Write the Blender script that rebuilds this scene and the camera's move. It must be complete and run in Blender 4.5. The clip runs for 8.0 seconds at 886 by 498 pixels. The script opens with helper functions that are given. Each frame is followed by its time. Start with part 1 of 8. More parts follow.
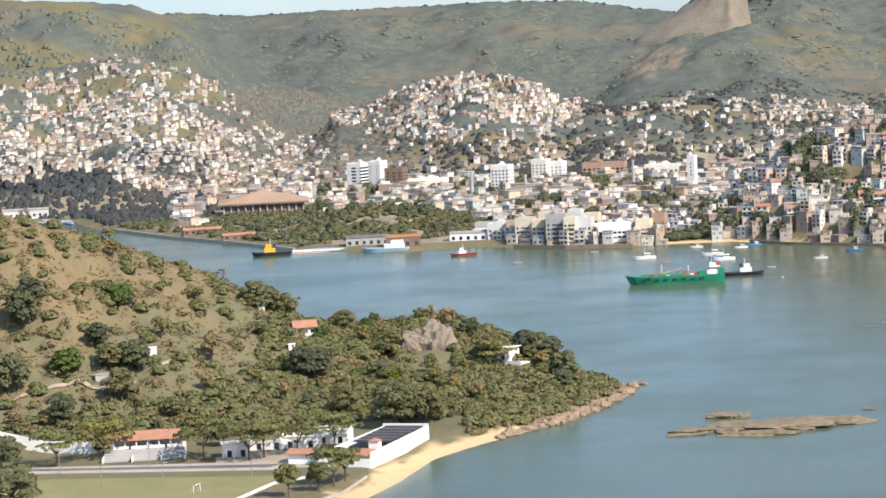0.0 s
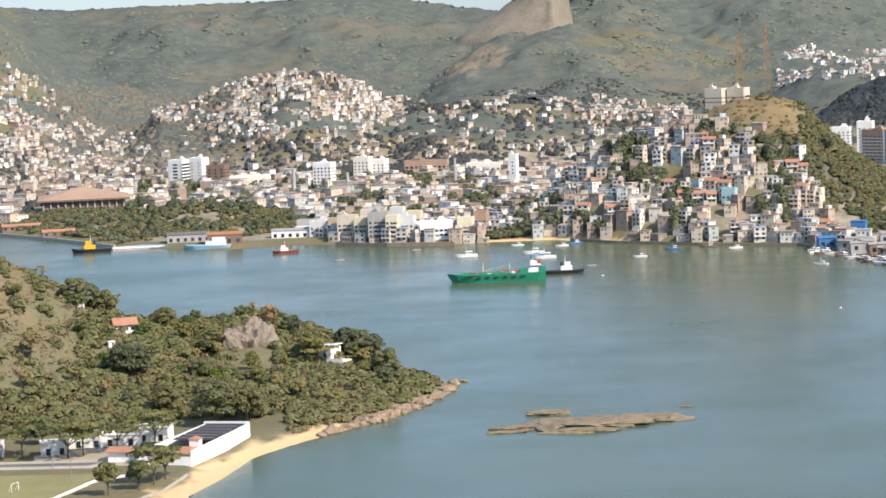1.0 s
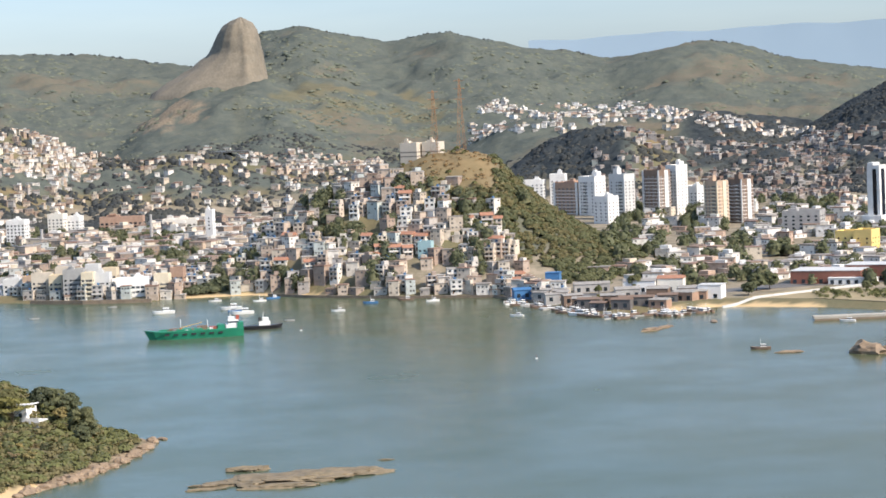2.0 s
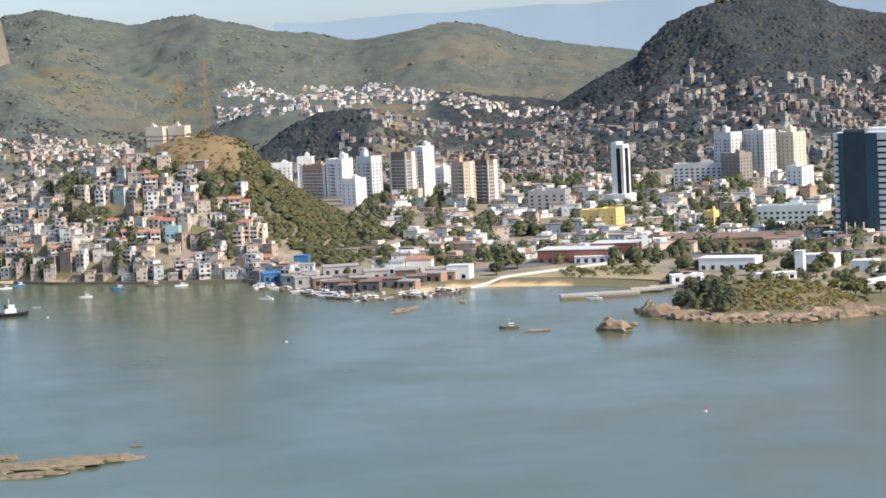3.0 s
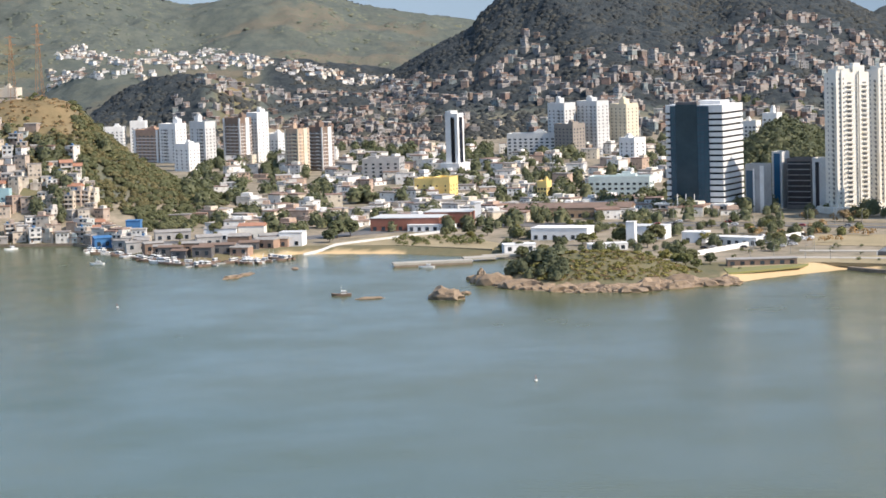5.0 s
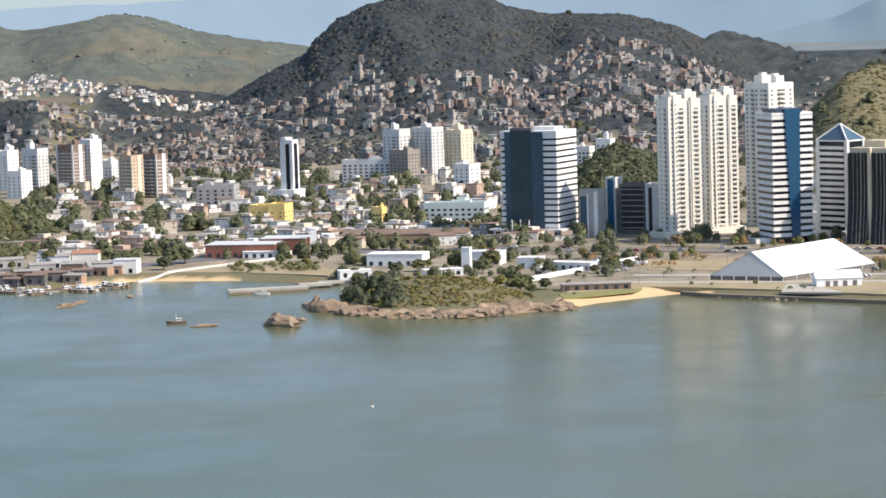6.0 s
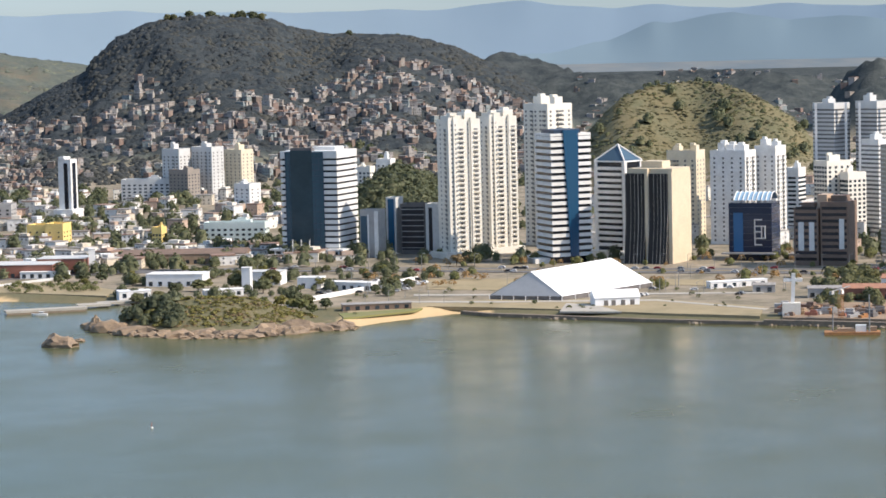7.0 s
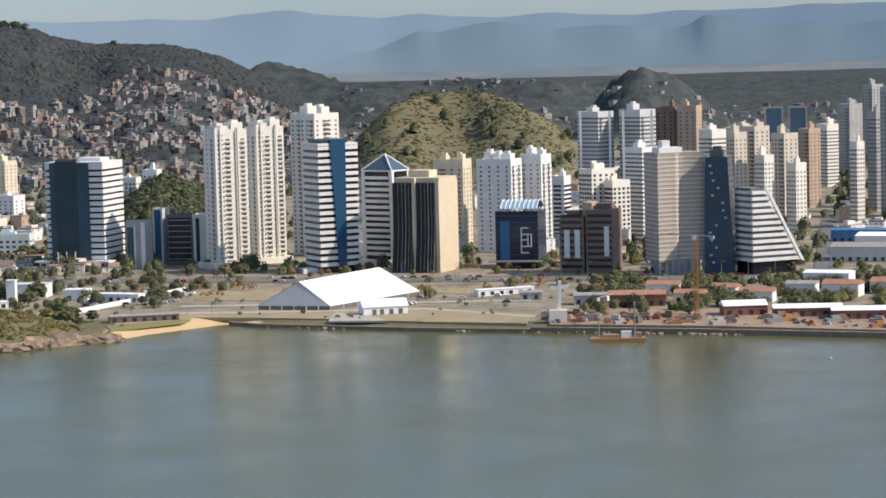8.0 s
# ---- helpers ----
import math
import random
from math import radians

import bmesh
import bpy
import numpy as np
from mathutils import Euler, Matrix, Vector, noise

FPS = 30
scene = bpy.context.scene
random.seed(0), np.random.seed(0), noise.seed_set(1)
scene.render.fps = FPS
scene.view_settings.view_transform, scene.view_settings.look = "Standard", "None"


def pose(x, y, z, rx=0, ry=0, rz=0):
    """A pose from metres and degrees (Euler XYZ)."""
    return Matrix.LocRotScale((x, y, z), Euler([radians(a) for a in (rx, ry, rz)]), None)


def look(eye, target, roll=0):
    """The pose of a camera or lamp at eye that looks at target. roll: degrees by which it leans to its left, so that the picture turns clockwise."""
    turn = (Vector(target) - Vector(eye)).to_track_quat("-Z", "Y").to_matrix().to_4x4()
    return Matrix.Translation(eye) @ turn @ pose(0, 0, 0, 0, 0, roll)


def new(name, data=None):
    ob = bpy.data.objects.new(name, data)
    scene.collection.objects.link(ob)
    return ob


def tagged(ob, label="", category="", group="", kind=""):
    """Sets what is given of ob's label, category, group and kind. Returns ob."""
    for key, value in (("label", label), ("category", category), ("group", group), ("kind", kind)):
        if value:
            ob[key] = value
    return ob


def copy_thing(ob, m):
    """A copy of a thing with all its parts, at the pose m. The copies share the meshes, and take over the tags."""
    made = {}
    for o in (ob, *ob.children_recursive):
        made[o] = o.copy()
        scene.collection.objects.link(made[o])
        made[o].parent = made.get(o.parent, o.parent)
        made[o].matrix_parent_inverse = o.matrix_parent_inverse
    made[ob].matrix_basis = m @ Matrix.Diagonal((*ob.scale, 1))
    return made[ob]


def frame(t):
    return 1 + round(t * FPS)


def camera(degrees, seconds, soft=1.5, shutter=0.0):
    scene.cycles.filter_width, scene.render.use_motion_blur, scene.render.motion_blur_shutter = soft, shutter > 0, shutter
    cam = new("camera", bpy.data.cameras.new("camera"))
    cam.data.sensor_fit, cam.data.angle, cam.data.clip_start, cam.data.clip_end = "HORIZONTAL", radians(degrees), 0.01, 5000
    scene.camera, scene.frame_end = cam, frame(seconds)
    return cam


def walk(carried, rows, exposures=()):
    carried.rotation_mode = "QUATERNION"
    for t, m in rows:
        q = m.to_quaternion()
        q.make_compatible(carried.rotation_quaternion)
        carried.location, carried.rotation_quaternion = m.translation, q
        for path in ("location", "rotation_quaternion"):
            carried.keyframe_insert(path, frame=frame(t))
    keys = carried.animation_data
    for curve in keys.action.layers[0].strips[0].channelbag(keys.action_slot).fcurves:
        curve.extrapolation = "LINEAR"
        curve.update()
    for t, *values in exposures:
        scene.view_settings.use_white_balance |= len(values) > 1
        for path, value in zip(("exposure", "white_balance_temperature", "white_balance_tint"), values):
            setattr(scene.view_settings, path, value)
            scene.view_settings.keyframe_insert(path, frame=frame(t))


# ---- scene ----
H_EYE = 145.0                      # the terrace of a hilltop high over the bay
cam = camera(19.77, 8.0, soft=1.65)
ROWS = [  # seconds, yaw, pitch, roll: the camera stands and pans
    (0.0, 0.010, -4.781, -2.833),
    (0.3, -0.564, -4.895, -2.498),
    (0.5, -1.633, -4.643, -2.195),
    (0.8, -2.985, -4.851, -2.389),
    (1.0, -4.009, -5.013, -2.299),
    (1.2, -6.303, -4.827, -1.939),
    (2.3, -11.997, -3.901, -2.867),
    (2.5, -13.142, -3.883, -3.047),
    (2.8, -15.297, -4.530, -3.280),
    (3.0, -16.540, -4.711, -2.849),
    (3.3, -16.898, -5.049, -2.169),
    (3.5, -17.266, -5.291, -2.186),
    (3.8, -18.414, -5.386, -2.186),
    (4.0, -19.215, -5.525, -2.005),
    (5.3, -21.144, -5.495, -1.735),
    (5.5, -22.229, -5.176, -1.568),
    (5.8, -23.255, -5.140, -1.745),
    (6.0, -24.021, -5.116, -1.766),
    (6.3, -25.451, -4.967, -1.440),
    (6.5, -26.456, -4.834, -1.533),
    (6.8, -28.002, -4.659, -1.791),
    (7.0, -28.991, -4.802, -1.386),
    (7.3, -30.137, -5.073, -1.944),
    (7.5, -31.100, -5.142, -1.706),
    (7.8, -33.304, -4.917, -1.169),
    (8.0, -34.239, -4.713, -1.464),
]
walk(cam, [(t, pose(0, 0, H_EYE, 90 + p, 0, y) @ pose(0, 0, 0, 0, 0, r)) for t, y, p, r in ROWS],
     exposures=[(0.0, 0.62), (2.5, 0.54), (5.5, 0.55), (7.0, 0.46), (8.0, 0.20)])

# ---- sky, sun ----
SUN_AZ, SUN_EL = 136.0, 40.0       # clockwise from +y; above the horizon
world = bpy.data.worlds.new("world")
scene.world = world
world.use_nodes = True
wt = world.node_tree
sky = wt.nodes.new("ShaderNodeTexSky")
sky.sky_type, sky.sun_disc = "NISHITA", False
sky.sun_elevation, sky.sun_rotation = radians(SUN_EL), radians(SUN_AZ)
sky.altitude, sky.air_density, sky.dust_density, sky.ozone_density = 150.0, 1.0, 0.2, 2.0
wt.nodes["Background"].inputs["Strength"].default_value = 0.235
tint = wt.nodes.new("ShaderNodeMix")            # a cooler, slightly misty sky with thin streaks of cloud
tint.data_type, tint.blend_type = "RGBA", "MULTIPLY"
tint.inputs["Factor"].default_value = 1.0
wtc, wmap, wcloud, wramp = (wt.nodes.new("ShaderNode" + n) for n in ("TexCoord", "Mapping", "TexNoise", "ValToRGB"))
wmap.inputs["Scale"].default_value = (3.0, 3.0, 22.0)
wcloud.inputs["Scale"].default_value, wcloud.inputs["Detail"].default_value = 1.6, 5.0
wramp.color_ramp.elements[0].position, wramp.color_ramp.elements[0].color = 0.35, (0.88, 0.91, 0.94, 1)
wramp.color_ramp.elements[1].position, wramp.color_ramp.elements[1].color = 0.68, (1.0, 1.0, 1.0, 1)
wt.links.new(wtc.outputs["Generated"], wmap.inputs["Vector"])
wt.links.new(wmap.outputs[0], wcloud.inputs["Vector"])
wt.links.new(wcloud.outputs["Fac"], wramp.inputs["Fac"])
wt.links.new(sky.outputs[0], tint.inputs[6])
wt.links.new(wramp.outputs["Color"], tint.inputs[7])
grade = wt.nodes.new("ShaderNodeMix")           # hazy air evens the sky out from the horizon to the zenith
grade.data_type, grade.blend_type = "RGBA", "MULTIPLY"
grade.inputs["Factor"].default_value = 1.0
wsep, wup = wt.nodes.new("ShaderNodeSeparateXYZ"), wt.nodes.new("ShaderNodeValToRGB")
wup.color_ramp.elements[0].position, wup.color_ramp.elements[0].color = 0.0, (0.222, 0.278, 0.415, 1)
wup.color_ramp.elements[1].position, wup.color_ramp.elements[1].color = 0.55, (1.05, 0.92, 0.78, 1)
wt.links.new(wtc.outputs["Generated"], wsep.inputs[0])
wt.links.new(wsep.outputs["Z"], wup.inputs["Fac"])
wt.links.new(tint.outputs[2], grade.inputs[6])
wt.links.new(wup.outputs["Color"], grade.inputs[7])
wt.links.new(grade.outputs[2], wt.nodes["Background"].inputs["Color"])
sun = new("sun", bpy.data.lights.new("sun", "SUN"))
sun.data.energy, sun.data.angle, sun.data.color = 4.6, radians(0.6), (1.0, 0.875, 0.745)
sd_ = Vector((math.sin(radians(SUN_AZ)) * math.cos(radians(SUN_EL)), math.cos(radians(SUN_AZ)) * math.cos(radians(SUN_EL)), math.sin(radians(SUN_EL))))
sun.matrix_world = look(sd_ * 3000, (0, 0, 0))


# ---- small tools ----
def polar(az, d, z=0.0):
    """The place at az degrees clockwise from +y and d metres from the eye's foot."""
    return Vector((d * math.sin(radians(az)), d * math.cos(radians(az)), z))


class Geo:
    """Collects boxes, prisms and the like into one mesh."""

    def __init__(self):
        self.v, self.f = [], []

    def add(self, verts, faces):
        n = len(self.v)
        self.v += [tuple(p) for p in verts]
        self.f += [tuple(i + n for i in q) for q in faces]
        return self

    def prism(self, poly, z0, z1, top=None):
        """An upright prism over a counter-clockwise outline; top: another outline for its upper end."""
        n, top = len(poly), top or poly
        vs = [(x, y, z0) for x, y in poly] + [(x, y, z1) for x, y in top]
        fs = [tuple(range(n))[::-1], tuple(range(n, 2 * n))] + [(i, (i + 1) % n, n + (i + 1) % n, n + i) for i in range(n)]
        return self.add(vs, fs)

    def box(self, cx, cy, z0, sx, sy, sz, yaw=0.0):
        c, s = math.cos(radians(yaw)), math.sin(radians(yaw))
        return self.prism([(cx + c * x - s * y, cy + s * x + c * y) for x, y in ((-sx / 2, -sy / 2), (sx / 2, -sy / 2), (sx / 2, sy / 2), (-sx / 2, sy / 2))], z0, z0 + sz)

    def disc(self, cx, cy, z0, z1, r0, r1, n=10):
        ring = lambda r: [(cx + r * math.cos(2 * math.pi * i / n), cy + r * math.sin(2 * math.pi * i / n)) for i in range(n)]
        return self.prism(ring(r0), z0, z1, ring(r1))

    def bar(self, a, b, r, n=5, r1=None):
        """A round bar from a to b."""
        a, b = Vector(a), Vector(b)
        q = (b - a).to_track_quat("Z", "Y")
        vs = [tuple(p + q @ Vector((rr * math.cos(2 * math.pi * i / n), rr * math.sin(2 * math.pi * i / n), 0))) for p, rr in ((a, r), (b, r if r1 is None else r1)) for i in range(n)]
        fs = [tuple(range(n))[::-1], tuple(range(n, 2 * n))] + [(i, (i + 1) % n, n + (i + 1) % n, n + i) for i in range(n)]
        return self.add(vs, fs)

    def gable(self, cx, cy, z0, sx, sy, rise, over=0.3, yaw=0.0, thick=0.25, hip=0.0):
        """A pitched roof with its ridge along x, hipped by that much at the ends."""
        c, s = math.cos(radians(yaw)), math.sin(radians(yaw))
        hx, hy = sx / 2 + over, sy / 2 + over
        loc = [(-hx, -hy, 0), (hx, -hy, 0), (hx, hy, 0), (-hx, hy, 0), (-hx + hip, 0, rise), (hx - hip, 0, rise)]
        vs = [(cx + c * x - s * y, cy + s * x + c * y, z0 + z + k) for k in (0, thick) for x, y, z in loc]
        vs = vs[:6] + vs[6:]
        fs = [(6, 7, 11, 10), (8, 9, 10, 11), (7, 8, 11), (9, 6, 10), (0, 3, 2, 1), (0, 1, 7, 6), (1, 2, 8, 7), (2, 3, 9, 8), (3, 0, 6, 9)]
        return self.add(vs, fs)

    def mesh(self, name, material=None, smooth=False):
        me = bpy.data.meshes.new(name)
        me.from_pydata(self.v, [], self.f)
        if material:
            me.materials.append(material)
        if smooth:
            me.polygons.foreach_set("use_smooth", [True] * len(me.polygons))
        me.update()
        return me


def part(name, geo, material, parent, label="", smooth=False):
    """One mesh object under a thing or a part; geo may be a Geo or a mesh that is shared."""
    ob = new(name, geo if isinstance(geo, bpy.types.Mesh) else geo.mesh(name, material, smooth))
    ob.parent = parent
    return tagged(ob, label)


def thing(name, m, label, category, group="", kind=""):
    ob = new(name)
    ob.empty_display_size = 0.5
    ob.matrix_basis = m
    return tagged(ob, label, category, group, kind)


def solid(name, geo, material, label, category="", group="", kind="", smooth=False, m=None):
    ob = new(name, geo.mesh(name, material, smooth))
    if m is not None:
        ob.matrix_basis = m
    return tagged(ob, label, category, group, kind)


def at(az, d, z=0.0, turn=0.0):
    """The pose at az and d with local -y towards the eye, turned by that many degrees."""
    p = polar(az, d, z)
    return pose(p.x, p.y, p.z, 0, 0, -az + turn)


# ---- materials ----
def nodes_of(name):
    m = bpy.data.materials.new(name)
    m.use_nodes = True
    return m, m.node_tree, m.node_tree.nodes["Principled BSDF"]


def link_noise(nt, scale, detail=4.0, rough=0.6, coords="Object"):
    tc = nt.nodes.new("ShaderNodeTexCoord")
    nz = nt.nodes.new("ShaderNodeTexNoise")
    nz.inputs["Scale"].default_value, nz.inputs["Detail"].default_value, nz.inputs["Roughness"].default_value = scale, detail, rough
    nt.links.new(tc.outputs[coords], nz.inputs["Vector"])
    return nz


def mix_rgb(nt, fac, a, b, blend="MIX"):
    mx = nt.nodes.new("ShaderNodeMix")
    mx.data_type, mx.blend_type = "RGBA", blend
    for sock, val in ((mx.inputs["Factor"], fac), (mx.inputs[6], a), (mx.inputs[7], b)):
        if isinstance(val, bpy.types.NodeSocket):
            nt.links.new(val, sock)
        elif isinstance(val, (int, float)):
            sock.default_value = val
        else:
            sock.default_value = (*val, 1.0)
    return mx.outputs[2]


def ramp(nt, fac, stops):
    r = nt.nodes.new("ShaderNodeValToRGB")
    while len(r.color_ramp.elements) < len(stops):
        r.color_ramp.elements.new(0.5)
    for e, (p, c) in zip(r.color_ramp.elements, stops):
        e.position, e.color = p, (*c, 1.0) if not isinstance(c, (int, float)) else (c, c, c, 1.0)
    nt.links.new(fac, r.inputs["Fac"])
    return r.outputs["Color"]


def bump(nt, bsdf, height, strength=0.3, distance=0.1):
    b = nt.nodes.new("ShaderNodeBump")
    b.inputs["Strength"].default_value, b.inputs["Distance"].default_value = strength, distance
    nt.links.new(height, b.inputs["Height"])
    nt.links.new(b.outputs["Normal"], bsdf.inputs["Normal"])


def plain(name, a, b=None, scale=0.3, rough=0.7, metal=0.0, vary=0.0, stain=0.25, bumpy=0.15):
    """A worn surface: two tones in large stains and fine grain; vary: how far alike objects differ in value."""
    b = b or tuple(c * 0.72 for c in a)
    m, nt, bs = nodes_of(name)
    big, fine = link_noise(nt, scale), link_noise(nt, scale * 9, 3.0)
    col = mix_rgb(nt, ramp(nt, big.outputs["Fac"], [(0.38, 0.0), (0.66, 1.0)]), a, b)
    col = mix_rgb(nt, stain, col, ramp(nt, fine.outputs["Fac"], [(0.3, tuple(c * 0.6 for c in b)), (0.7, a)]))
    if vary:
        oi = nt.nodes.new("ShaderNodeObjectInfo")
        col = mix_rgb(nt, 1.0, col, ramp(nt, oi.outputs["Random"], [(0.0, 1.0 - vary), (1.0, 1.0 + vary * 0.3)]), "MULTIPLY")
    nt.links.new(col, bs.inputs["Base Color"])
    bs.inputs["Roughness"].default_value, bs.inputs["Metallic"].default_value = rough, metal
    if bumpy:
        bump(nt, bs, fine.outputs["Fac"], bumpy, 0.05)
    return m


def palette(name, colours, source="Random Per Island", stain=0.3, rough=0.8):
    """Walls whose colour changes from piece to piece, weathered in streaks."""
    m, nt, bs = nodes_of(name)
    if source == "Object":
        src = nt.nodes.new("ShaderNodeObjectInfo").outputs["Random"]
    else:
        src = nt.nodes.new("ShaderNodeNewGeometry").outputs["Random Per Island"]
    r = nt.nodes.new("ShaderNodeValToRGB")
    r.color_ramp.interpolation = "CONSTANT"
    while len(r.color_ramp.elements) < len(colours):
        r.color_ramp.elements.new(0.5)
    for i, (e, c) in enumerate(zip(r.color_ramp.elements, colours)):
        e.position, e.color = i / len(colours), (*c, 1.0)
    nt.links.new(src, r.inputs["Fac"])
    nz = link_noise(nt, 0.35, 5.0, 0.65)
    col = mix_rgb(nt, stain, r.outputs["Color"], mix_rgb(nt, 1.0, r.outputs["Color"], ramp(nt, nz.outputs["Fac"], [(0.35, (0.45, 0.4, 0.35)), (0.6, (1.0, 1.0, 1.0))]), "MULTIPLY"))
    nt.links.new(col, bs.inputs["Base Color"])
    bs.inputs["Roughness"].default_value = rough
    return m


def leafy(name, dark, light, spread=1.0):
    """Leaves: tone changes from clump to clump and from plant to plant."""
    m, nt, bs = nodes_of(name)
    isl = nt.nodes.new("ShaderNodeNewGeometry").outputs["Random Per Island"]
    oi = nt.nodes.new("ShaderNodeObjectInfo").outputs["Random"]
    col = ramp(nt, isl, [(0.0, dark), (1.0, light)])
    col = mix_rgb(nt, 1.0, col, ramp(nt, oi, [(0.0, (0.7, 0.72, 0.7)), (0.5, (1.0, 1.0, 0.9)), (1.0, (1.25, 1.08, 0.8))]), "MULTIPLY")
    nt.links.new(col, bs.inputs["Base Color"])
    bs.inputs["Roughness"].default_value = 0.7
    bs.inputs["Specular IOR Level"].default_value = 0.15
    thin, mix = nt.nodes.new("ShaderNodeBsdfTranslucent"), nt.nodes.new("ShaderNodeMixShader")
    nt.links.new(mix_rgb(nt, 1.0, col, (1.25, 1.3, 0.9), "MULTIPLY"), thin.inputs["Color"])
    mix.inputs["Fac"].default_value = 0.22           # light comes through the leaves
    nt.links.new(bs.outputs[0], mix.inputs[1])
    nt.links.new(thin.outputs[0], mix.inputs[2])
    nt.links.new(mix.outputs[0], nt.nodes["Material Output"].inputs["Surface"])
    return m


def window_glass(name, colour=(0.03, 0.04, 0.05), rough=0.12):
    m, nt, bs = nodes_of(name)
    oi = nt.nodes.new("ShaderNodeObjectInfo").outputs["Random"]
    nt.links.new(mix_rgb(nt, 1.0, colour, ramp(nt, oi, [(0.0, 0.6), (1.0, 1.5)]), "MULTIPLY"), bs.inputs["Base Color"])
    bs.inputs["Roughness"].default_value = rough
    bs.inputs["Specular IOR Level"].default_value = 0.45
    return m


WHITE = plain("white_render", (0.80, 0.79, 0.76), (0.66, 0.64, 0.60), 0.12)
CREAM = plain("cream_render", (0.72, 0.64, 0.48), (0.60, 0.52, 0.38), 0.12)
GREY = plain("grey_concrete", (0.42, 0.41, 0.39), (0.32, 0.31, 0.30), 0.15)
DARKC = plain("dark_concrete", (0.16, 0.15, 0.14), (0.11, 0.10, 0.10), 0.2)
BROWN = plain("brown_tile_cladding", (0.22, 0.15, 0.11), (0.16, 0.11, 0.08), 0.15)
TILE = plain("terracotta_roof", (0.43, 0.21, 0.13), (0.31, 0.16, 0.10), 0.3)
GLASS = window_glass("window_glass")
BLUEGLASS = window_glass("blue_glass", (0.014, 0.062, 0.125), 0.12)
BLACKGLASS = window_glass("black_glass", (0.010, 0.013, 0.022), 0.22)
ASPHALT = plain("asphalt", (0.16, 0.15, 0.14), (0.11, 0.105, 0.10), 0.1)
ROCK = plain("rock", (0.30, 0.24, 0.17), (0.17, 0.13, 0.10), 0.12, bumpy=0.6)

# ---- the lie of the land ----
NEAR = [(-2.12, 798), (-1.33, 826), (-0.53, 867), (0.38, 890), (1.29, 911), (2.59, 939), (3.37, 968), (3.95, 998), (4.18, 1021), (3.6, 1045), (2, 1110), (0, 1190), (-2, 1260),
        (-4, 1330), (-6, 1400), (-8, 1480), (-11, 1560), (-16, 1600), (-30, 1500), (-60, 1700), (-100, 2600), (-140, 3600), (170, 3600), (130, 2400), (100, 900), (60, 520), (30, 500), (8, 560), (-1, 700)]
FAR = [(-24, 2400), (-10, 2250), (-8.2, 2230), (-7.9, 2150), (-7.61, 2102), (-6.14, 1966), (-4.5, 1859), (-3.37, 1780), (-1.84, 1740), (-0.82, 1724), (0.85, 1738), (2.76, 1690), (4.28, 1678), (4.67, 1694),
       (6.57, 1692), (7.82, 1654), (9.82, 1618), (12, 1596), (13.65, 1500), (14.53, 1458), (16.07, 1463), (17.06, 1482), (19.3, 1462), (20.6, 1440), (22.03, 1420), (21.9, 1340), (21.05, 1300),
       (21.88, 1264), (23.16, 1243), (24.44, 1239), (25.59, 1250), (26.74, 1266), (27.51, 1288), (29.28, 1322), (30.04, 1306), (31.32, 1292), (33.6, 1267), (36.2, 1249), (38.6, 1236), (40, 1229),
       (42, 1218), (44.1, 1207), (47, 1190), (60, 1150), (100, 1300), (100, 4990), (50, 4990), (20, 4990), (-24, 4990)]


def shore(px, py, outline):
    """Metres inland of an outline (negative at sea)."""
    pts = np.array([polar(a, d)[:2] for a, d in outline])
    best, inside = np.full(px.shape, 1e9), np.zeros(px.shape, bool)
    for (ax, ay), (bx, by) in zip(pts, np.roll(pts, -1, 0)):
        ex, ey = bx - ax, by - ay
        t = np.clip(((px - ax) * ex + (py - ay) * ey) / (ex * ex + ey * ey), 0, 1)
        best = np.minimum(best, np.hypot(px - ax - t * ex, py - ay - t * ey))
        cross = (ay > py) != (by > py)
        inside ^= cross & (px < ax + (py - ay) / np.where(by == ay, 1e-9, by - ay) * ex)
    return np.where(inside, best, -best)


def wob(px, py, size, seed=0.0):
    """Smooth uneven waves of about that size, from -1 to 1."""
    k, out, amp = 2 * math.pi / size, 0, 0
    for i in range(5):
        a, f = 1.3 + 2.4 * i + seed, 1.0 + 0.83 * i
        u = px * math.cos(a) + py * math.sin(a)
        w = -px * math.sin(a) + py * math.cos(a)
        out = out + np.sin(k * f * u + 1.7 * i + seed + 1.1 * np.sin(k * f * 0.6 * w + seed)) / f
        amp += 1 / f
    return out / amp * 1.6


def step(x, a, b):
    t = np.clip((x - a) / (b - a), 0, 1)
    return t * t * (3 - 2 * t)


# ridges: (azimuths, crest heights, crest distance, run of the front slope, run of the back slope, roughness)
RIDGES = {}
RIDGES["point"] = ([-12, -9.85, -8.64, -7.41, -5.79, -4.31, -3.19, -1.93, -0.39, 0.75, 1.4, 2.64, 3.9, 4.3], [88, 80, 72, 64, 51, 36, 24, 20, 22, 18, 15, 9, 3, 0], 1090, 190, 220, 0.06)
RIDGES["dry_mountain"] = ([-20, -14.4, -9.6, -7.7, -6.7, -5.7, -5, -4.3, -2.2, -1], [260, 249, 225, 215, 209, 190, 150, 106, 60, 0], 3500, 800, 700, 0.05)
RIDGES["long_ridge"] = ([-12, -5.6, -4.35, -2.6, -0.8, 1.1, 3, 4.25, 5.2, 6.5, 7.1, 8], [170, 206, 197, 193, 194, 197, 195, 180, 168, 150, 120, 60], 4300, 1100, 700, 0.05)
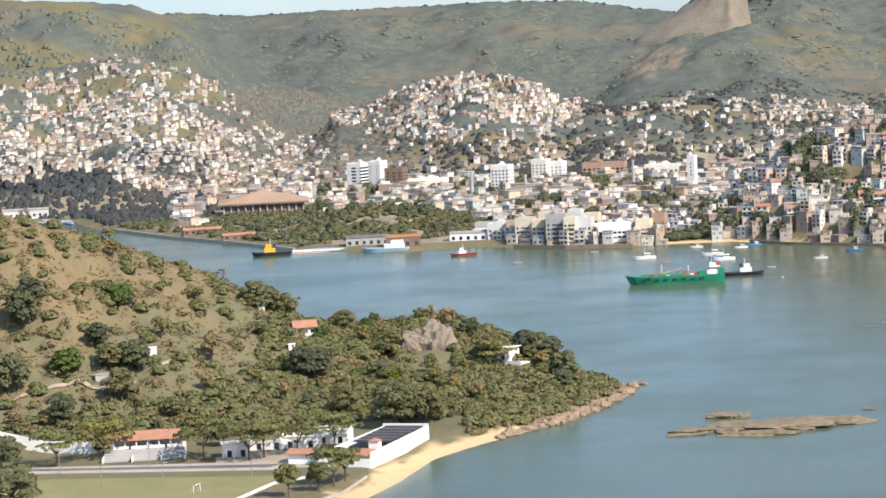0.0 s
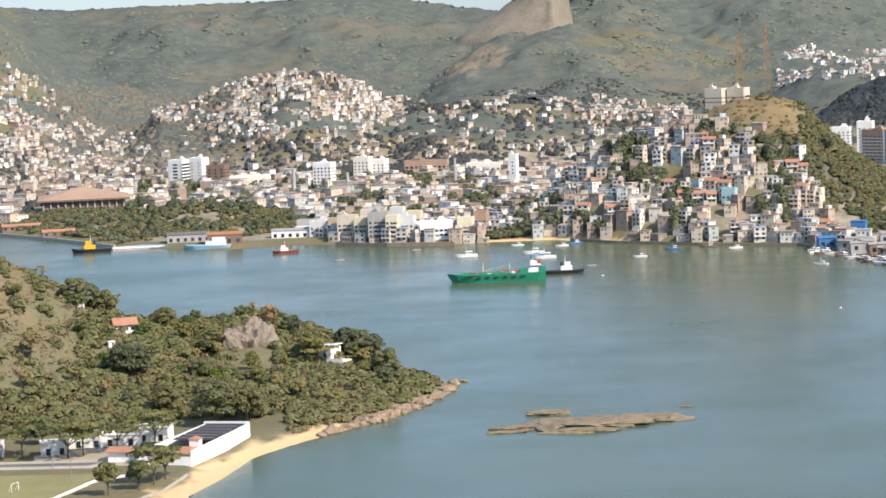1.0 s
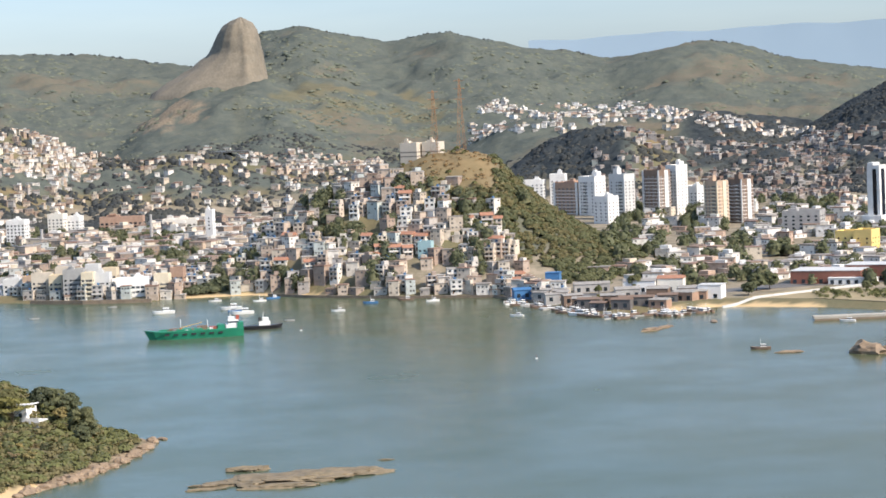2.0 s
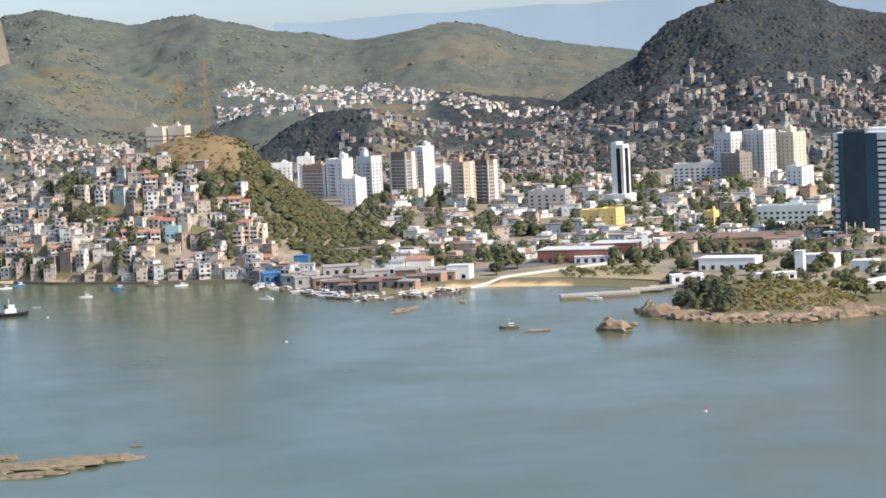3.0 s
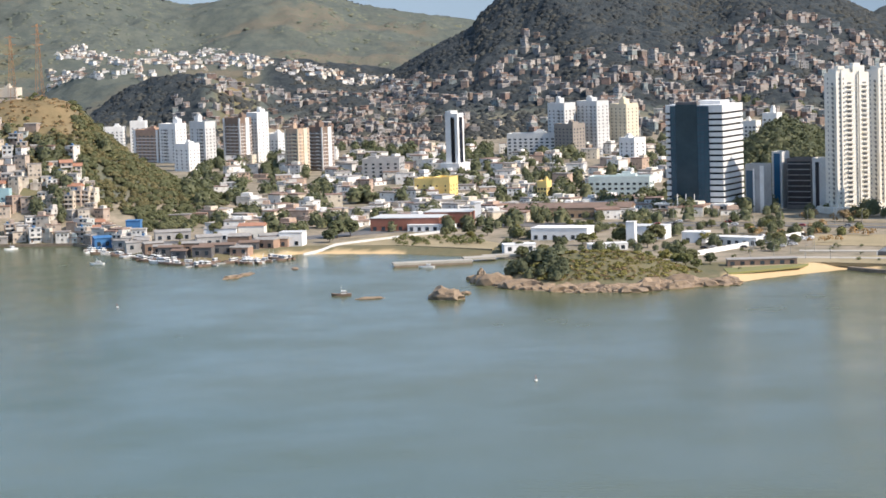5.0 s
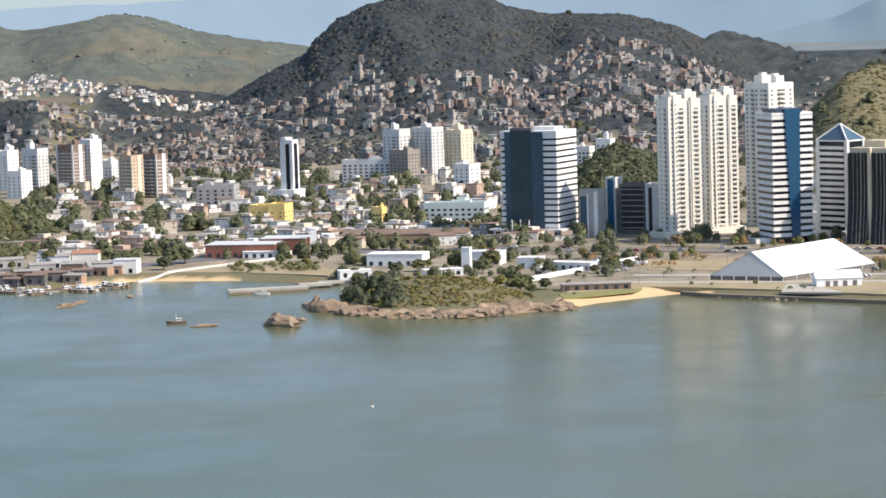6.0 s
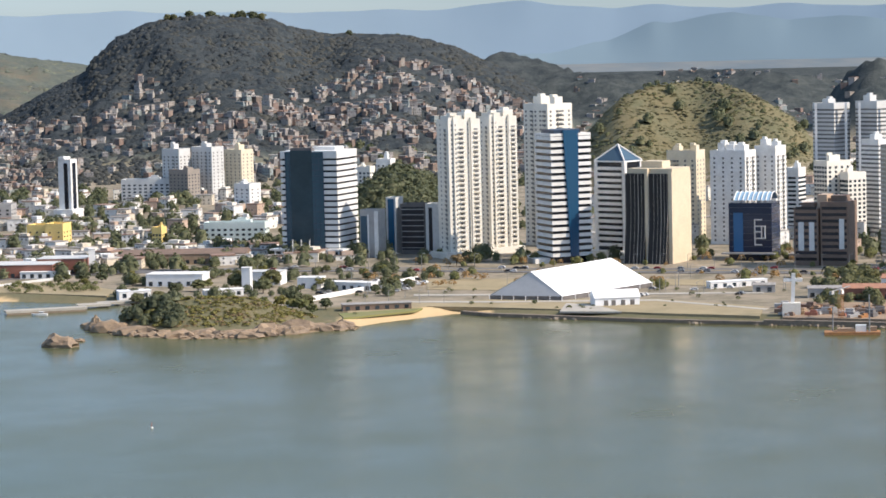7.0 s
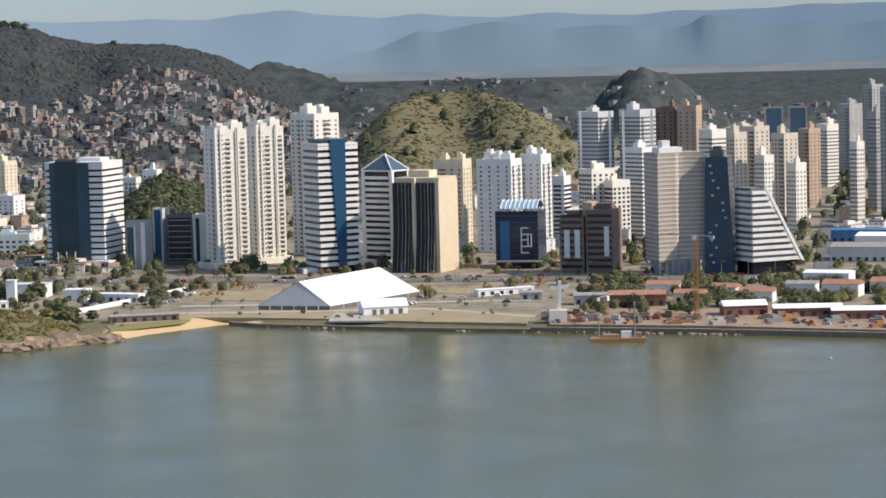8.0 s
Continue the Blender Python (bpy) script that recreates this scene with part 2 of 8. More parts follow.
RIDGES["rock_foot"] = ([3.5, 4.3, 5.4, 5.9, 7.1, 8, 9.5, 11, 12.5], [60, 100, 135, 145, 140, 125, 95, 70, 50], 3900, 900, 500, 0.06)
RIDGES["back_ridge"] = ([6.2, 7.1, 7.9, 8.9, 9.8, 10.55, 11.2, 11.8, 12.8, 13.8, 14.8, 15.6, 16.4, 17.1, 17.8, 18.6, 19.6, 20.4, 21.1, 23], [190, 217, 225, 205, 191, 199, 204, 189, 173, 167, 149, 156, 166, 171, 163, 141, 127, 118, 110, 90], 4250, 1000, 600, 0.05)
RIDGES["forest_hill"] = ([16.5, 17.9, 19.15, 20.2, 21.1, 21.3, 21.85, 22.4, 23, 23.8, 24.5, 25.3, 25.8, 26.5, 27.4, 28.4, 29.3, 29.9, 30.6, 32], [0, 20, 48, 82, 106, 122, 150, 166, 174, 175, 172, 168, 158, 148, 146, 141, 129, 113, 94, 40], 3300, 850, 500, 0.045)
RIDGES["dark_knoll"] = ([28.6, 29.7, 30.1, 30.5, 31, 31.5, 32, 32.75, 33.8, 34.5, 35.4, 36.4, 37.7, 39], [50, 88, 113, 118, 109, 100, 88, 84, 82, 84, 86, 78, 68, 50], 3700, 300, 300, 0.03)
RIDGES["green_hill"] = ([31.5, 31.95, 32.2, 32.6, 33, 33.6, 34.3, 35.2, 35.8, 36.4, 36.9, 37.3, 37.6, 38], [6, 26, 42, 63, 79, 90, 94, 93, 86, 72, 58, 38, 18, 4], 2500, 260, 260, 0.03)
RIDGES["red_knoll"] = ([37.3, 37.75, 38.1, 38.5, 38.85, 39.3, 39.85, 40.2, 40.7], [40, 62, 86, 100, 103, 95, 77, 59, 36], 3200, 220, 220, 0.03)
RIDGES["canal_wood"] = ([-16, -13.5, -9.8, -8.9, -8.2, -7.3, -6.6, -6.1, -5], [46, 48, 36, 46, 46, 36, 26, 10, 4], 2370, 130, 200, 0.06)
RIDGES["little_wood"] = ([11.8, 12.6, 13.2, 13.9, 14.5, 15.1, 16, 17.3, 18.5, 20], [6, 33, 54, 68, 72, 70, 58, 46, 40, 10], 2800, 260, 300, 0.03)
RIDGES["shore_hill"] = ([5, 6.4, 7.3, 8.6, 9.6, 10.2, 10.66, 11.4, 12.05, 12.5, 13.4, 14.4, 15.4, 16.1, 17], [2, 16, 44, 60, 72, 80, 86, 88, 82, 66, 42, 22, 8, 2, 0], 1790, 175, 190, 0.035)
RIDGES["middle_favela"] = ([-3.5, -2.2, -1.55, -0.9, 0.4, 1.3, 2.2, 2.9, 4.2, 5.2, 6, 8, 10, 13], [10, 60, 70, 80, 96, 98, 84, 62, 54, 64, 62, 40, 34, 20], 2900, 480, 300, 0.04)
RIDGES["left_favela"] = ([-16, -9.7, -8.7, -7.4, -6.7, -5.9, -4.9, -4.3, -3.7, -2.7, -1.8], [120, 126, 130, 136, 134, 124, 108, 88, 50, 22, 6], 3000, 640, 300, 0.04)
RIDGES["wooded_mound"] = ([-4.5, -3.4, -2.4, -1.4, -0.5, 0.3, 1], [3, 8, 13, 14, 12, 6, 3], 1960, 110, 140, 0.05)
RIDGES["knoll_isle"] = ([21.2, 21.7, 22.3, 23.3, 24, 24.6, 25.2, 25.8, 26.6], [0, 8, 13, 15.5, 15.5, 14.5, 10, 5, 1], 1290, 40, 60, 0.03)
RIDGES["office_slope"] = ([26.6, 27.3, 27.9, 28.6, 29.2, 30], [4, 30, 40, 36, 20, 4], 1900, 150, 200, 0.04)
RIDGES["behind_bay"] = ([11, 12.2, 13, 15, 17, 19, 21], [30, 66, 74, 78, 72, 56, 30], 3350, 450, 300, 0.03)


def ground_z(px, py):
    """Height of the ground at px, py (arrays)."""
    px, py = np.asarray(px, float), np.asarray(py, float)
    az, d = np.degrees(np.arctan2(px, py)), np.hypot(px, py)
    sn, sf = shore(px, py, NEAR), shore(px, py, FAR)
    s = np.maximum(sn, sf)
    z = np.where(s > 0, 2.6 * step(s, 0, 16) + 0.2, -4 * step(-s, 0, 60) - 0.1 * step(-s, 0, 3)) + 0.2 * step(s, -2, 2)
    far = step(sf, 10, 120)
    z = z + far * (3 * step(d, 1800, 2600) + 16 * step(d, 2600, 3400) + 52 * step(d, 3300, 4950))
    hills = np.zeros_like(z)
    for name, (a, h, d0, front, back, rough) in RIDGES.items():
        crest = np.interp(az, a, h, left=0, right=0)
        bend = d0 + (30 * np.sin(az * 1.7 + d0) if front > 200 else 0)
        t = np.where(d < bend, (bend - d) / front, (d - bend) / back)
        body = np.clip(1 - t, 0, 1)
        shape = body ** 0.9 * (1 - 0.35 * (1 - body)) if name in ("knoll_isle", "green_hill", "red_knoll", "dark_knoll") else step(body, 0, 1) * 0.45 + body * 0.55
        gully = 1 + rough * (wob(px, py, front * 0.55, d0) * 1.5 + wob(px, py, front * 0.17, d0 + 1)) * np.clip(4 * (1 - body), 0.15, 1)
        hills = np.maximum(hills, crest * shape * gully)
    low = z
    z = np.where(s > 0, np.maximum(low, low * 0.25 + (hills - low * 0.25) * step(s, 0, 26)), low)
    return np.maximum(z, np.where(d < 480, 143.3 - 0.52 * np.maximum(d - 3, 0), -9))     # the steep hill under the terrace


def ground_at(x, y):
    return float(ground_z(np.array([x]), np.array([y]))[0])


def cover_weights(px, py, z):
    """Ground cover: sand, dry grass, bare rock and built-up ground, from the lie of the land."""
    az, d = np.degrees(np.arctan2(px, py)), np.hypot(px, py)
    sn, sf = shore(px, py, NEAR), shore(px, py, FAR)
    w1, w2 = wob(px, py, 60, 2), wob(px, py, 17, 5)
    beach = ((az > -4) & (az < 1.6) & (d < 930)) * step(17 - sn + 3 * w2, 6, 11) * (sn > -20)
    beach2 = ((az > 26.6) & (az < 30.1)) * step(20 - sf + 3 * w2, 2, 8) * (sf > -20)
    beach3 = ((az > 15.6) & (az < 19.4) | (az > 4.7) & (az < 8.2)) * step(11 - sf + 3 * w2, 2, 8) * (sf > -20) * (z < 3.0)
    sand = np.clip(beach + beach2 + beach3, 0, 1)
    town = step(sf, 14, 26) * (1 - step(z, 14, 26)) * (d < 3200)
    isle = (az > 20.9) & (az < 26.9) & (d < 1340) & (d > 1200)
    town = np.where(isle, 0, town)
    rock = np.where((d < 1200), step(9 - sn + 3 * w2, 0, 6) * (sn > -30) * (az > 0.2), 0) + isle * step(13 - sf + 5 * w2, 2, 8)
    rock = rock + step(1 - np.hypot((az - 4.9) / 0.75, (d - 3640) / 110) + 0.45 * w1 + 0.3 * w2, 0, 0.6) * 0.7
    dry = np.clip(0.5 + 0.5 * w1 + 0.25 * w2, 0, 1)
    for lo, hi, d0, d1, v in ((17, 32, 2400, 3500, 0.1), (28, 41, 2950, 5000, 0.15), (-6, 6.5, 3150, 5000, 0.25), (6.5, 22, 3300, 5000, 0.6), (-20, -2, 2600, 3900, 0.8), (31.5, 38, 2200, 2800, 0.5), (12, 15, 2500, 3000, 0.1), (-16, -5.5, 2200, 2600, 0.1)):
        dry = np.where((az > lo) & (az < hi) & (d > d0) & (d < d1), np.clip(dry * v, 0, 1), dry)
    dry = np.where((az > 9.3) & (az < 12.3) & (d > 1720) & (d < 1860) & (z > 55), 1.6, dry)
    dry = np.where(d < 1500, np.clip(dry * 0.7 + 0.15 * wob(px, py, 30, 9) + step(-az, 4, 8) * 0.5 * step(z, 26, 46), 0, 1), dry)
    wood = np.zeros_like(z)
    # weights above 1 also paint cloud shade into the wooded ground
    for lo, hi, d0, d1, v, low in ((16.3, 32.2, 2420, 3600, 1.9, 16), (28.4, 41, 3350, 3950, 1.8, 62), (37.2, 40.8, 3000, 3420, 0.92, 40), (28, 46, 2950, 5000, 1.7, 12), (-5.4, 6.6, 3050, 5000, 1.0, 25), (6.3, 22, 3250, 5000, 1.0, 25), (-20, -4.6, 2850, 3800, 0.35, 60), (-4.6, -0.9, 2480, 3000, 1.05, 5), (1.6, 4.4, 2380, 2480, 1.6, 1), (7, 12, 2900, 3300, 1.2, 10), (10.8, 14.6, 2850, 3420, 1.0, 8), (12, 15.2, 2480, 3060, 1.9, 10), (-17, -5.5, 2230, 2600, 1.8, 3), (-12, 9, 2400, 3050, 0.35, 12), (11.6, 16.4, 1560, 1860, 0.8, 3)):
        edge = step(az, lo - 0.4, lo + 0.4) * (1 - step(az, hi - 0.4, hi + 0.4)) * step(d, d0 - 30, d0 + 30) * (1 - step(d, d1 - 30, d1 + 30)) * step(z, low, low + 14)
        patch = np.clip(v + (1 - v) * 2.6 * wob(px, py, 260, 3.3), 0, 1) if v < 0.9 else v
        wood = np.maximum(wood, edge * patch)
    wood = np.where((d > 1600) & (d < 1860) & (az < 12.0), 0, wood)
    glade = step(1.2 - np.hypot((az - 8.3) / 1.1, (d - 3720) / 170) + 0.7 * wob(px, py, 110, 4), 0.3, 0.8) + step(1.2 - np.hypot((az - 10.6) / 0.9, (d - 3700) / 150) + 0.7 * wob(px, py, 110, 6), 0.3, 0.8)
    wood, dry = wood * (1 - 0.7 * np.clip(glade, 0, 1)), np.maximum(dry, 0.35 * np.clip(glade, 0, 1))
    return sand, np.clip(town, 0, 1), np.clip(rock, 0, 1), dry, wood


def make_ground():
    azs = np.concatenate([np.arange(-180, -14, 4.0), np.arange(-14, 47, 0.135), np.arange(47, 180.1, 4.0)])
    azs[-1] = 180.0
    ds = np.concatenate([[0.0, 3.0, 8.0], np.linspace(15, 300, 20), np.linspace(330, 760, 14), np.arange(768, 1340, 4.0), np.arange(1344, 1850, 4.5), np.arange(1856, 2700, 9.0), np.arange(2708, 4380, 10.0), np.arange(4390, 4960, 28.0), [4985.0]])
    A, D = np.meshgrid(np.radians(azs), ds, indexing="ij")
    X, Y = D * np.sin(A), D * np.cos(A)
    Zs = ground_z(X.ravel(), Y.ravel())
    n, k = A.shape
    cover = cover_weights(X.ravel(), Y.ravel(), Zs)
    lumps = np.random.default_rng(77).uniform(0, 1, A.shape) ** 1.4          # tree tops of the far woods
    dense = np.clip(cover[4], 0, 1.3) * (D.ravel() > 2380) * (D.ravel() < 4400) * (Zs > 4)
    Zs = Zs + dense * lumps.ravel() * 4.2
    me = bpy.data.meshes.new("ground")
    me.vertices.add(n * k)
    me.vertices.foreach_set("co", np.stack([X.ravel(), Y.ravel(), Zs], -1).astype(np.float32).ravel())
    i, j = np.meshgrid(np.arange(n - 1), np.arange(k - 1), indexing="ij")
    q = np.stack([i * k + j, i * k + j + 1, (i + 1) * k + j + 1, (i + 1) * k + j], -1).reshape(-1, 4)
    me.loops.add(q.size)
    me.loops.foreach_set("vertex_index", q.ravel().astype(np.int32))
    me.polygons.add(len(q))
    me.polygons.foreach_set("loop_start", np.arange(0, q.size, 4, dtype=np.int32))
    me.polygons.foreach_set("use_smooth", np.ones(len(q), bool))
    sand, town, rock, dry, wood = cover
    at_ = me.color_attributes.new("cover", "FLOAT_COLOR", "POINT")
    at_.data.foreach_set("color", np.stack([sand, town, rock, dry], -1).astype(np.float32).ravel())
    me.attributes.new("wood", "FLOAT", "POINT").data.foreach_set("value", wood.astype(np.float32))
    me.update(calc_edges=True)
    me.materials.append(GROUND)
    return tagged(new("ground", me), "hilly green and dry-grass land round a bay", "ground", kind="structure")


def ground_material():
    m, nt, bs = nodes_of("ground_cover")
    attr = nt.nodes.new("ShaderNodeAttribute")
    attr.attribute_name = "cover"
    sep = nt.nodes.new("ShaderNodeSeparateColor")
    nt.links.new(attr.outputs["Color"], sep.inputs[0])
    big, mid, fine = link_noise(nt, 0.006, 6.0), link_noise(nt, 0.05, 6.0, 0.75), link_noise(nt, 0.4, 4.0, 0.7)
    # grass greyed all over, painting in the haze of the far hills
    grass = mix_rgb(nt, ramp(nt, mid.outputs["Fac"], [(0.4, 0.0), (0.62, 1.0)]), (0.124, 0.128, 0.080), (0.162, 0.153, 0.100))
    dry = mix_rgb(nt, ramp(nt, mid.outputs["Fac"], [(0.4, 0.0), (0.6, 1.0)]), (0.285, 0.198, 0.112), (0.215, 0.158, 0.090))
    dryness = nt.nodes.new("ShaderNodeMath")
    dryness.operation = "MULTIPLY"
    nt.links.new(attr.outputs["Alpha"], dryness.inputs[0])
    nt.links.new(ramp(nt, big.outputs["Fac"], [(0.35, 0.15), (0.65, 1.0)]), dryness.inputs[1])
    col = mix_rgb(nt, dryness.outputs[0], grass, dry)
    col = mix_rgb(nt, 0.35, col, ramp(nt, fine.outputs["Fac"], [(0.3, (0.07, 0.075, 0.035)), (0.7, (0.19, 0.16, 0.08))]))
    # forest tone paled and blued: distance haze painted into the colour
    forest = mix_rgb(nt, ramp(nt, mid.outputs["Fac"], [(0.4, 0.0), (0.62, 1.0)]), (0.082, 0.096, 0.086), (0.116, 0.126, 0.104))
    trees = nt.nodes.new("ShaderNodeAttribute")
    trees.attribute_name = "wood"
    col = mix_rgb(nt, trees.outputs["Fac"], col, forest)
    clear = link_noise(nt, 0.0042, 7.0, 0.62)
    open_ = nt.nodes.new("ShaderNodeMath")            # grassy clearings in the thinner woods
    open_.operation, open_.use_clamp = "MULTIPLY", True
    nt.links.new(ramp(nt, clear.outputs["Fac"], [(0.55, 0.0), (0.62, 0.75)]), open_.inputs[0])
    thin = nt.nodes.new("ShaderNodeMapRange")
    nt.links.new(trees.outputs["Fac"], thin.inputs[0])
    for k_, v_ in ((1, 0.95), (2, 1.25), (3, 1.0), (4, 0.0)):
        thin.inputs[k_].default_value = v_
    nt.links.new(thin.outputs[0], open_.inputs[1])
    # clearings greyed likewise, with haze painted into their colour
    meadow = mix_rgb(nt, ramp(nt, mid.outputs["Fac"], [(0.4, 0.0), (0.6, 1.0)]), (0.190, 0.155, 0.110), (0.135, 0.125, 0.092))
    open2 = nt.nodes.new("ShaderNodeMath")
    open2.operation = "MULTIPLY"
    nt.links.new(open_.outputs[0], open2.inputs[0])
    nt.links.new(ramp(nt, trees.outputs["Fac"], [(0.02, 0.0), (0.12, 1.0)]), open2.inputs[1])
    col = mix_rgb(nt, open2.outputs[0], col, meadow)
    # beyond weight 1 the forest colour is darkened to paint in cloud shade
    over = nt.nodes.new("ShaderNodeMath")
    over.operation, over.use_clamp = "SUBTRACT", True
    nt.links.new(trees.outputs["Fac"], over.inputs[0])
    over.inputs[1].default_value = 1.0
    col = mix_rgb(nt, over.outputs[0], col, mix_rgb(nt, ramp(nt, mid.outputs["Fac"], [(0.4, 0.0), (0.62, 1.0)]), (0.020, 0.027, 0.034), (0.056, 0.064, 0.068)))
    built = mix_rgb(nt, ramp(nt, mid.outputs["Fac"], [(0.42, 0.0), (0.6, 1.0)]), (0.305, 0.258, 0.195), (0.185, 0.165, 0.118))
    col = mix_rgb(nt, sep.outputs[1], col, built)
    stone = mix_rgb(nt, ramp(nt, fine.outputs["Fac"], [(0.35, 0.0), (0.65, 1.0)]), (0.15, 0.11, 0.08), (0.36, 0.28, 0.19))
    col = mix_rgb(nt, sep.outputs[2], col, stone)
    col = mix_rgb(nt, sep.outputs[0], col, mix_rgb(nt, mid.outputs["Fac"], (0.62, 0.46, 0.26), (0.5, 0.36, 0.2)))
    nt.links.new(col, bs.inputs["Base Color"])
    bs.inputs["Roughness"].default_value, bs.inputs["Specular IOR Level"].default_value = 0.95, 0.1
    canopy = link_noise(nt, 0.2, 3.0, 0.7)
    tops = nt.nodes.new("ShaderNodeMath")
    tops.operation = "MULTIPLY"
    nt.links.new(canopy.outputs["Fac"], tops.inputs[0])
    nt.links.new(trees.outputs["Fac"], tops.inputs[1])
    both = nt.nodes.new("ShaderNodeMath")
    both.operation = "MULTIPLY_ADD"
    nt.links.new(tops.outputs[0], both.inputs[0])
    both.inputs[1].default_value = 2.4
    nt.links.new(fine.outputs["Fac"], both.inputs[2])
    bump(nt, bs, both.outputs[0], 0.6, 0.6)
    return m


def water_material():
    m, nt, bs = nodes_of("bay_water")
    deep, streak = link_noise(nt, 0.0035, 4.0), link_noise(nt, 0.012, 3.0)
    col = mix_rgb(nt, ramp(nt, deep.outputs["Fac"], [(0.35, 0.0), (0.65, 1.0)]), (0.060, 0.093, 0.064), (0.086, 0.110, 0.071))
    where, east = nt.nodes.new("ShaderNodeTexCoord"), nt.nodes.new("ShaderNodeSeparateXYZ")
    silt = nt.nodes.new("ShaderNodeMapRange")          # the bay is muddier towards the east
    nt.links.new(where.outputs["Object"], east.inputs[0])
    nt.links.new(east.outputs["X"], silt.inputs[0])
    for k_, v_ in ((1, 60.0), (2, 760.0), (3, 0.0), (4, 1.0)):
        silt.inputs[k_].default_value = v_
    col = mix_rgb(nt, silt.outputs[0], col, mix_rgb(nt, deep.outputs["Fac"], (0.094, 0.088, 0.034), (0.108, 0.101, 0.044)))
    nt.links.new(col, bs.inputs["Base Color"])
    nt.links.new(ramp(nt, streak.outputs["Fac"], [(0.35, 0.15), (0.7, 0.28)]), bs.inputs["Roughness"])
    bs.inputs["IOR"].default_value, bs.inputs["Specular IOR Level"].default_value = 1.33, 0.19
    w1, w2 = link_noise(nt, 0.35, 4.0, 0.65), link_noise(nt, 0.06, 2.0)
    add = nt.nodes.new("ShaderNodeMath")
    add.operation = "ADD"
    nt.links.new(w1.outputs["Fac"], add.inputs[0])
    nt.links.new(w2.outputs["Fac"], add.inputs[1])
    bump(nt, bs, add.outputs[0], 0.35, 0.25)
    return m


GROUND = ground_material()
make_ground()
sea = Geo()
ring = [polar(a, 4990)[:2] for a in range(0, -360, -6)]
sea.add([(x, y, 0.0) for x, y in ring], [tuple(range(len(ring)))])
solid("water", sea, water_material(), "calm grey-green bay water with soft reflections", "water", kind="structure")


def far_mountains():
    """Far ranges closing the view and the plain at their foot, blue haze painted into their colours."""
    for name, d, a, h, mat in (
            ("far_range", 4970, [13, 18, 22, 25, 27.5, 29.2, 29.9, 31, 31.8, 33, 34, 35.5, 37, 38.5, 40, 42, 44, 48, 60], [190, 200, 205, 198, 196, 196, 204, 207, 199, 190, 194, 186, 190, 184, 188, 192, 196, 190, 150], HAZED_FAR),
            ("nearer_range", 4945, [29, 31.5, 32.8, 33.2, 33.8, 34.2, 34.7, 35.1, 35.6, 36.2, 36.8, 37.3, 37.9, 38.6, 39.2, 39.6, 40.0, 40.16, 40.42, 40.8, 41.4, 42.2, 43.2, 44.2, 48, 60], [110, 116, 128, 140, 160, 158, 168, 174, 178, 168, 156, 163, 166, 163, 150, 152, 165, 180, 180, 164, 154, 155, 152, 162, 150, 120], HAZED_NEAR)):
        az = np.arange(13 if d > 4950 else 29, 60, 0.05)
        z = np.interp(az, a, h)
        z = np.convolve(np.pad(z, 2, mode="edge"), np.ones(5) / 5, "valid") + 1.6 * np.sin(az * 2.1) + 0.9 * np.sin(az * 4.3 + 1)
        n, rings = len(az), []
        broad = np.convolve(np.pad(z, 40, mode="edge"), np.ones(81) / 81, "valid")
        for k in range(9):
            f = k / 8
            body = broad + (z - broad) * f ** 2
            slope = np.full(n, d - 60 * (1 - f))
            rings += [(*polar(x, float(r))[:2], float(40 + (q - 40) * f ** 1.15)) for x, r, q in zip(az, slope, body)]
        g = Geo().add(rings, [(r * n + i, r * n + i + 1, (r + 1) * n + i + 1, (r + 1) * n + i) for r in range(8) for i in range(n - 1)])
        solid(name, g, mat, "distant mountain range with blue haze painted in", "mountains", kind="structure", smooth=True)
    az = np.arange(30.5, 50, 0.5)
    g = Geo().add([(*polar(x, d)[:2], z) for d, z in ((4250, 40.0), (4560, 52.0), (4885, 84.0)) for x in az], [(r * len(az) + i, r * len(az) + i + 1, (r + 1) * len(az) + i + 1, (r + 1) * len(az) + i) for r in range(2) for i in range(len(az) - 1)])
    solid("far_plain", g, plain("far_plain_painted_haze", (0.110, 0.145, 0.170), (0.185, 0.195, 0.190), 0.006, rough=1.0, stain=0.2, bumpy=0), "plain at the foot of far mountains, pale haze painted in", "plain", kind="structure", smooth=True)


# distance haze is painted into the mountain colours as pale blue
HAZED_FAR = plain("far_mountain_painted_haze", (0.265, 0.350, 0.425), (0.240, 0.325, 0.400), 0.002, rough=1.0, stain=0.0, bumpy=0)
HAZED_NEAR = plain("near_mountain_painted_haze", (0.210, 0.288, 0.335), (0.185, 0.258, 0.305), 0.002, rough=1.0, stain=0.0, bumpy=0)
far_mountains()

# ---- towers ----
def ring_slab(w, dep, th, skip=None):
    """A floor band round a w x dep plan; skip=(x0, x1): a stretch of the front left free."""
    g = Geo()
    if skip:
        g.box((-w / 2 + skip[0]) / 2, -dep / 2 + 1, 0, skip[0] + w / 2, 2, th)
        g.box((w / 2 + skip[1]) / 2, -dep / 2 + 1, 0, w / 2 - skip[1], 2, th)
        g.box(0, dep / 2 - 1, 0, w, 2, th)
        g.box(-w / 2 + 0.99, 0, 0.004, 1.98, dep - 3.9, th - 0.008).box(w / 2 - 0.99, 0, 0.004, 1.98, dep - 3.9, th - 0.008)
    else:
        g.box(0, 0, 0, w, dep, th)
    return g


def storeys(parent, name, geo, material, z0, n, pitch, label=""):
    """The same piece at n storeys, all on one mesh."""
    me = geo.mesh(name, material)
    for k in range(n):
        ob = part(name, me, None, parent, label)
        ob.location.z = z0 + k * pitch


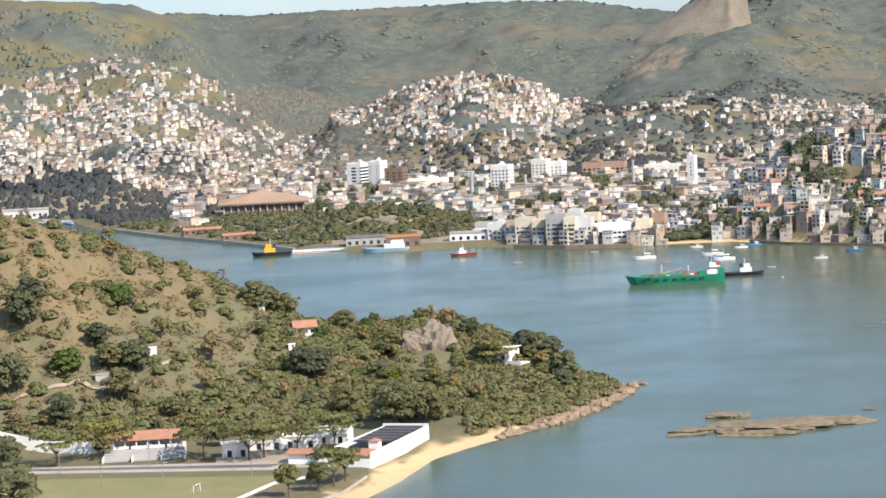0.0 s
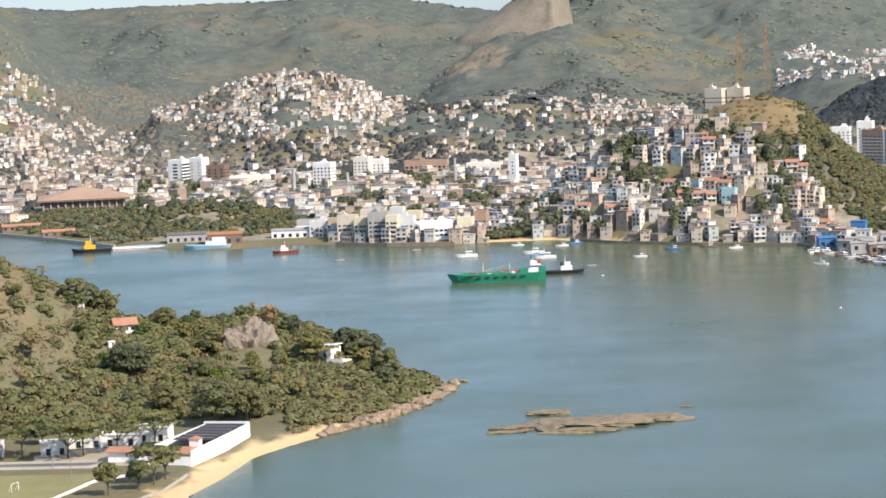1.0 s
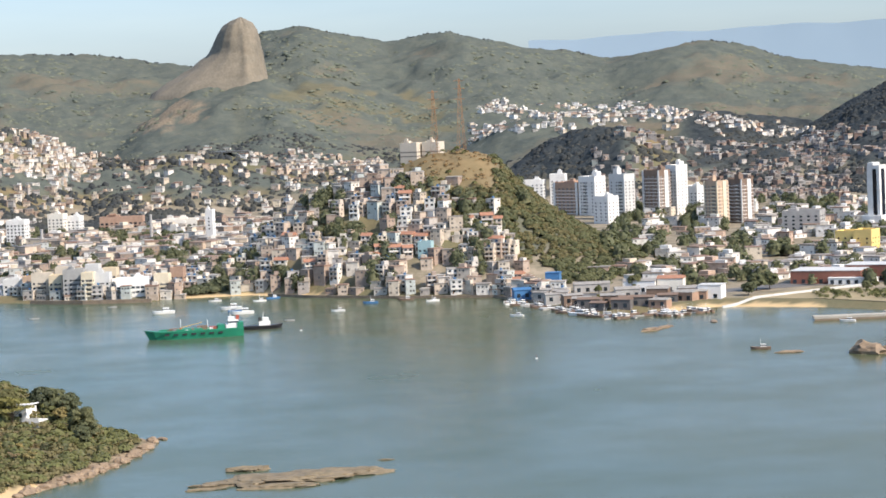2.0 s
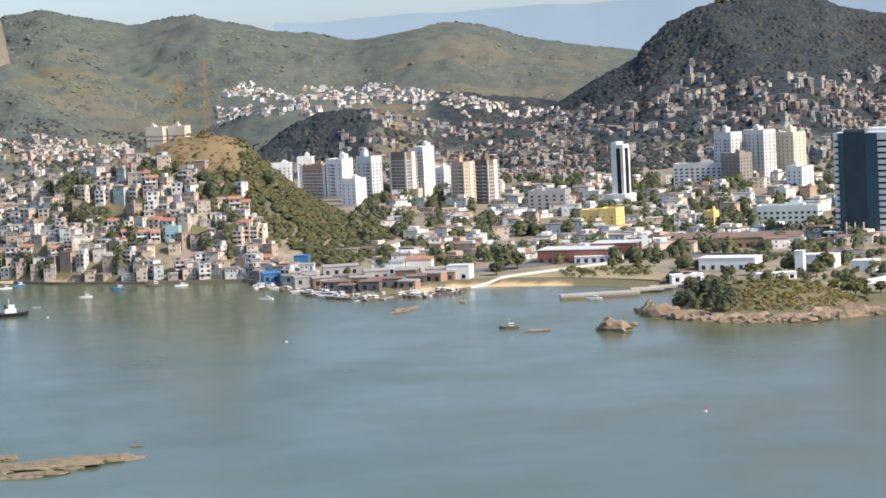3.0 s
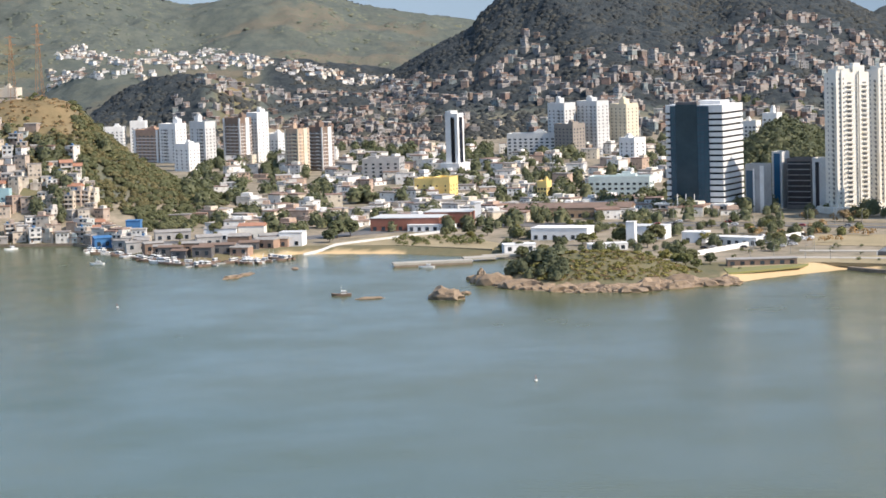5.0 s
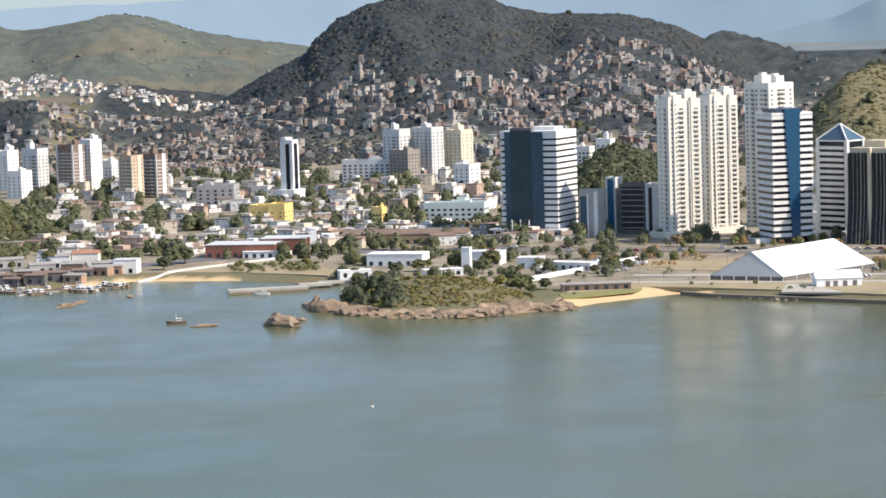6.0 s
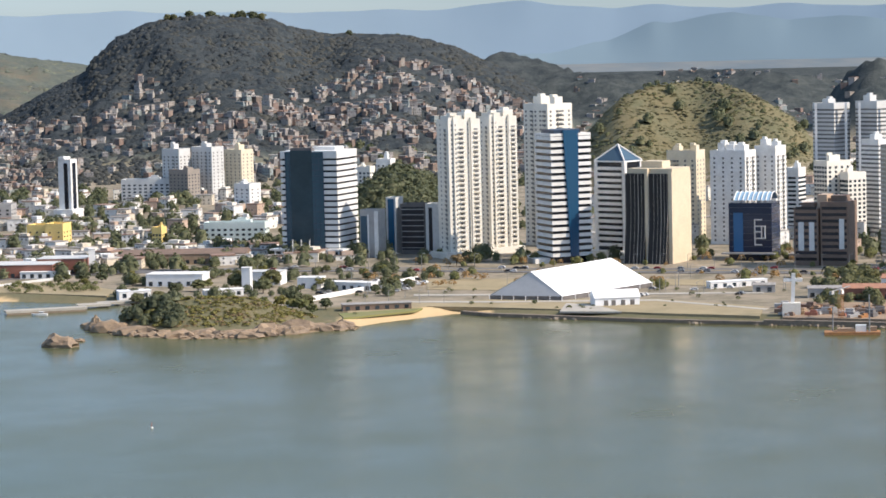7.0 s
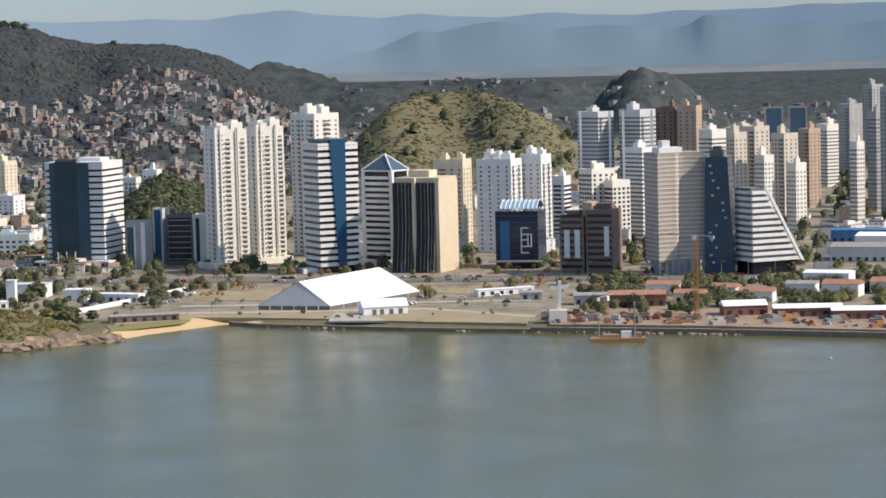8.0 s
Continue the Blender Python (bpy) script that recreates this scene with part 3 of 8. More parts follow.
def window_grid(w, dep, front, side, ww, wh, sides="fblr"):
    g = Geo()
    for key, n, half, span in (("f", front, -dep / 2, w), ("b", front, dep / 2, w)):
        if key in sides:
            for i in range(n):
                g.box(-span / 2 + span * (i + 0.5) / n, half, 0, ww, 0.16, wh)
    for key, n, half, span in (("l", side, -w / 2, dep), ("r", side, w / 2, dep)):
        if key in sides:
            for i in range(n):
                g.box(half, -span / 2 + span * (i + 0.5) / n, 0, 0.16, ww, wh)
    return g


def roof_top(t, w, dep, h, material, tanks=1, seed=0):
    rnd = random.Random(seed)
    g = Geo()
    for x, y, sx, sy in ((0, -dep / 2 + 0.15, w, 0.3), (0, dep / 2 - 0.15, w, 0.3), (-w / 2 + 0.15, 0, 0.3, dep - 0.6), (w / 2 - 0.15, 0, 0.3, dep - 0.6)):
        g.box(x, y, h, sx, sy, 1.1)
    part("parapet", g, material, t)
    for i in range(tanks):
        x = w * (rnd.uniform(-0.28, 0.28) if tanks == 1 else (-0.25 + 0.5 * i / (tanks - 1)))
        hh = rnd.uniform(3.5, 6.0) if h > 30 else 2.4
        part("roof_house", Geo().box(x, rnd.uniform(-0.1, 0.2) * dep, h, w * rnd.uniform(0.2, 0.34), dep * rnd.uniform(0.3, 0.5), hh).box(x, 0, h + hh, w * 0.14, dep * 0.2, 1.6), material, t)


def apartment(az, d, w, dep, top, turn, material, label, front=5, side=4, ww=1.5, wh=1.4, glass=None, balcony=(), side_balcony=(), pitch=3.0, tanks=1, base=None, podium=0.0, trim=None, group="city towers", name="apartment_tower", band=0.0, stripes=None):
    """A tower of storeys: body, window rows, balconies, parapet and roof houses."""
    z = ground_at(*polar(az, d)[:2]) if base is None else base
    t = thing(name, at(az, d, z, turn), label, "building", group)
    h = top - z
    part("wall", Geo().box(0, 0, -4, w, dep, h + 4), material, t)
    n = max(1, int((h - 3.2 - podium) / pitch))
    if band:
        storeys(t, "window_band", Geo().box(0, 0, 0, w + 0.1, dep + 0.1, band), glass or GLASS, 2.2 + podium, n, pitch)
    elif front or side:
        rows = Geo()
        one = window_grid(w, dep, front, side, ww, wh)
        for k in range(n):
            rows.add([(x, y, q + 2.2 + podium + k * pitch) for x, y, q in one.v], one.f)
        tagged(part("glazing", rows, glass or GLASS, t), kind="stuff")
    if stripes:
        storeys(t, "floor_band", Geo().box(0, 0, 0, w + 0.24, dep + 0.24, 0.5), stripes, 1.1 + podium, n, pitch)
        for x in (-w * 0.46, w * 0.46):
            part("facade_pier", Geo().box(x, -dep / 2 - 0.2, 0, w * 0.08, 0.7, h + 0.8), stripes, t)
        part("side_pier", Geo().box(w / 2 + 0.2, dep * 0.1, 0, 0.7, dep * 0.3, h + 0.8), stripes, t)
    for x, bw in balcony:
        g = Geo().box(x, -dep / 2 - 0.7, -0.9, bw, 1.4, 0.2).box(x, -dep / 2 - 1.36, -0.72, bw, 0.1, 0.9)
        storeys(t, "balcony", g, trim or material, 2.2 + podium, n, pitch)
        doors = Geo()
        for k in range(n):
            doors.box(x, -dep / 2, 1.6 + podium + k * pitch, bw * 0.7, 0.2, 1.9)
        tagged(part("balcony_glazing", doors, SHADOWGLASS, t), kind="stuff")
    for y, bw in side_balcony:
        g = Geo().box(w / 2 + 0.7, y, -0.9, 1.4, bw, 0.2).box(w / 2 + 1.36, y, -0.72, 0.1, bw, 0.9)
        storeys(t, "balcony", g, trim or material, 2.2 + podium, n, pitch)
        doors = Geo()
        for k in range(n):
            doors.box(w / 2, y, 1.6 + podium + k * pitch, 0.2, bw * 0.7, 1.9)
        tagged(part("balcony_glazing", doors, SHADOWGLASS, t), kind="stuff")
    if podium:
        part("podium", Geo().box(0, -1, -2, w + 6, dep + 8, podium + 2), material, t)
    roof_top(t, w, dep, h, material, tanks, int(az * 100))
    return t


SHADOWGLASS = window_glass("grey_window_glass", (0.13, 0.13, 0.128), 0.3)
PALEBLUE = plain("pale_blue_panels", (0.32, 0.48, 0.62), (0.25, 0.40, 0.54), 0.2, rough=0.4)
ORANGE = plain("orange_render", (0.52, 0.38, 0.27), (0.42, 0.31, 0.22), 0.15)
YELLOW = plain("yellow_render", (0.80, 0.60, 0.22), (0.72, 0.53, 0.19), 0.1)
REDWALL = plain("red_brick_wall", (0.30, 0.12, 0.08), (0.23, 0.095, 0.065), 0.1)
STEEL = plain("grey_steel", (0.35, 0.35, 0.35), (0.25, 0.24, 0.23), 0.5, rough=0.5, metal=0.4)
CANVAS = plain("white_tent_canvas", (0.85, 0.85, 0.85), (0.8, 0.8, 0.8), 0.05, rough=0.6, stain=0.05, bumpy=0)
RUST = plain("rust_orange_steel", (0.42, 0.20, 0.07), (0.28, 0.13, 0.06), 0.6, rough=0.7)
BRICK = plain("bare_brick", (0.42, 0.28, 0.20), (0.32, 0.21, 0.15), 0.3)

Z0 = 3.0


def glass_tower():
    t = thing("office_tower", at(26.24, 1660, Z0, -24), "office tower with blue glass curtain wall and white striped flanks", "building", "city towers")
    w, dep, h = 40, 33, 69
    part("core", Geo().box(0, 0, -2, w - 2, dep - 2, h + 1), BLACKGLASS, t)
    # two noise tones paint uneven reflections into the curtain wall's glass
    part("curtain_wall", Geo().box(-3, -dep / 2 + 0.6, 6, 27, 2.4, h - 6), plain("curtain_glass_reflection_tones", (0.056, 0.112, 0.148), (0.032, 0.072, 0.098), 0.05, rough=0.14, stain=0.2, bumpy=0), t, "dark blue glass with reflection tones painted in")
    part("dark_bay", Geo().box(-5, -dep / 2 - 0.7, 6, 15, 0.24, h - 5), plain("dark_bay_glass", (0.034, 0.064, 0.082), (0.022, 0.045, 0.060), 0.06, rough=0.12, stain=0.2, bumpy=0), t, "darker glass bay")
    storeys(t, "floor_band", ring_slab(w, dep, 2.5, (-16.5, 10.5)), WHITE, 7, 16, 3.85)
    part("podium", Geo().box(0, -2, -2, 46, 42, 8).box(0, -16, 5.6, 52, 16, 0.9), WHITE, t)
    part("roof_slab", Geo().box(0, 0, h - 2, w, dep, 2.6).box(6, 2, h + 0.6, 16, 14, 2.2), WHITE, t)
    part("bay_cap", Geo().box(-5, -dep / 2 + 2, h, 15, 5, 2.6), DARKC, t)
    part("podium_band", Geo().box(0, -23.2, 5.0, 47, 0.4, 1.6), GREYW, t)
    for i in range(3):
        part("entrance_mast", Geo().bar((-8 + 6 * i, -27, 0), (-8 + 6 * i, -27, 13), 0.35, 6), WHITE, t)
    g = Geo()
    for k in range(17):
        g.box(-3, -dep / 2 - 0.66, 7 + k * 3.85, 27, 0.12, 0.35)
    for k in range(10):
        g.box(-16.4 + k * 2.98, -dep / 2 - 0.67, 6, 0.16, 0.1, h - 6)
    part("mullions", g, NAVY, t)
    for i in range(10):
        part("podium_window", Geo().box(-20 + i * 4.5, -23.05, 1.2, 3.2, 0.2, 3.6), GLASS, t)


def low_offices():
    t = apartment(27.42, 1643, 13, 12, 33, -24, GREY, "grey office block with a white corner pillar", 0, 0, group="low offices", name="office_block", tanks=0)
    part("corner_pillar", Geo().box(5.2, -6.2, -1, 2.6, 1.0, 31), WHITE, t, "white corner pillar")
    part("thin_pillar", Geo().box(-0.6, -6.15, -1, 0.9, 0.6, 29), WHITE, t)
    part("glass_front", Geo().box(-3.4, -6.02, 3, 5.0, 0.3, 24), STEELGLASS, t)
    t = apartment(27.92, 1668, 7, 12, 39, -24, GREYW, "narrow office block with blue glass strip", 0, 0, group="low offices", name="office_block", tanks=0)
    part("glass_strip", Geo().box(0, -6.05, 2, 4.4, 0.4, 34), BLUEGLASS, t, "blue glass strip")
    t = apartment(28.40, 1662, 17, 14, 35, -18, DARKC, "dark glass office block with grey frame", 0, 0, group="low offices", name="office_block", tanks=0)
    part("glass_front", Geo().box(0, -7.05, 3, 15, 0.4, 28), BLACKGLASS, t)
    for k in range(8):
        part("floor_line", Geo().box(0, -7.2, 4 + 3.6 * k, 15.4, 0.3, 0.5), GREY, t)
    t = apartment(28.83, 1650, 9, 12, 35.5, -18, GREYW, "grey slab office block beside cream towers", 0, 0, group="low offices", name="office_block", tanks=0)
    part("dark_strip", Geo().box(-1.2, -6.05, 2, 2.4, 0.4, 29), BLACKGLASS, t)


def twin_tower(az, d, w, top, label):
    dep = w
    w = 16
    t = apartment(az, d, w, dep, top - 5, -62, CREAMW, label, 0, 0, 1.3, 1.3, SHADOWGLASS, [(3, 4)], [(-dep * 0.1, 4.2), (dep * 0.36, 4.0)], tanks=0, base=Z0, podium=4.0)
    h = top - 5 - Z0
    rows = Geo()
    for k in range(27):
        rows.box(w / 2, -dep * 0.4, 6.2 + 3 * k, 0.2, 1.1, 1.2).box(w / 2, -dep * 0.28, 6.2 + 3 * k, 0.2, 0.9, 1.2).box(w / 2, dep * 0.13, 6.2 + 3 * k, 0.2, 1.0, 1.2).box(-w * 0.2, -dep / 2, 6.2 + 3 * k, 1.1, 0.2, 1.3)
    tagged(part("front_glazing", rows, SHADOWGLASS, t), kind="stuff")
    part("pier", Geo().box(w / 2 + 0.4, -dep * 0.34, 0, 1.4, 1.0, h + 3).box(w / 2 + 0.5, dep * 0.2, 0, 1.6, 1.2, h + 2).box(w / 2 + 0.4, dep * 0.02 + 2.6, 0, 1.2, 0.5, h), CREAMW, t)
    part("crown", Geo().box(0, -dep * 0.2, h, 11, dep * 0.46, 3.4).box(2, dep * 0.22, h, 10, dep * 0.36, 5.2).box(2, dep * 0.22, h + 5.2, 5, dep * 0.2, 1.6).box(4, -dep * 0.3, h + 3.4, 5, dep * 0.2, 1.8), CREAMW, t)


def stripe_tower():
    t = thing("office_tower", at(31.74, 1580, Z0, -66), "striped white and dark office tower with blue glass wedge", "building", "city towers")
    w, dep, h = 25, 27, 79
    part("core", Geo().box(0, 0, -2, w - 1.6, dep - 1.6, h + 2), BLACKGLASS, t)
    storeys(t, "floor_band", ring_slab(w, dep, 2.2), WHITE, 4, 19, 4.0)
    part("glass_wedge", Geo().add([(w / 2 + o, y, z) for o in (-1.0, 0.9) for y, z in ((-1.4, 4), (3.9, 4), (4.8, h + 3), (-5.4, h + 3))],
                                 [(0, 1, 2, 3), (7, 6, 5, 4), (0, 4, 5, 1), (1, 5, 6, 2), (2, 6, 7, 3), (3, 7, 4, 0)]), BLUEGLASS, t, "deep blue mirror glass")
    part("roof_block", Geo().box(2, -2, h, 19, 18, 3.4), NAVY, t)
    part("roof_slab", Geo().box(0, 0, h - 0.5, w, dep, 1.6), WHITE, t)
    part("podium", Geo().box(-8, -8, -2, 30, 30, 5), WHITE, t)


def gable_tower():
    t = thing("office_tower", at(32.98, 1608, Z0, -38), "striped office tower with white framed pyramid top", "building", "city towers")
    w, dep, h = 24, 18, 60
    part("core", Geo().box(0, 0, -2, w - 1.2, dep - 1.2, h + 2), BLACKGLASS, t)
    storeys(t, "floor_band", Geo().box(-0.6, 0, 0, w - 4.5, dep + 0.2, 2.0), WHITE, 7, 14, 3.7)
    for x, y in ((-w / 2 + 1, -dep / 2 + 1), (w / 2 - 1, -dep / 2 + 1), (w / 2 - 1, dep / 2 - 1), (-w / 2 + 1, dep / 2 - 1)):
        part("corner_pier", Geo().box(x, y, -2, 2.4, 2.4, h + 3), WHITE, t)
    apex, eave = Vector((0, 0, h + 10.5)), [Vector((x * w / 2, y * dep / 2, h + 0.9)) for x, y in ((-1, -1), (1, -1), (1, 1), (-1, 1))]
    part("glass_pyramid", Geo().add([*eave, apex], [(0, 1, 4), (1, 2, 4), (2, 3, 4), (3, 0, 4), (3, 2, 1, 0)]), STEELGLASS, t)
    g = Geo().box(0, 0, h, w, dep, 0.9)
    for p in eave:
        g.bar(p, apex + Vector((0, 0, 0.3)), 0.55)
    part("pyramid_frame", g, WHITE, t)
    part("lobby", Geo().box(0, -2, -2, w + 4, dep + 6, 6.5), WHITE, t)


def fin_tower():
    t = thing("office_tower", at(33.86, 1566, Z0, -25), "dark finned office tower with flared base and beige side wall", "building", "city towers")
    w, dep, h = 31, 27, 55
    part("wall", Geo().box(0.5, 0.5, -2, w - 1, dep - 1, h + 5).box(w / 2 - 1, 0, -2, 2.6, dep + 1, h + 3), BEIGE, t)
    prof = [(0, 4.6), (6, 3.6), (14, 2.4), (22, 1.4), (30, 0.9), (h, 0.8)]
    for x0, x1 in ((-w / 2, -1.8), (0.2, w / 2 - 2.2)):
        g = Geo()
        vs = [(x, -dep / 2 - o, z) for z, o in prof for x in (x0, x1)] + [(x, -dep / 2 + 1, z) for z, o in prof for x in (x0, x1)]
        n = 2 * len(prof)
        g.add(vs, [(2 * i, 2 * i + 1, 2 * i + 3, 2 * i + 2) for i in range(len(prof) - 1)] + [(n + 2 * i, 2 * i, 2 * i + 2, n + 2 * i + 2) for i in range(len(prof) - 1)]
              + [(2 * i + 1, n + 2 * i + 1, n + 2 * i + 3, 2 * i + 3) for i in range(len(prof) - 1)] + [(n - 2, n - 1, 2 * n - 1, 2 * n - 2)])
        part("dark_facade", g, FACADE, t, "black glass with narrow fins")
        for k in range(6):
            x = x0 + 0.3 + (x1 - x0 - 0.6) * (k / 5) ** 0.8
            f = Geo()
            for (za, oa), (zb, ob_) in zip(prof, prof[1:]):
                f.bar((x, -dep / 2 - oa - 0.15, za), (x, -dep / 2 - ob_ - 0.15, zb), 0.09 if k % 3 else 0.2, 4)
            part("fin", f, FIN, t)
    part("middle_pier", Geo().box(-0.8, -dep / 2 - 0.4, 0, 1.9, 2.6, h + 3), BEIGE, t)
    part("roof_block", Geo().box(-2, 2, h + 3, 14, 12, 4), BEIGE, t)


def blue_crown_block():
    t = thing("office_block", at(36.01, 1578, Z0, -14), "dark glass office block with pale blue arched crown", "building", "city towers")
    w, dep, h = 27, 22, 35
    part("core", Geo().box(0, 0, -2, w, dep, h + 2), window_glass("navy_glass", (0.012, 0.024, 0.06), 0.12), t)
    part("blue_panel", Geo().box(-7.5, -dep / 2, 5, 6, 0.6, 24), BLUEPANEL, t, "bright blue glass panel")
    for k in range(8):
        part("floor_line", Geo().box(0, 0, 4 + k * 4, w + 0.3, dep + 0.3, 0.35), NAVY, t)
    g = Geo()
    y = -dep / 2 - 0.5
    for x, z0, sx, sz in ((3.0, 9, 0.7, 16), (7.2, 13, 0.7, 8), (5.1, 24.4, 4.9, 0.7), (5.1, 17, 4.9, 0.7), (6.2, 20.5, 6.5, 0.7), (6.2, 13, 7, 0.7), (9.3, 13, 0.7, 8), (5.1, 9, 4.9, 0.7)):
        g.box(x, y, z0, sx, 0.5, sz)
    part("grid_frame", g, WHITE, t, "white abstract grid on the front")
    for k in range(9):
        x = -w / 2 + 3 + (w - 4) * k / 8
        a = Geo()
        pts = [(x, -dep / 2 + 1 + (dep - 2) * i / 8, h + 6.5 * math.sin(math.pi * (0.08 + 0.84 * i / 8))) for i in range(9)]
        for p, q in zip(pts, pts[1:]):
            a.bar(p, q, 0.35, 4)
        part("crown_rib", a, WHITE, t)
    c = Geo()
    c.add([(x, -dep / 2 + 1.2 + (dep - 2.4) * i / 8, h + 6.1 * math.sin(math.pi * (0.08 + 0.84 * i / 8))) for i in range(9) for x in (-w / 2 + 3, w / 2 - 1)], [(2 * i, 2 * i + 1, 2 * i + 3, 2 * i + 2) for i in range(8)])
    part("crown_vault", c, PALEBLUE, t, "pale blue vaulted crown")
    part("canopy", Geo().box(0, -dep / 2 - 4, 4, w + 6, 8, 0.7), STEEL, t)


def brown_block():
    t = thing("office_block", at(37.58, 1532, Z0, -16), "dark brown office block with white vertical panels", "building", "city towers")
    part("west_block", Geo().box(-9, 0, -2, 15, 20, 36).box(-10, 2, 34, 8, 8, 3), BROWN, t)
    part("east_block", Geo().box(8, 1, -2, 17, 20, 40).box(9, 2, 38, 9, 10, 3.5), BROWN, t)
    part("link", Geo().box(-0.5, 2, -2, 6, 14, 44), ORANGE, t, "orange-brown lift shaft")
    for x, y, z0, sx, sz in ((-12, -10, 9, 3.4, 17), (-5.5, -10, 9, 3.2, 17), (12.5, -9, 10, 3.0, 18)):
        part("white_panel", Geo().box(x, y, z0, sx, 0.5, sz), WHITE, t)
    for k in range(9):
        part("window_band", Geo().box(-9, -10.0, 3 + k * 3.8, 13, 0.15, 1.8), BLACKGLASS, t)
        part("window_band", Geo().box(8, -9.0, 3 + k * 3.8, 15, 0.15, 1.8), BLACKGLASS, t)


def curved_tower():
    t = thing("office_tower", at(39.5, 1512, Z0, 24), "pale office tower wrapped in thin sun-screen lines", "building", "city towers")
    n, h = 10, 72
    front = [(-15 + 30 * i / n, -9 + 3.5 * math.sin(math.pi * i / n) * (1 if i > 4 else 0.4)) for i in range(n + 1)]
    plan = front + [(15, 11), (-15, 11)]
    part("core", Geo().prism(plan, 8, h), CURTAIN, t)
    big = [(x * 1.02, y * 1.03) for x, y in plan]
    storeys(t, "floor_slab", Geo().prism(big, 0, 0.9), SCREEN, 9, 24, 2.6)
    for i in range(8):
        part("column", Geo().box(-14 + i * 4, -7.5, -2, 0.9, 0.9, 10), GREY, t)
    part("lobby", Geo().box(0, 2, -2, 26, 14, 10), GREY, t)
    part("roof_block", Geo().box(-4, 2, h, 15, 10, 3).box(-6, 2, h + 3, 5, 6, 4), WHITE, t)


def sail_and_steps():
    t = thing("office_tower", at(40.52, 1512, Z0, -10), "dark blue glass tower with slanting top", "building", "city towers")
    vs = [(x, y, -2) for x, y in ((-9, -9), (9, -9), (9, 9), (-9, 9))] + [(-8, -8, 69), (5.5, -8, 69), (5.5, 8, 69), (-8, 8, 69)]
    part("glass_body", Geo().add(vs, [(0, 1, 5, 4), (1, 2, 6, 5), (2, 3, 7, 6), (3, 0, 4, 7), (4, 5, 6, 7), (3, 2, 1, 0)]), STEELGLASS, t, "steel-blue mirror glass")
    rnd = random.Random(4)
    for k in range(20):
        part("floor_line", Geo().box(-0.5, 0, 3 + k * 3.4, 17.8 - k * 0.28, 17.9 - 0.09 * k, 0.5), NAVY, t)
    # pale blue panels painted on as highlights in the glass
    for k in range(14):
        part("lit_pane", Geo().box(rnd.uniform(-6, 5), -9.0 + 0.011 * k * 4, 6 + k * 4.4, 1.6, 0.7, 1.3), PALEBLUE, t)
    part("mast_block", Geo().box(-1.5, 0, 69, 8, 9, 4).box(-1.5, 0, 73, 5, 5, 2), DARKC, t)
    s = thing("office_block", at(41.5, 1508, Z0, 32), "white stepped office block with terraces of dark glass", "building", "city towers")
    for k in range(12):
        x1 = 17 - k * 2.05
        part("terrace", Geo().box((x1 - 15) / 2, 0, 7.5 + k * 3.6, x1 + 15, 20, 1.9), WHITE, s)
        part("glass_storey", Geo().box((x1 - 16.5) / 2, 0.6, 9.4 + k * 3.6, x1 + 13.5, 17.6, 1.7), SHADOWGLASS, s)
    part("base", Geo().box(1, 1, -2, 30, 17, 9.5), BLACKGLASS, s)
    part("ramp_wall", Geo().add([(x, y, z) for y in (-10.4, -9.6) for x, z in ((18, 7), (20, 7), (-4.5, 51), (-6.5, 51))], [(0, 1, 2, 3), (7, 6, 5, 4), (0, 4, 5, 1), (1, 5, 6, 2), (2, 6, 7, 3), (3, 7, 4, 0)]), WHITE, s)


GREYW = plain("grey_white_render", (0.60, 0.60, 0.58), (0.50, 0.50, 0.49), 0.1)
TAUPE = plain("taupe_render", (0.30, 0.26, 0.22), (0.24, 0.21, 0.18), 0.1)
CREAMW = plain("cream_white_render", (0.77, 0.73, 0.65), (0.69, 0.65, 0.56), 0.1)
BEIGE = plain("beige_stone", (0.66, 0.56, 0.40), (0.58, 0.48, 0.34), 0.1)
FIN = plain("fin_metal", (0.58, 0.53, 0.45), (0.48, 0.44, 0.37), 0.3, rough=0.5)
BLUEPANEL = window_glass("bright_blue_glass", (0.03, 0.16, 0.38), 0.15)
NAVY = plain("navy_metal", (0.03, 0.05, 0.09), (0.02, 0.035, 0.06), 0.3, rough=0.4)
FACADE = plain("matt_black_facade", (0.016, 0.015, 0.015), (0.022, 0.02, 0.02), 0.3, rough=0.75)
STEELGLASS = window_glass("steel_blue_glass", (0.07, 0.12, 0.17), 0.1)
CURTAIN = plain("tan_screen_wall", (0.40, 0.345, 0.285), (0.33, 0.285, 0.24), 0.2)
SANDY = plain("sandy_render", (0.62, 0.55, 0.45), (0.53, 0.47, 0.38), 0.12)
SCREEN = plain("pale_tan_louvre", (0.60, 0.54, 0.46), (0.52, 0.47, 0.40), 0.2)
GREYT = plain("weathered_grey_tower", (0.40, 0.395, 0.38), (0.32, 0.315, 0.30), 0.12)

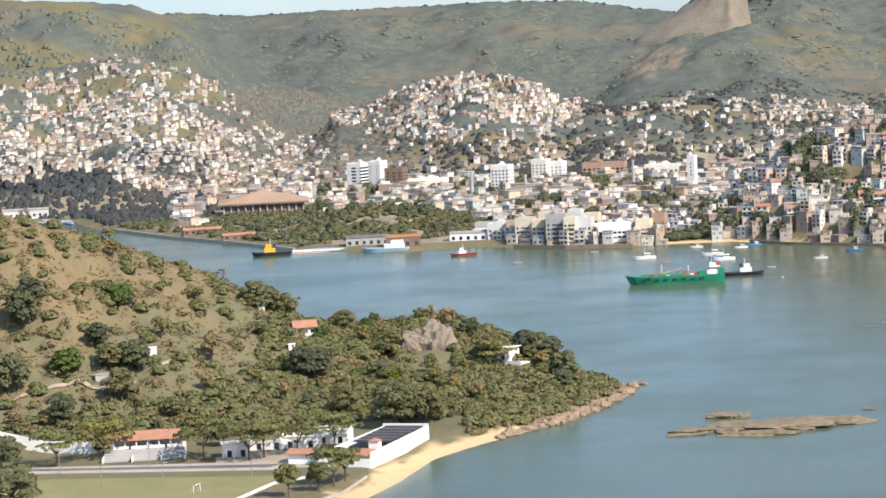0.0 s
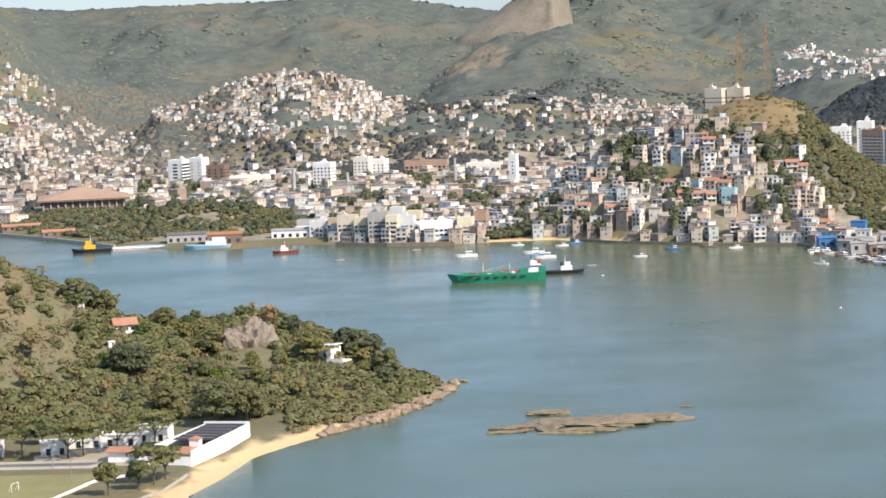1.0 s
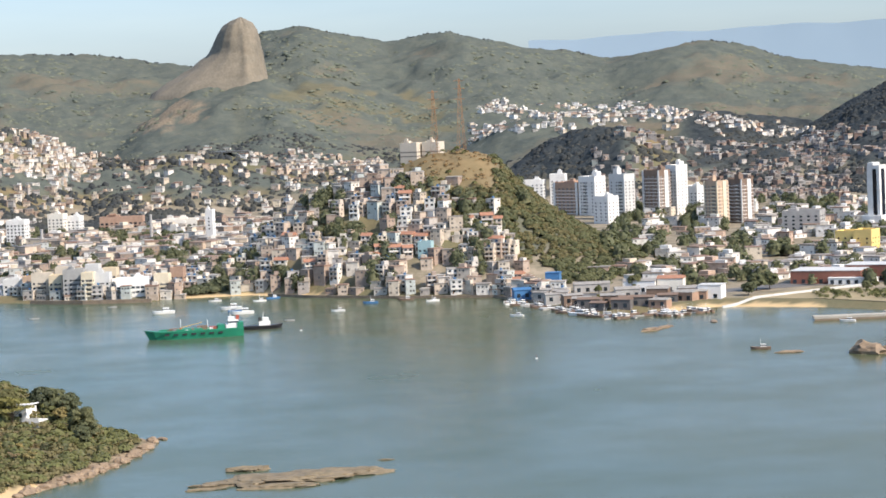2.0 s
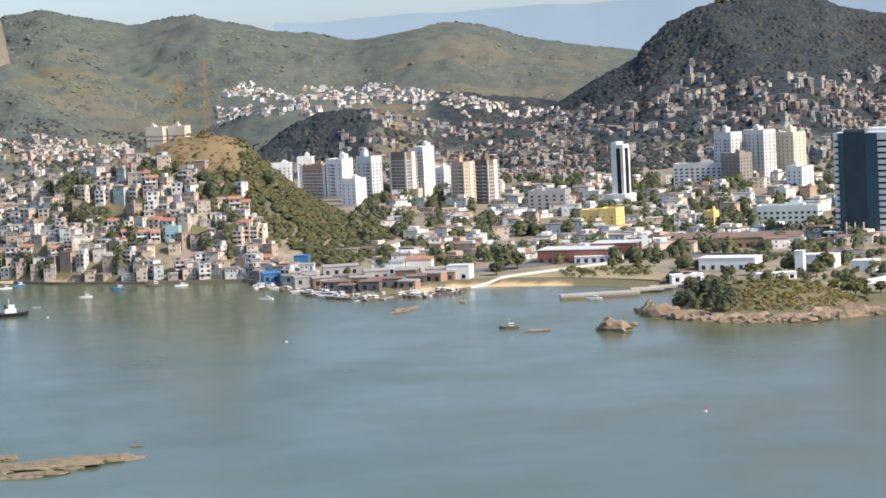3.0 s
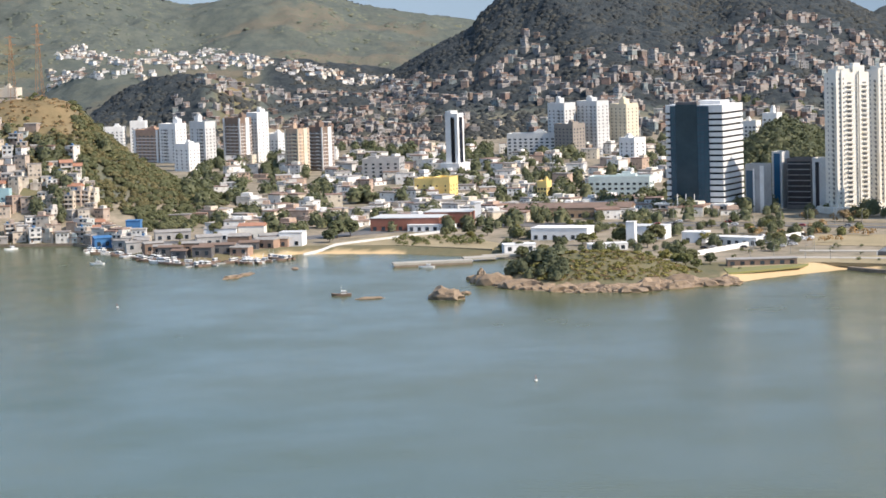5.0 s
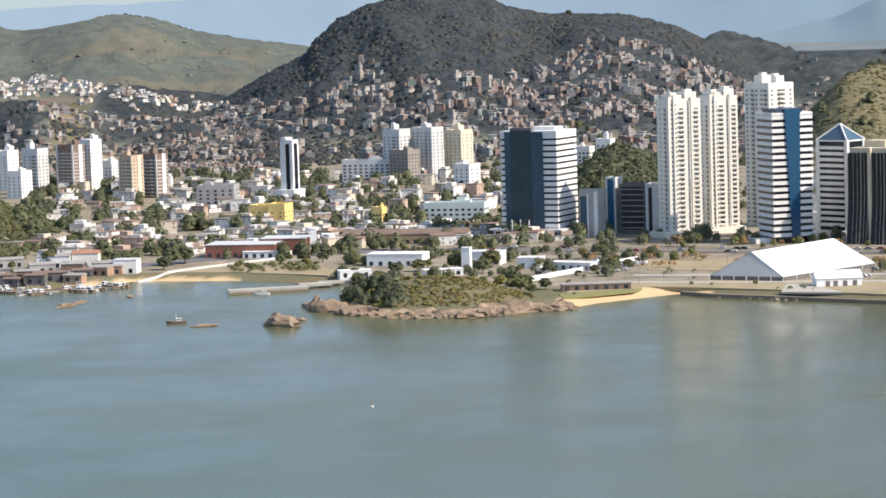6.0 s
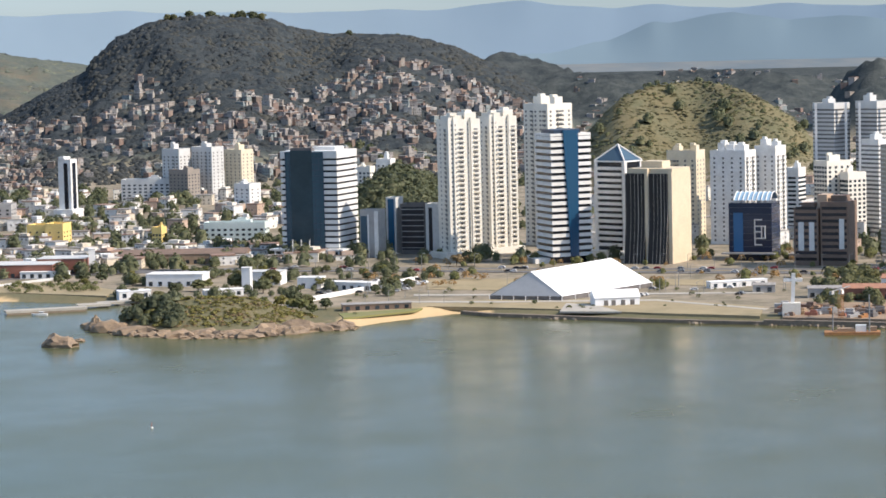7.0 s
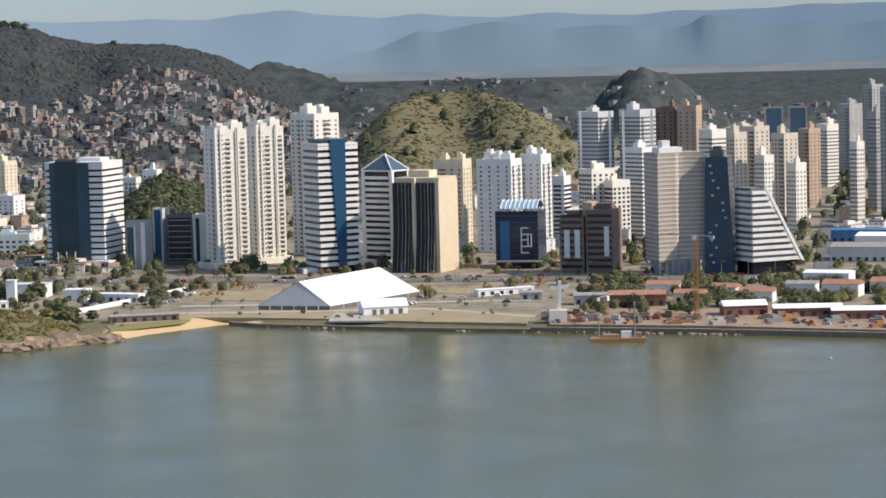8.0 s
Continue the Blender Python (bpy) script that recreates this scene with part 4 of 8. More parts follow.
glass_tower()
low_offices()
twin_tower(29.40, 1628, 23, 95.5, "cream-white tall apartment tower with balconies, one of two")
twin_tower(30.28, 1658, 20, 95.8, "cream-white slim apartment tower with balconies, one of two")
apartment(31.42, 1705, 24, 22, 97, -48, CREAMW, "tall cream apartment tower behind a striped tower", 5, 4, 1.6, 1.4, SHADOWGLASS, [(-4, 4), (8, 4)], [(0, 5)], tanks=2)
stripe_tower()
gable_tower()
fin_tower()
apartment(34.5, 1725, 21, 18, 63, -20, CREAM, "tan apartment tower behind a dark tower", 4, 3, 1.5, 1.4, SHADOWGLASS, [(-5, 4)], tanks=2)
apartment(35.55, 1690, 25, 18, 64, -24, WHITE, "white apartment tower with a column of balconies", 4, 3, 1.3, 1.3, SHADOWGLASS, [], [(-5, 4.5), (4, 4.5)], tanks=3)
apartment(36.38, 1702, 15, 17, 66, -24, WHITE, "slim white apartment tower with balconies", 3, 3, 1.3, 1.3, SHADOWGLASS, [], [(-4, 4.5), (4, 4.5)], tanks=2)
apartment(36.93, 1760, 10, 12, 48, -24, WHITE, "small white apartment tower with dark bands", 1, 2, 6, 1.5)
blue_crown_block()
brown_block()
apartment(37.75, 1720, 14, 20, 54.5, -52, CREAMW, "cream apartment block with open balconies", 5, 4, 2.0, 1.7)
apartment(38.2, 1712, 9, 15, 47, -52, CREAMW, "lower cream apartment block with open balconies", 4, 4, 2.0, 1.7)
apartment(38.78, 1740, 16, 17, 67.5, -45, WHITE, "white apartment tower striped with window bands", pitch=2.9, band=1.3, glass=SHADOWGLASS)
apartment(37.74, 1890, 20, 18, 88, -40, GREYW, "tall grey-white tower with banded windows", pitch=3.0, band=1.3, glass=SHADOWGLASS, tanks=1)
apartment(38.68, 1884, 20, 18, 89, -40, GREYW, "tall grey-white tower with banded windows", pitch=3.0, band=1.3, glass=SHADOWGLASS, tanks=1)
for a_, d_ in ((37.40, 1878), (38.36, 1872), (38.06, 1878), (39.0, 1872)):
    solid("tower_pier", Geo().box(0, 0, 0, 1.8, 1.8, 86), WHITE, "white edge pier of a tall tower", "pier", "tower piers", m=at(a_, d_, 3.2))
apartment(39.35, 1965, 15, 14, 88, -18, BROWN, "brown apartment tower with narrow windows", 3, 3, 1.2, 1.3)
apartment(39.85, 1955, 15, 14, 89, -18, ORANGE, "orange-brown apartment tower with pale edges", 3, 3, 1.3, 1.4, SHADOWGLASS)
curved_tower()
sail_and_steps()
for a_, d_, w_, top_, mat_, lab_ in (
        (40.35, 1860, 18, 74, "W", "white apartment tower among close neighbours"), (40.85, 1900, 16, 70, "C", "cream apartment tower among close neighbours"), (41.3, 1960, 20, 72, "C", "cream apartment tower with small windows"),
        (41.5, 1790, 12, 58, "W", "white apartment tower with small windows"), (41.95, 1890, 18, 69, "C", "cream apartment tower with small windows"), (42.2, 1795, 13, 52, "W", "white slim apartment tower near the road"),
        (42.5, 2050, 16, 66, "O", "orange-topped apartment tower in the distance"), (41.0, 2100, 26, 66, "C", "broad cream apartment block in the distance"), (43.55, 1840, 9.5, 64, "W", "narrow white apartment tower by the avenue"),
        (43.98, 2000, 13, 80, "G", "grey apartment tower by the avenue"), (43.4, 2500, 22, 72, "G", "distant grey apartment tower"), (44.35, 1950, 18, 100, "G", "tall grey apartment tower with balconies"),
        (43.9, 2700, 20, 86, "G", "distant grey apartment tower"), (45.1, 1850, 20, 70, "W", "white apartment tower by the avenue"), (45.6, 2050, 22, 88, "C", "cream apartment tower by the avenue"),
        (40.0, 2250, 24, 60, "G", "grey apartment block in the distance"), (42.9, 2300, 18, 60, "W", "white apartment block in the distance")):
    apartment(a_, d_, w_ * 0.75, w_ * 0.8, top_, -45, (CREAMW if mat_ == "W" else SANDY if mat_ == "C" else ORANGE if mat_ == "O" else GREYT), lab_, 4, 3, 1.4, 1.4, SHADOWGLASS, [(w_ * 0.2, 3.6)] if w_ > 14 else [], pitch=3.1, band=1.2 if int(a_ * 20) % 3 == 0 else 0.0)
for a_ in (41.72, 42.25):
    t = thing("office_block", at(a_, 2900, 20, 0), "distant dark office block in a white frame", "building", "framed office blocks")
    part("core", Geo().box(0, 0, 0, 18, 14, 38), STEELGLASS, t)
    part("frame", Geo().box(-9.4, -7, 0, 1.6, 3, 40).box(9.4, -7, 0, 1.6, 3, 40).box(0, -7, 38, 17.2, 3, 2), GREYT, t)

# towers behind the middle of the bay
t = apartment(20.63, 2069, 11, 12, 52, -26, WHITE, "slim white tower with dark vertical glass strip", 0, 0, base=4.0, tanks=0, podium=9)
part("glass_strip", Geo().box(1.2, -6.05, 9, 3.4, 0.4, 37), BLACKGLASS, t)
part("glass_strip", Geo().box(5.55, 0, 9, 0.4, 6, 37), BLACKGLASS, t)
part("cap", Geo().box(-2.5, 0, 48, 5, 12, 3), WHITE, t)
apartment(23.05, 2262, 20, 15, 50, -42, GREYW, "blue-grey apartment tower on a hillside", 4, 3, 1.4, 1.4, SHADOWGLASS, [(3, 4)])
apartment(23.75, 2262, 24, 16, 51, -42, GREYW, "pale blue-grey apartment tower with white strips", 5, 3, 1.4, 1.4, SHADOWGLASS, [(-5, 3), (5, 3)])
apartment(24.45, 2270, 20, 16, 47.5, -42, CREAM, "cream apartment tower below the wooded hill", 4, 3, 1.4, 1.4, SHADOWGLASS)
apartment(23.22, 2243, 22, 16, 32.5, -42, TAUPE, "taupe office block with small windows", 5, 4, 1.3, 1.2)
apartment(24.62, 2110, 17, 14, 26, -42, WHITE, "white apartment block, almost windowless side", 3, 2, 1.4, 1.2)
apartment(27.27, 2000, 13, 12, 43, -20, CREAMW, "pale apartment block beside trees", 4, 3, 1.8, 1.5)
apartment(27.75, 2010, 12, 12, 48, -20, WHITE, "white apartment block under the hillside", 3, 3, 1.5, 1.4)
apartment(13.82, 2350, 30, 15, 34.5, -42, BRICK, "brick-coloured apartment block with white floors", 6, 3, 2.6, 1.5, SHADOWGLASS, stripes=WHITE)
apartment(14.30, 2330, 20, 15, 40, -42, WHITE, "white stepped apartment block with balconies", 3, 3, 1.4, 1.4, SHADOWGLASS, [(-3, 5)])
apartment(14.60, 2215, 17, 14, 27.5, -42, WHITE, "bright white apartment block beside the wooded hill", 3, 3, 1.2, 1.2)
apartment(14.97, 2262, 18, 14, 44, -42, GREYW, "grey and white apartment tower with balconies", 3, 3, 1.4, 1.4, SHADOWGLASS, [(4, 5)])
apartment(15.75, 2270, 20, 15, 46, -42, BROWN, "brown apartment tower with white window rows", 4, 3, 2.2, 1.4, SHADOWGLASS, stripes=WHITE)
apartment(16.2, 2290, 13, 15, 49, -42, WHITE, "white apartment tower with balconies", 3, 3, 1.3, 1.3, SHADOWGLASS, [(0, 4)])
apartment(16.6, 2305, 18, 14, 29, -42, WHITE, "white low apartment block", 4, 3, 1.4, 1.3)
apartment(17.08, 2135, 15, 14, 41, -42, ORANGE, "orange and cream apartment tower", 4, 3, 1.5, 1.4, SHADOWGLASS, [(3, 5)], trim=CREAM, stripes=CREAM)
apartment(17.6, 2162, 18, 14, 40.5, -42, BROWN, "dark brown apartment tower with pale balconies", 3, 3, 1.3, 1.3, SHADOWGLASS, [(-5, 3), (4, 3)], trim=WHITE, stripes=WHITE)
apartment(12.94, 2500, 26, 14, 31, -10, WHITE, "white hillside apartment block", 6, 3, 1.4, 1.3)
apartment(13.55, 2500, 15, 14, 36, -10, WHITE, "white hillside apartment tower", 3, 3, 1.4, 1.3)
apartment(-1.85, 2375, 15, 14, 30, -30, WHITE, "white office tower with dark shaded side", 1, 4, 5, 1.6)
apartment(-1.40, 2400, 14, 14, 30, -30, WHITE, "white windowless tower beside an office tower", 2, 1, 1.0, 1.0)
apartment(-0.98, 2372, 18, 14, 24, -20, BROWN, "brown office block with white corner", 3, 3, 2.0, 1.4)
apartment(-0.27, 2325, 36, 16, 15, -10, CREAMW, "long low cream market hall", 8, 3, 2.5, 1.6, name="market_hall")
apartment(1.41, 2271, 17, 14, 27, -20, WHITE, "white square apartment block with rows of windows", 5, 3, 1.5, 1.5)
apartment(2.29, 2382, 15, 13, 25, -20, CREAMW, "cream apartment block with window rows", 4, 3, 1.4, 1.4)
apartment(2.68, 2387, 12, 13, 22, -20, WHITE, "white apartment block with window rows", 3, 3, 1.4, 1.4)
apartment(3.72, 2373, 40, 14, 20, -10, BRICK, "unfinished brick office block with open floors", 9, 3, 2.6, 1.9)
apartment(5.02, 2361, 32, 14, 16, -10, CREAMW, "low cream hall with red tile roof", 7, 3, 2.2, 1.4)
apartment(5.68, 2150, 6.5, 7, 34, -20, WHITE, "narrow white water tower block", 1, 1, 1.2, 1.2, base=16)
apartment(6.04, 2894, 60, 16, 33, -8, GREYW, "long grey hospital block with window bands", pitch=3.4, band=1.5, glass=SHADOWGLASS)
apartment(5.11, 2936, 26, 14, 29, -8, GREYW, "grey hospital wing with window bands", pitch=3.4, band=1.5, glass=SHADOWGLASS)
apartment(20.0, 1800, 15, 16, 19, -22, YELLOW, "bright yellow apartment block with flat roof", 3, 3, 1.2, 1.2, tanks=0)
apartment(20.38, 1792, 13, 16, 20, -22, YELLOW, "bright yellow apartment block, almost blank front", 2, 3, 1.1, 1.1, tanks=0)
apartment(22.62, 1770, 7, 10, 16.5, -22, YELLOW, "narrow yellow-orange house front", 3, 2, 1.4, 1.6)
for a_ in (10.27, 10.76):
    apartment(a_, 1838, 13, 11, 91.5, -24, SANDY, "pale unfinished block on top of a bare hill", 0, 0, band=1.0, pitch=3.0, glass=TAUPE, base=80, group="hilltop blocks", tanks=1)
for a_, top_, r_ in ((1.92, 21.7, 1.6), (0.71, 26, 1.8), (4.35, 30, 1.4)):
    solid("chimney", Geo().disc(0, 0, 0, top_ - 3, r_, r_ * 0.8, 12).disc(0, 0, top_ - 3, top_ - 2.4, r_, r_, 12), GREY, "grey concrete water tower or chimney shaft", "chimney", "shafts", m=at(a_, 2200, 3))

# ---- houses ----
HOUSECOL = [(0.72, 0.66, 0.55), (0.62, 0.49, 0.34), (0.42, 0.30, 0.22), (0.68, 0.58, 0.42), (0.56, 0.51, 0.45), (0.66, 0.54, 0.42), (0.78, 0.75, 0.69), (0.35, 0.275, 0.215), (0.72, 0.65, 0.50), (0.58, 0.58, 0.50), (0.76, 0.72, 0.64), (0.54, 0.43, 0.34), (0.74, 0.69, 0.60), (0.52, 0.40, 0.30), (0.62, 0.60, 0.55)]
SHORECOL = palette("painted_house_walls", [tuple(0.72 * c + 0.28 * sum(k) / 3 for c in k) for k in HOUSECOL], "Object", 0.35)
FAVELA = palette("far_house_walls", [(0.70, 0.67, 0.61), (0.54, 0.46, 0.36), (0.36, 0.275, 0.21), (0.66, 0.60, 0.51), (0.42, 0.39, 0.36), (0.74, 0.71, 0.66), (0.47, 0.37, 0.28), (0.31, 0.24, 0.19), (0.62, 0.55, 0.43), (0.46, 0.48, 0.46), (0.58, 0.47, 0.37), (0.74, 0.72, 0.68)], "Island", 0.35)
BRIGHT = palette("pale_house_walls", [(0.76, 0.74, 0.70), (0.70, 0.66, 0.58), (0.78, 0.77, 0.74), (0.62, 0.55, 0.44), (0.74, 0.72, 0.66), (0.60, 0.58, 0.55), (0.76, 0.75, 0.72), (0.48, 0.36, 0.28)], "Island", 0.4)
# wall colours lowered so that cloud shade is painted into the houses
SHADED_WALLS = palette("house_walls_cloud_shade", [(0.245, 0.172, 0.14), (0.30, 0.28, 0.27), (0.20, 0.155, 0.128), (0.36, 0.335, 0.315), (0.25, 0.243, 0.243), (0.30, 0.23, 0.19), (0.245, 0.28, 0.275), (0.46, 0.43, 0.39), (0.325, 0.288, 0.252)], "Island", 0.5)
TERRACES = palette("terrace_house_walls", [tuple(0.72 * c + 0.28 * sum(k) / 3 for c in k) for k in [(0.58, 0.47, 0.34), (0.40, 0.28, 0.20), (0.68, 0.62, 0.52), (0.46, 0.34, 0.25), (0.62, 0.53, 0.40), (0.33, 0.25, 0.19), (0.72, 0.69, 0.62), (0.52, 0.40, 0.29), (0.45, 0.40, 0.35), (0.64, 0.50, 0.36), (0.50, 0.56, 0.52)]], "Island", 0.45)
ROOFS = palette("far_roofs", [(0.27, 0.175, 0.13), (0.29, 0.265, 0.24), (0.41, 0.375, 0.335), (0.23, 0.205, 0.18), (0.44, 0.415, 0.38), (0.30, 0.215, 0.165)], "Island", 0.4)
FIBRE = plain("fibre_cement_roof", (0.36, 0.34, 0.31), (0.24, 0.22, 0.20), 0.4)
TANKBLUE = plain("blue_water_tank", (0.06, 0.18, 0.36), (0.05, 0.14, 0.28), 0.5, rough=0.5)
DOORM = plain("door_wood", (0.20, 0.11, 0.06), (0.15, 0.08, 0.05), 0.5)

LAND = random.Random(11)


def house_parts(t, w, dep, floors, roof, rnd, deep=6.0):
    """Walls sunk into the slope, windows, floor slabs, verandas and a roof."""
    h = floors * 2.9
    g = Geo().box(0, 0, -deep, w, dep, h + deep)
    if floors > 2 and rnd.random() < 0.6:
        g.box(w * 0.3, dep * 0.1, h, w * 0.4, dep * 0.7, 2.6)
    part("wall", g, SHORECOL, t)
    pane = Geo().box(0, 0, 0, 1.7, 0.2, 1.4).mesh("window", GLASS)
    side = Geo().box(0, 0, 0, 0.2, 1.2, 1.2).mesh("window", GLASS)
    for k in range(floors):
        n = max(2, int(w / 3.2))
        for i in range(n):
            if rnd.random() < 0.85:
                ob = part("window", pane, None, t)
                ob.location = (-w / 2 + w * (i + 0.5) / n, -dep / 2, 1.0 + 2.9 * k)
        if rnd.random() < 0.8:
            ob = part("window", side, None, t)
            ob.location = (w / 2, rnd.uniform(-0.2, 0.2) * dep, 1.0 + 2.9 * k)
        if k and rnd.random() < 0.65:
            part("veranda", Geo().box(0, -dep / 2 - 0.7, 2.9 * k - 0.1, w * 0.9, 1.4, 0.18).box(0, -dep / 2 - 1.35, 2.9 * k + 0.08, w * 0.9, 0.1, 0.85), SHORECOL, t)
    part("door", Geo().box(-w * 0.3, -dep / 2, 0, 0.9, 0.24, 2.1), DOORM, t)
    if roof == "tile":
        part("roof", Geo().gable(0, 0, h, w, dep, 1.9, 0.5, 0, 0.2), TILE, t)
    elif roof == "fibre":
        part("roof", Geo().gable(0, 0, h + 0.1, w, dep, 0.9, 0.4, 90 if dep < w * 0 else 0, 0.12), FIBRE, t)
    else:
        part("roof", Geo().box(0, 0, h, w + 0.5, dep + 0.5, 0.22), GREY, t)
        part("water_tank", Geo().disc(w * 0.2 - 2.2, dep * 0.15, h + 0.22, h + 1.5, 0.75, 0.9, 8), TANKBLUE, t)


HOUSE_LABELS = {"flat": "weathered painted hillside house with flat concrete roof", "tile": "painted hillside house with terracotta tile roof", "fibre": "plain hillside house with grey sheet roof"}
house_protos = []


def place_house(x, y, yaw, pick, group):
    z = ground_at(x, y)
    if len(house_protos) <= pick:
        for i in range(len(house_protos), pick + 1):
            house_protos.append(None)
    m = pose(x, y, z, 0, 0, yaw)
    if house_protos[pick] is None:
        rnd = random.Random(pick * 7 + 3)
        roof = ("flat", "fibre", "flat", "fibre", "flat", "tile", "flat")[pick % 7]
        floors = (2, 1, 3, 1, 3, 2, 2, 2, 2, 3, 1, 3, 2, 2)[pick % 14]
        t = thing("house", m, HOUSE_LABELS[roof], "house", group)
        house_parts(t, rnd.uniform(6, 9.5), rnd.uniform(6, 7.5), floors, roof, rnd)
        house_protos[pick] = t
        return t
    c = copy_thing(house_protos[pick], m)
    return tagged(c, group=group)


# the crowded shore hill: rows of houses from the water up
spots = []
for row in range(23):
    az = 1.3
    while az < 13.7:
        coast = float(np.interp(az, [0.85, 2.76, 4.28, 6.57, 7.82, 9.82, 12, 13.65], [1738, 1690, 1678, 1692, 1654, 1618, 1596, 1500]))
        d = coast + 10 + row * 8.6 + LAND.uniform(-2.0, 2.0)
        p = polar(az, d)
        w = float(wob(np.array([p.x]), np.array([p.y]), 95.0, 3.0)[0])
        limit = np.interp(az, [1, 4, 6.3, 8, 9.4, 10.2, 11.2, 12.4, 13.7], [11, 18, 23, 22, 20, 16, 16, 13, 2])
        grove = (abs(az - 5.6) < 0.55 and row < 3) or w < -0.68 or (7.2 < az < 8.4 and row > 11 and w < 0.1)
        if row < limit and not grove and LAND.random() < 0.93:
            spots.append((p.x, p.y, az, row))
        az += (7.8 + LAND.uniform(0, 2.2)) / d * 57.3
LAND.shuffle(spots)
spots.sort(key=lambda s: s[3] > 13)
near_houses, rest_houses = spots[:205], spots[205:]
for i, (x, y, az, row) in enumerate(near_houses):
    tall = row < 2 or az < 6
    place_house(x, y, -az + LAND.choice((-40, -30, -18, -8, 6)), LAND.choice((2, 4, 6, 8, 9, 11, 13)) if tall else LAND.randrange(14), "hillside houses")


def boxes_mesh(name, rows, material, sink=0.0, sides=6):
    """Many upright boxes (x, y, z, w, d, h, yaw degrees) in one mesh."""
    r = np.array(rows, float)
    n = len(r)
    c, s = np.cos(np.radians(r[:, 6])), np.sin(np.radians(r[:, 6]))
    vs = np.zeros((n, 8, 3))
    for k, (ux, uy, uz) in enumerate(((-1, -1, 0), (1, -1, 0), (1, 1, 0), (-1, 1, 0), (-1, -1, 1), (1, -1, 1), (1, 1, 1), (-1, 1, 1))):
        lx, ly = ux * r[:, 3] / 2, uy * r[:, 4] / 2
        vs[:, k, 0], vs[:, k, 1], vs[:, k, 2] = r[:, 0] + c * lx - s * ly, r[:, 1] + s * lx + c * ly, r[:, 2] + (r[:, 5] if uz else -sink)
    quad = np.array([(0, 1, 5, 4), (1, 2, 6, 5), (2, 3, 7, 6), (3, 0, 4, 7), (4, 5, 6, 7), (3, 2, 1, 0)][:sides])
    fs = (quad[None] + 8 * np.arange(n)[:, None, None]).reshape(-1, 4)
    me = bpy.data.meshes.new(name)
    me.from_pydata(vs.reshape(-1, 3).tolist(), [], fs.tolist())
    me.materials.append(material)
    me.update()
    return me


def house_crowd(name, label, places, walls, rnd, size=(7, 11), tall=(1, 3), tiles=0.4):
    """A far crowd of houses as stuff: walls, roofs and windows in three meshes."""
    xs, ys = np.array([p[0] for p in places]), np.array([p[1] for p in places])
    zs = ground_z(xs, ys)
    body, roof, wins = [], [], []
    for x, y, z in zip(xs, ys, zs):
        az = math.degrees(math.atan2(x, y))
        w, d, fl, yaw = rnd.uniform(*size), rnd.uniform(*size) * 0.9, rnd.randint(*tall), -az + rnd.choice((-50, -38, -25, -10, 5))
        h = fl * 2.9
        body.append((x, y, z, w, d, h, yaw))
        roof.append((x, y, z + h, w + 0.6, d + 0.6, 0.35 if rnd.random() > tiles else 0.9, yaw))
        if rnd.random() < 0.4:
            body.append((x + rnd.uniform(-2, 2), y + rnd.uniform(-2, 2), z + h + 0.3, w * 0.45, d * 0.5, 2.4, yaw))
        c, s = math.cos(radians(yaw)), math.sin(radians(yaw))
        for k in range(fl):
            for i in range(3):
                lx, ly = w * (i - 1) * 0.3, -d / 2
                if rnd.random() < 0.55:
                    wins.append((x + c * lx - s * ly, y + s * lx + c * ly, z + 0.9 + 2.9 * k, 1.2, 0.2, 1.2, yaw))
            for i in range(2):
                lx, ly = w / 2, d * (i - 0.5) * 0.45
                if rnd.random() < 0.5:
                    wins.append((x + c * lx - s * ly, y + s * lx + c * ly, z + 0.9 + 2.9 * k, 0.2, 1.1, 1.2, yaw))
    ob = tagged(new(name, boxes_mesh(name, body, walls, 5.0, 5)), label, "houses", kind="stuff")
    for nm, rows, mat in (("roofing", roof, ROOFS), ("glazing", wins, SHADOWGLASS)):
        tagged(part(nm, boxes_mesh(nm, rows, mat, 0.0, 6 if nm == "roofing" else 2), None, ob), kind="stuff")


def region(n, az, d, rnd, clump=120.0, cut=-0.2, zmax=999.0, seed=1.0, zmin=1.5, keep=lambda a, r: True, cell=8.5):
    """Up to n places inside a sector, in uneven clusters, none within 7 m of another."""
    out, cells, tries = [], set(), 0
    while len(out) < n and tries < n * 12:
        tries += 1
        a, r = rnd.uniform(*az), rnd.uniform(*d)
        p = polar(a, r)
        key = (int(p.x // cell), int(p.y // cell))
        if key in cells or not keep(a, r):
            continue
        cells.add(key)
        out.append((p.x, p.y))
    xs, ys = np.array([p[0] for p in out]), np.array([p[1] for p in out])
    zs, w = ground_z(xs, ys), wob(xs, ys, clump, seed)
    return [p for p, z, q in zip(out, zs, w) if q > cut and zmin < z < zmax]


def settle(n, az, d, seed, chance, cell=6.5):
    """House places in a sector: n tries, kept by the chance that azimuth, distance, height and slope angle give, one to a cell."""
    rng = np.random.default_rng(seed)
    a, r = rng.uniform(*az, n), np.sqrt(rng.uniform(d[0] ** 2, d[1] ** 2, n))
    x, y = r * np.sin(np.radians(a)), r * np.cos(np.radians(a))
    z = ground_z(x, y)
    ok = (rng.random(n) < chance(a, r, z, rise_of(r, z), x, y)) & (z > 1.5)
    x, y = x[ok], y[ok]
    key = np.floor(x / cell) * 10007 + np.floor(y / cell)
    first = np.unique(key, return_index=True)[1]
    return list(zip(x[first].tolist(), y[first].tolist()))


def rise_of(r, z):
    """Degrees above the level of the terrace."""
    return np.degrees(np.arctan((z - H_EYE) / r))


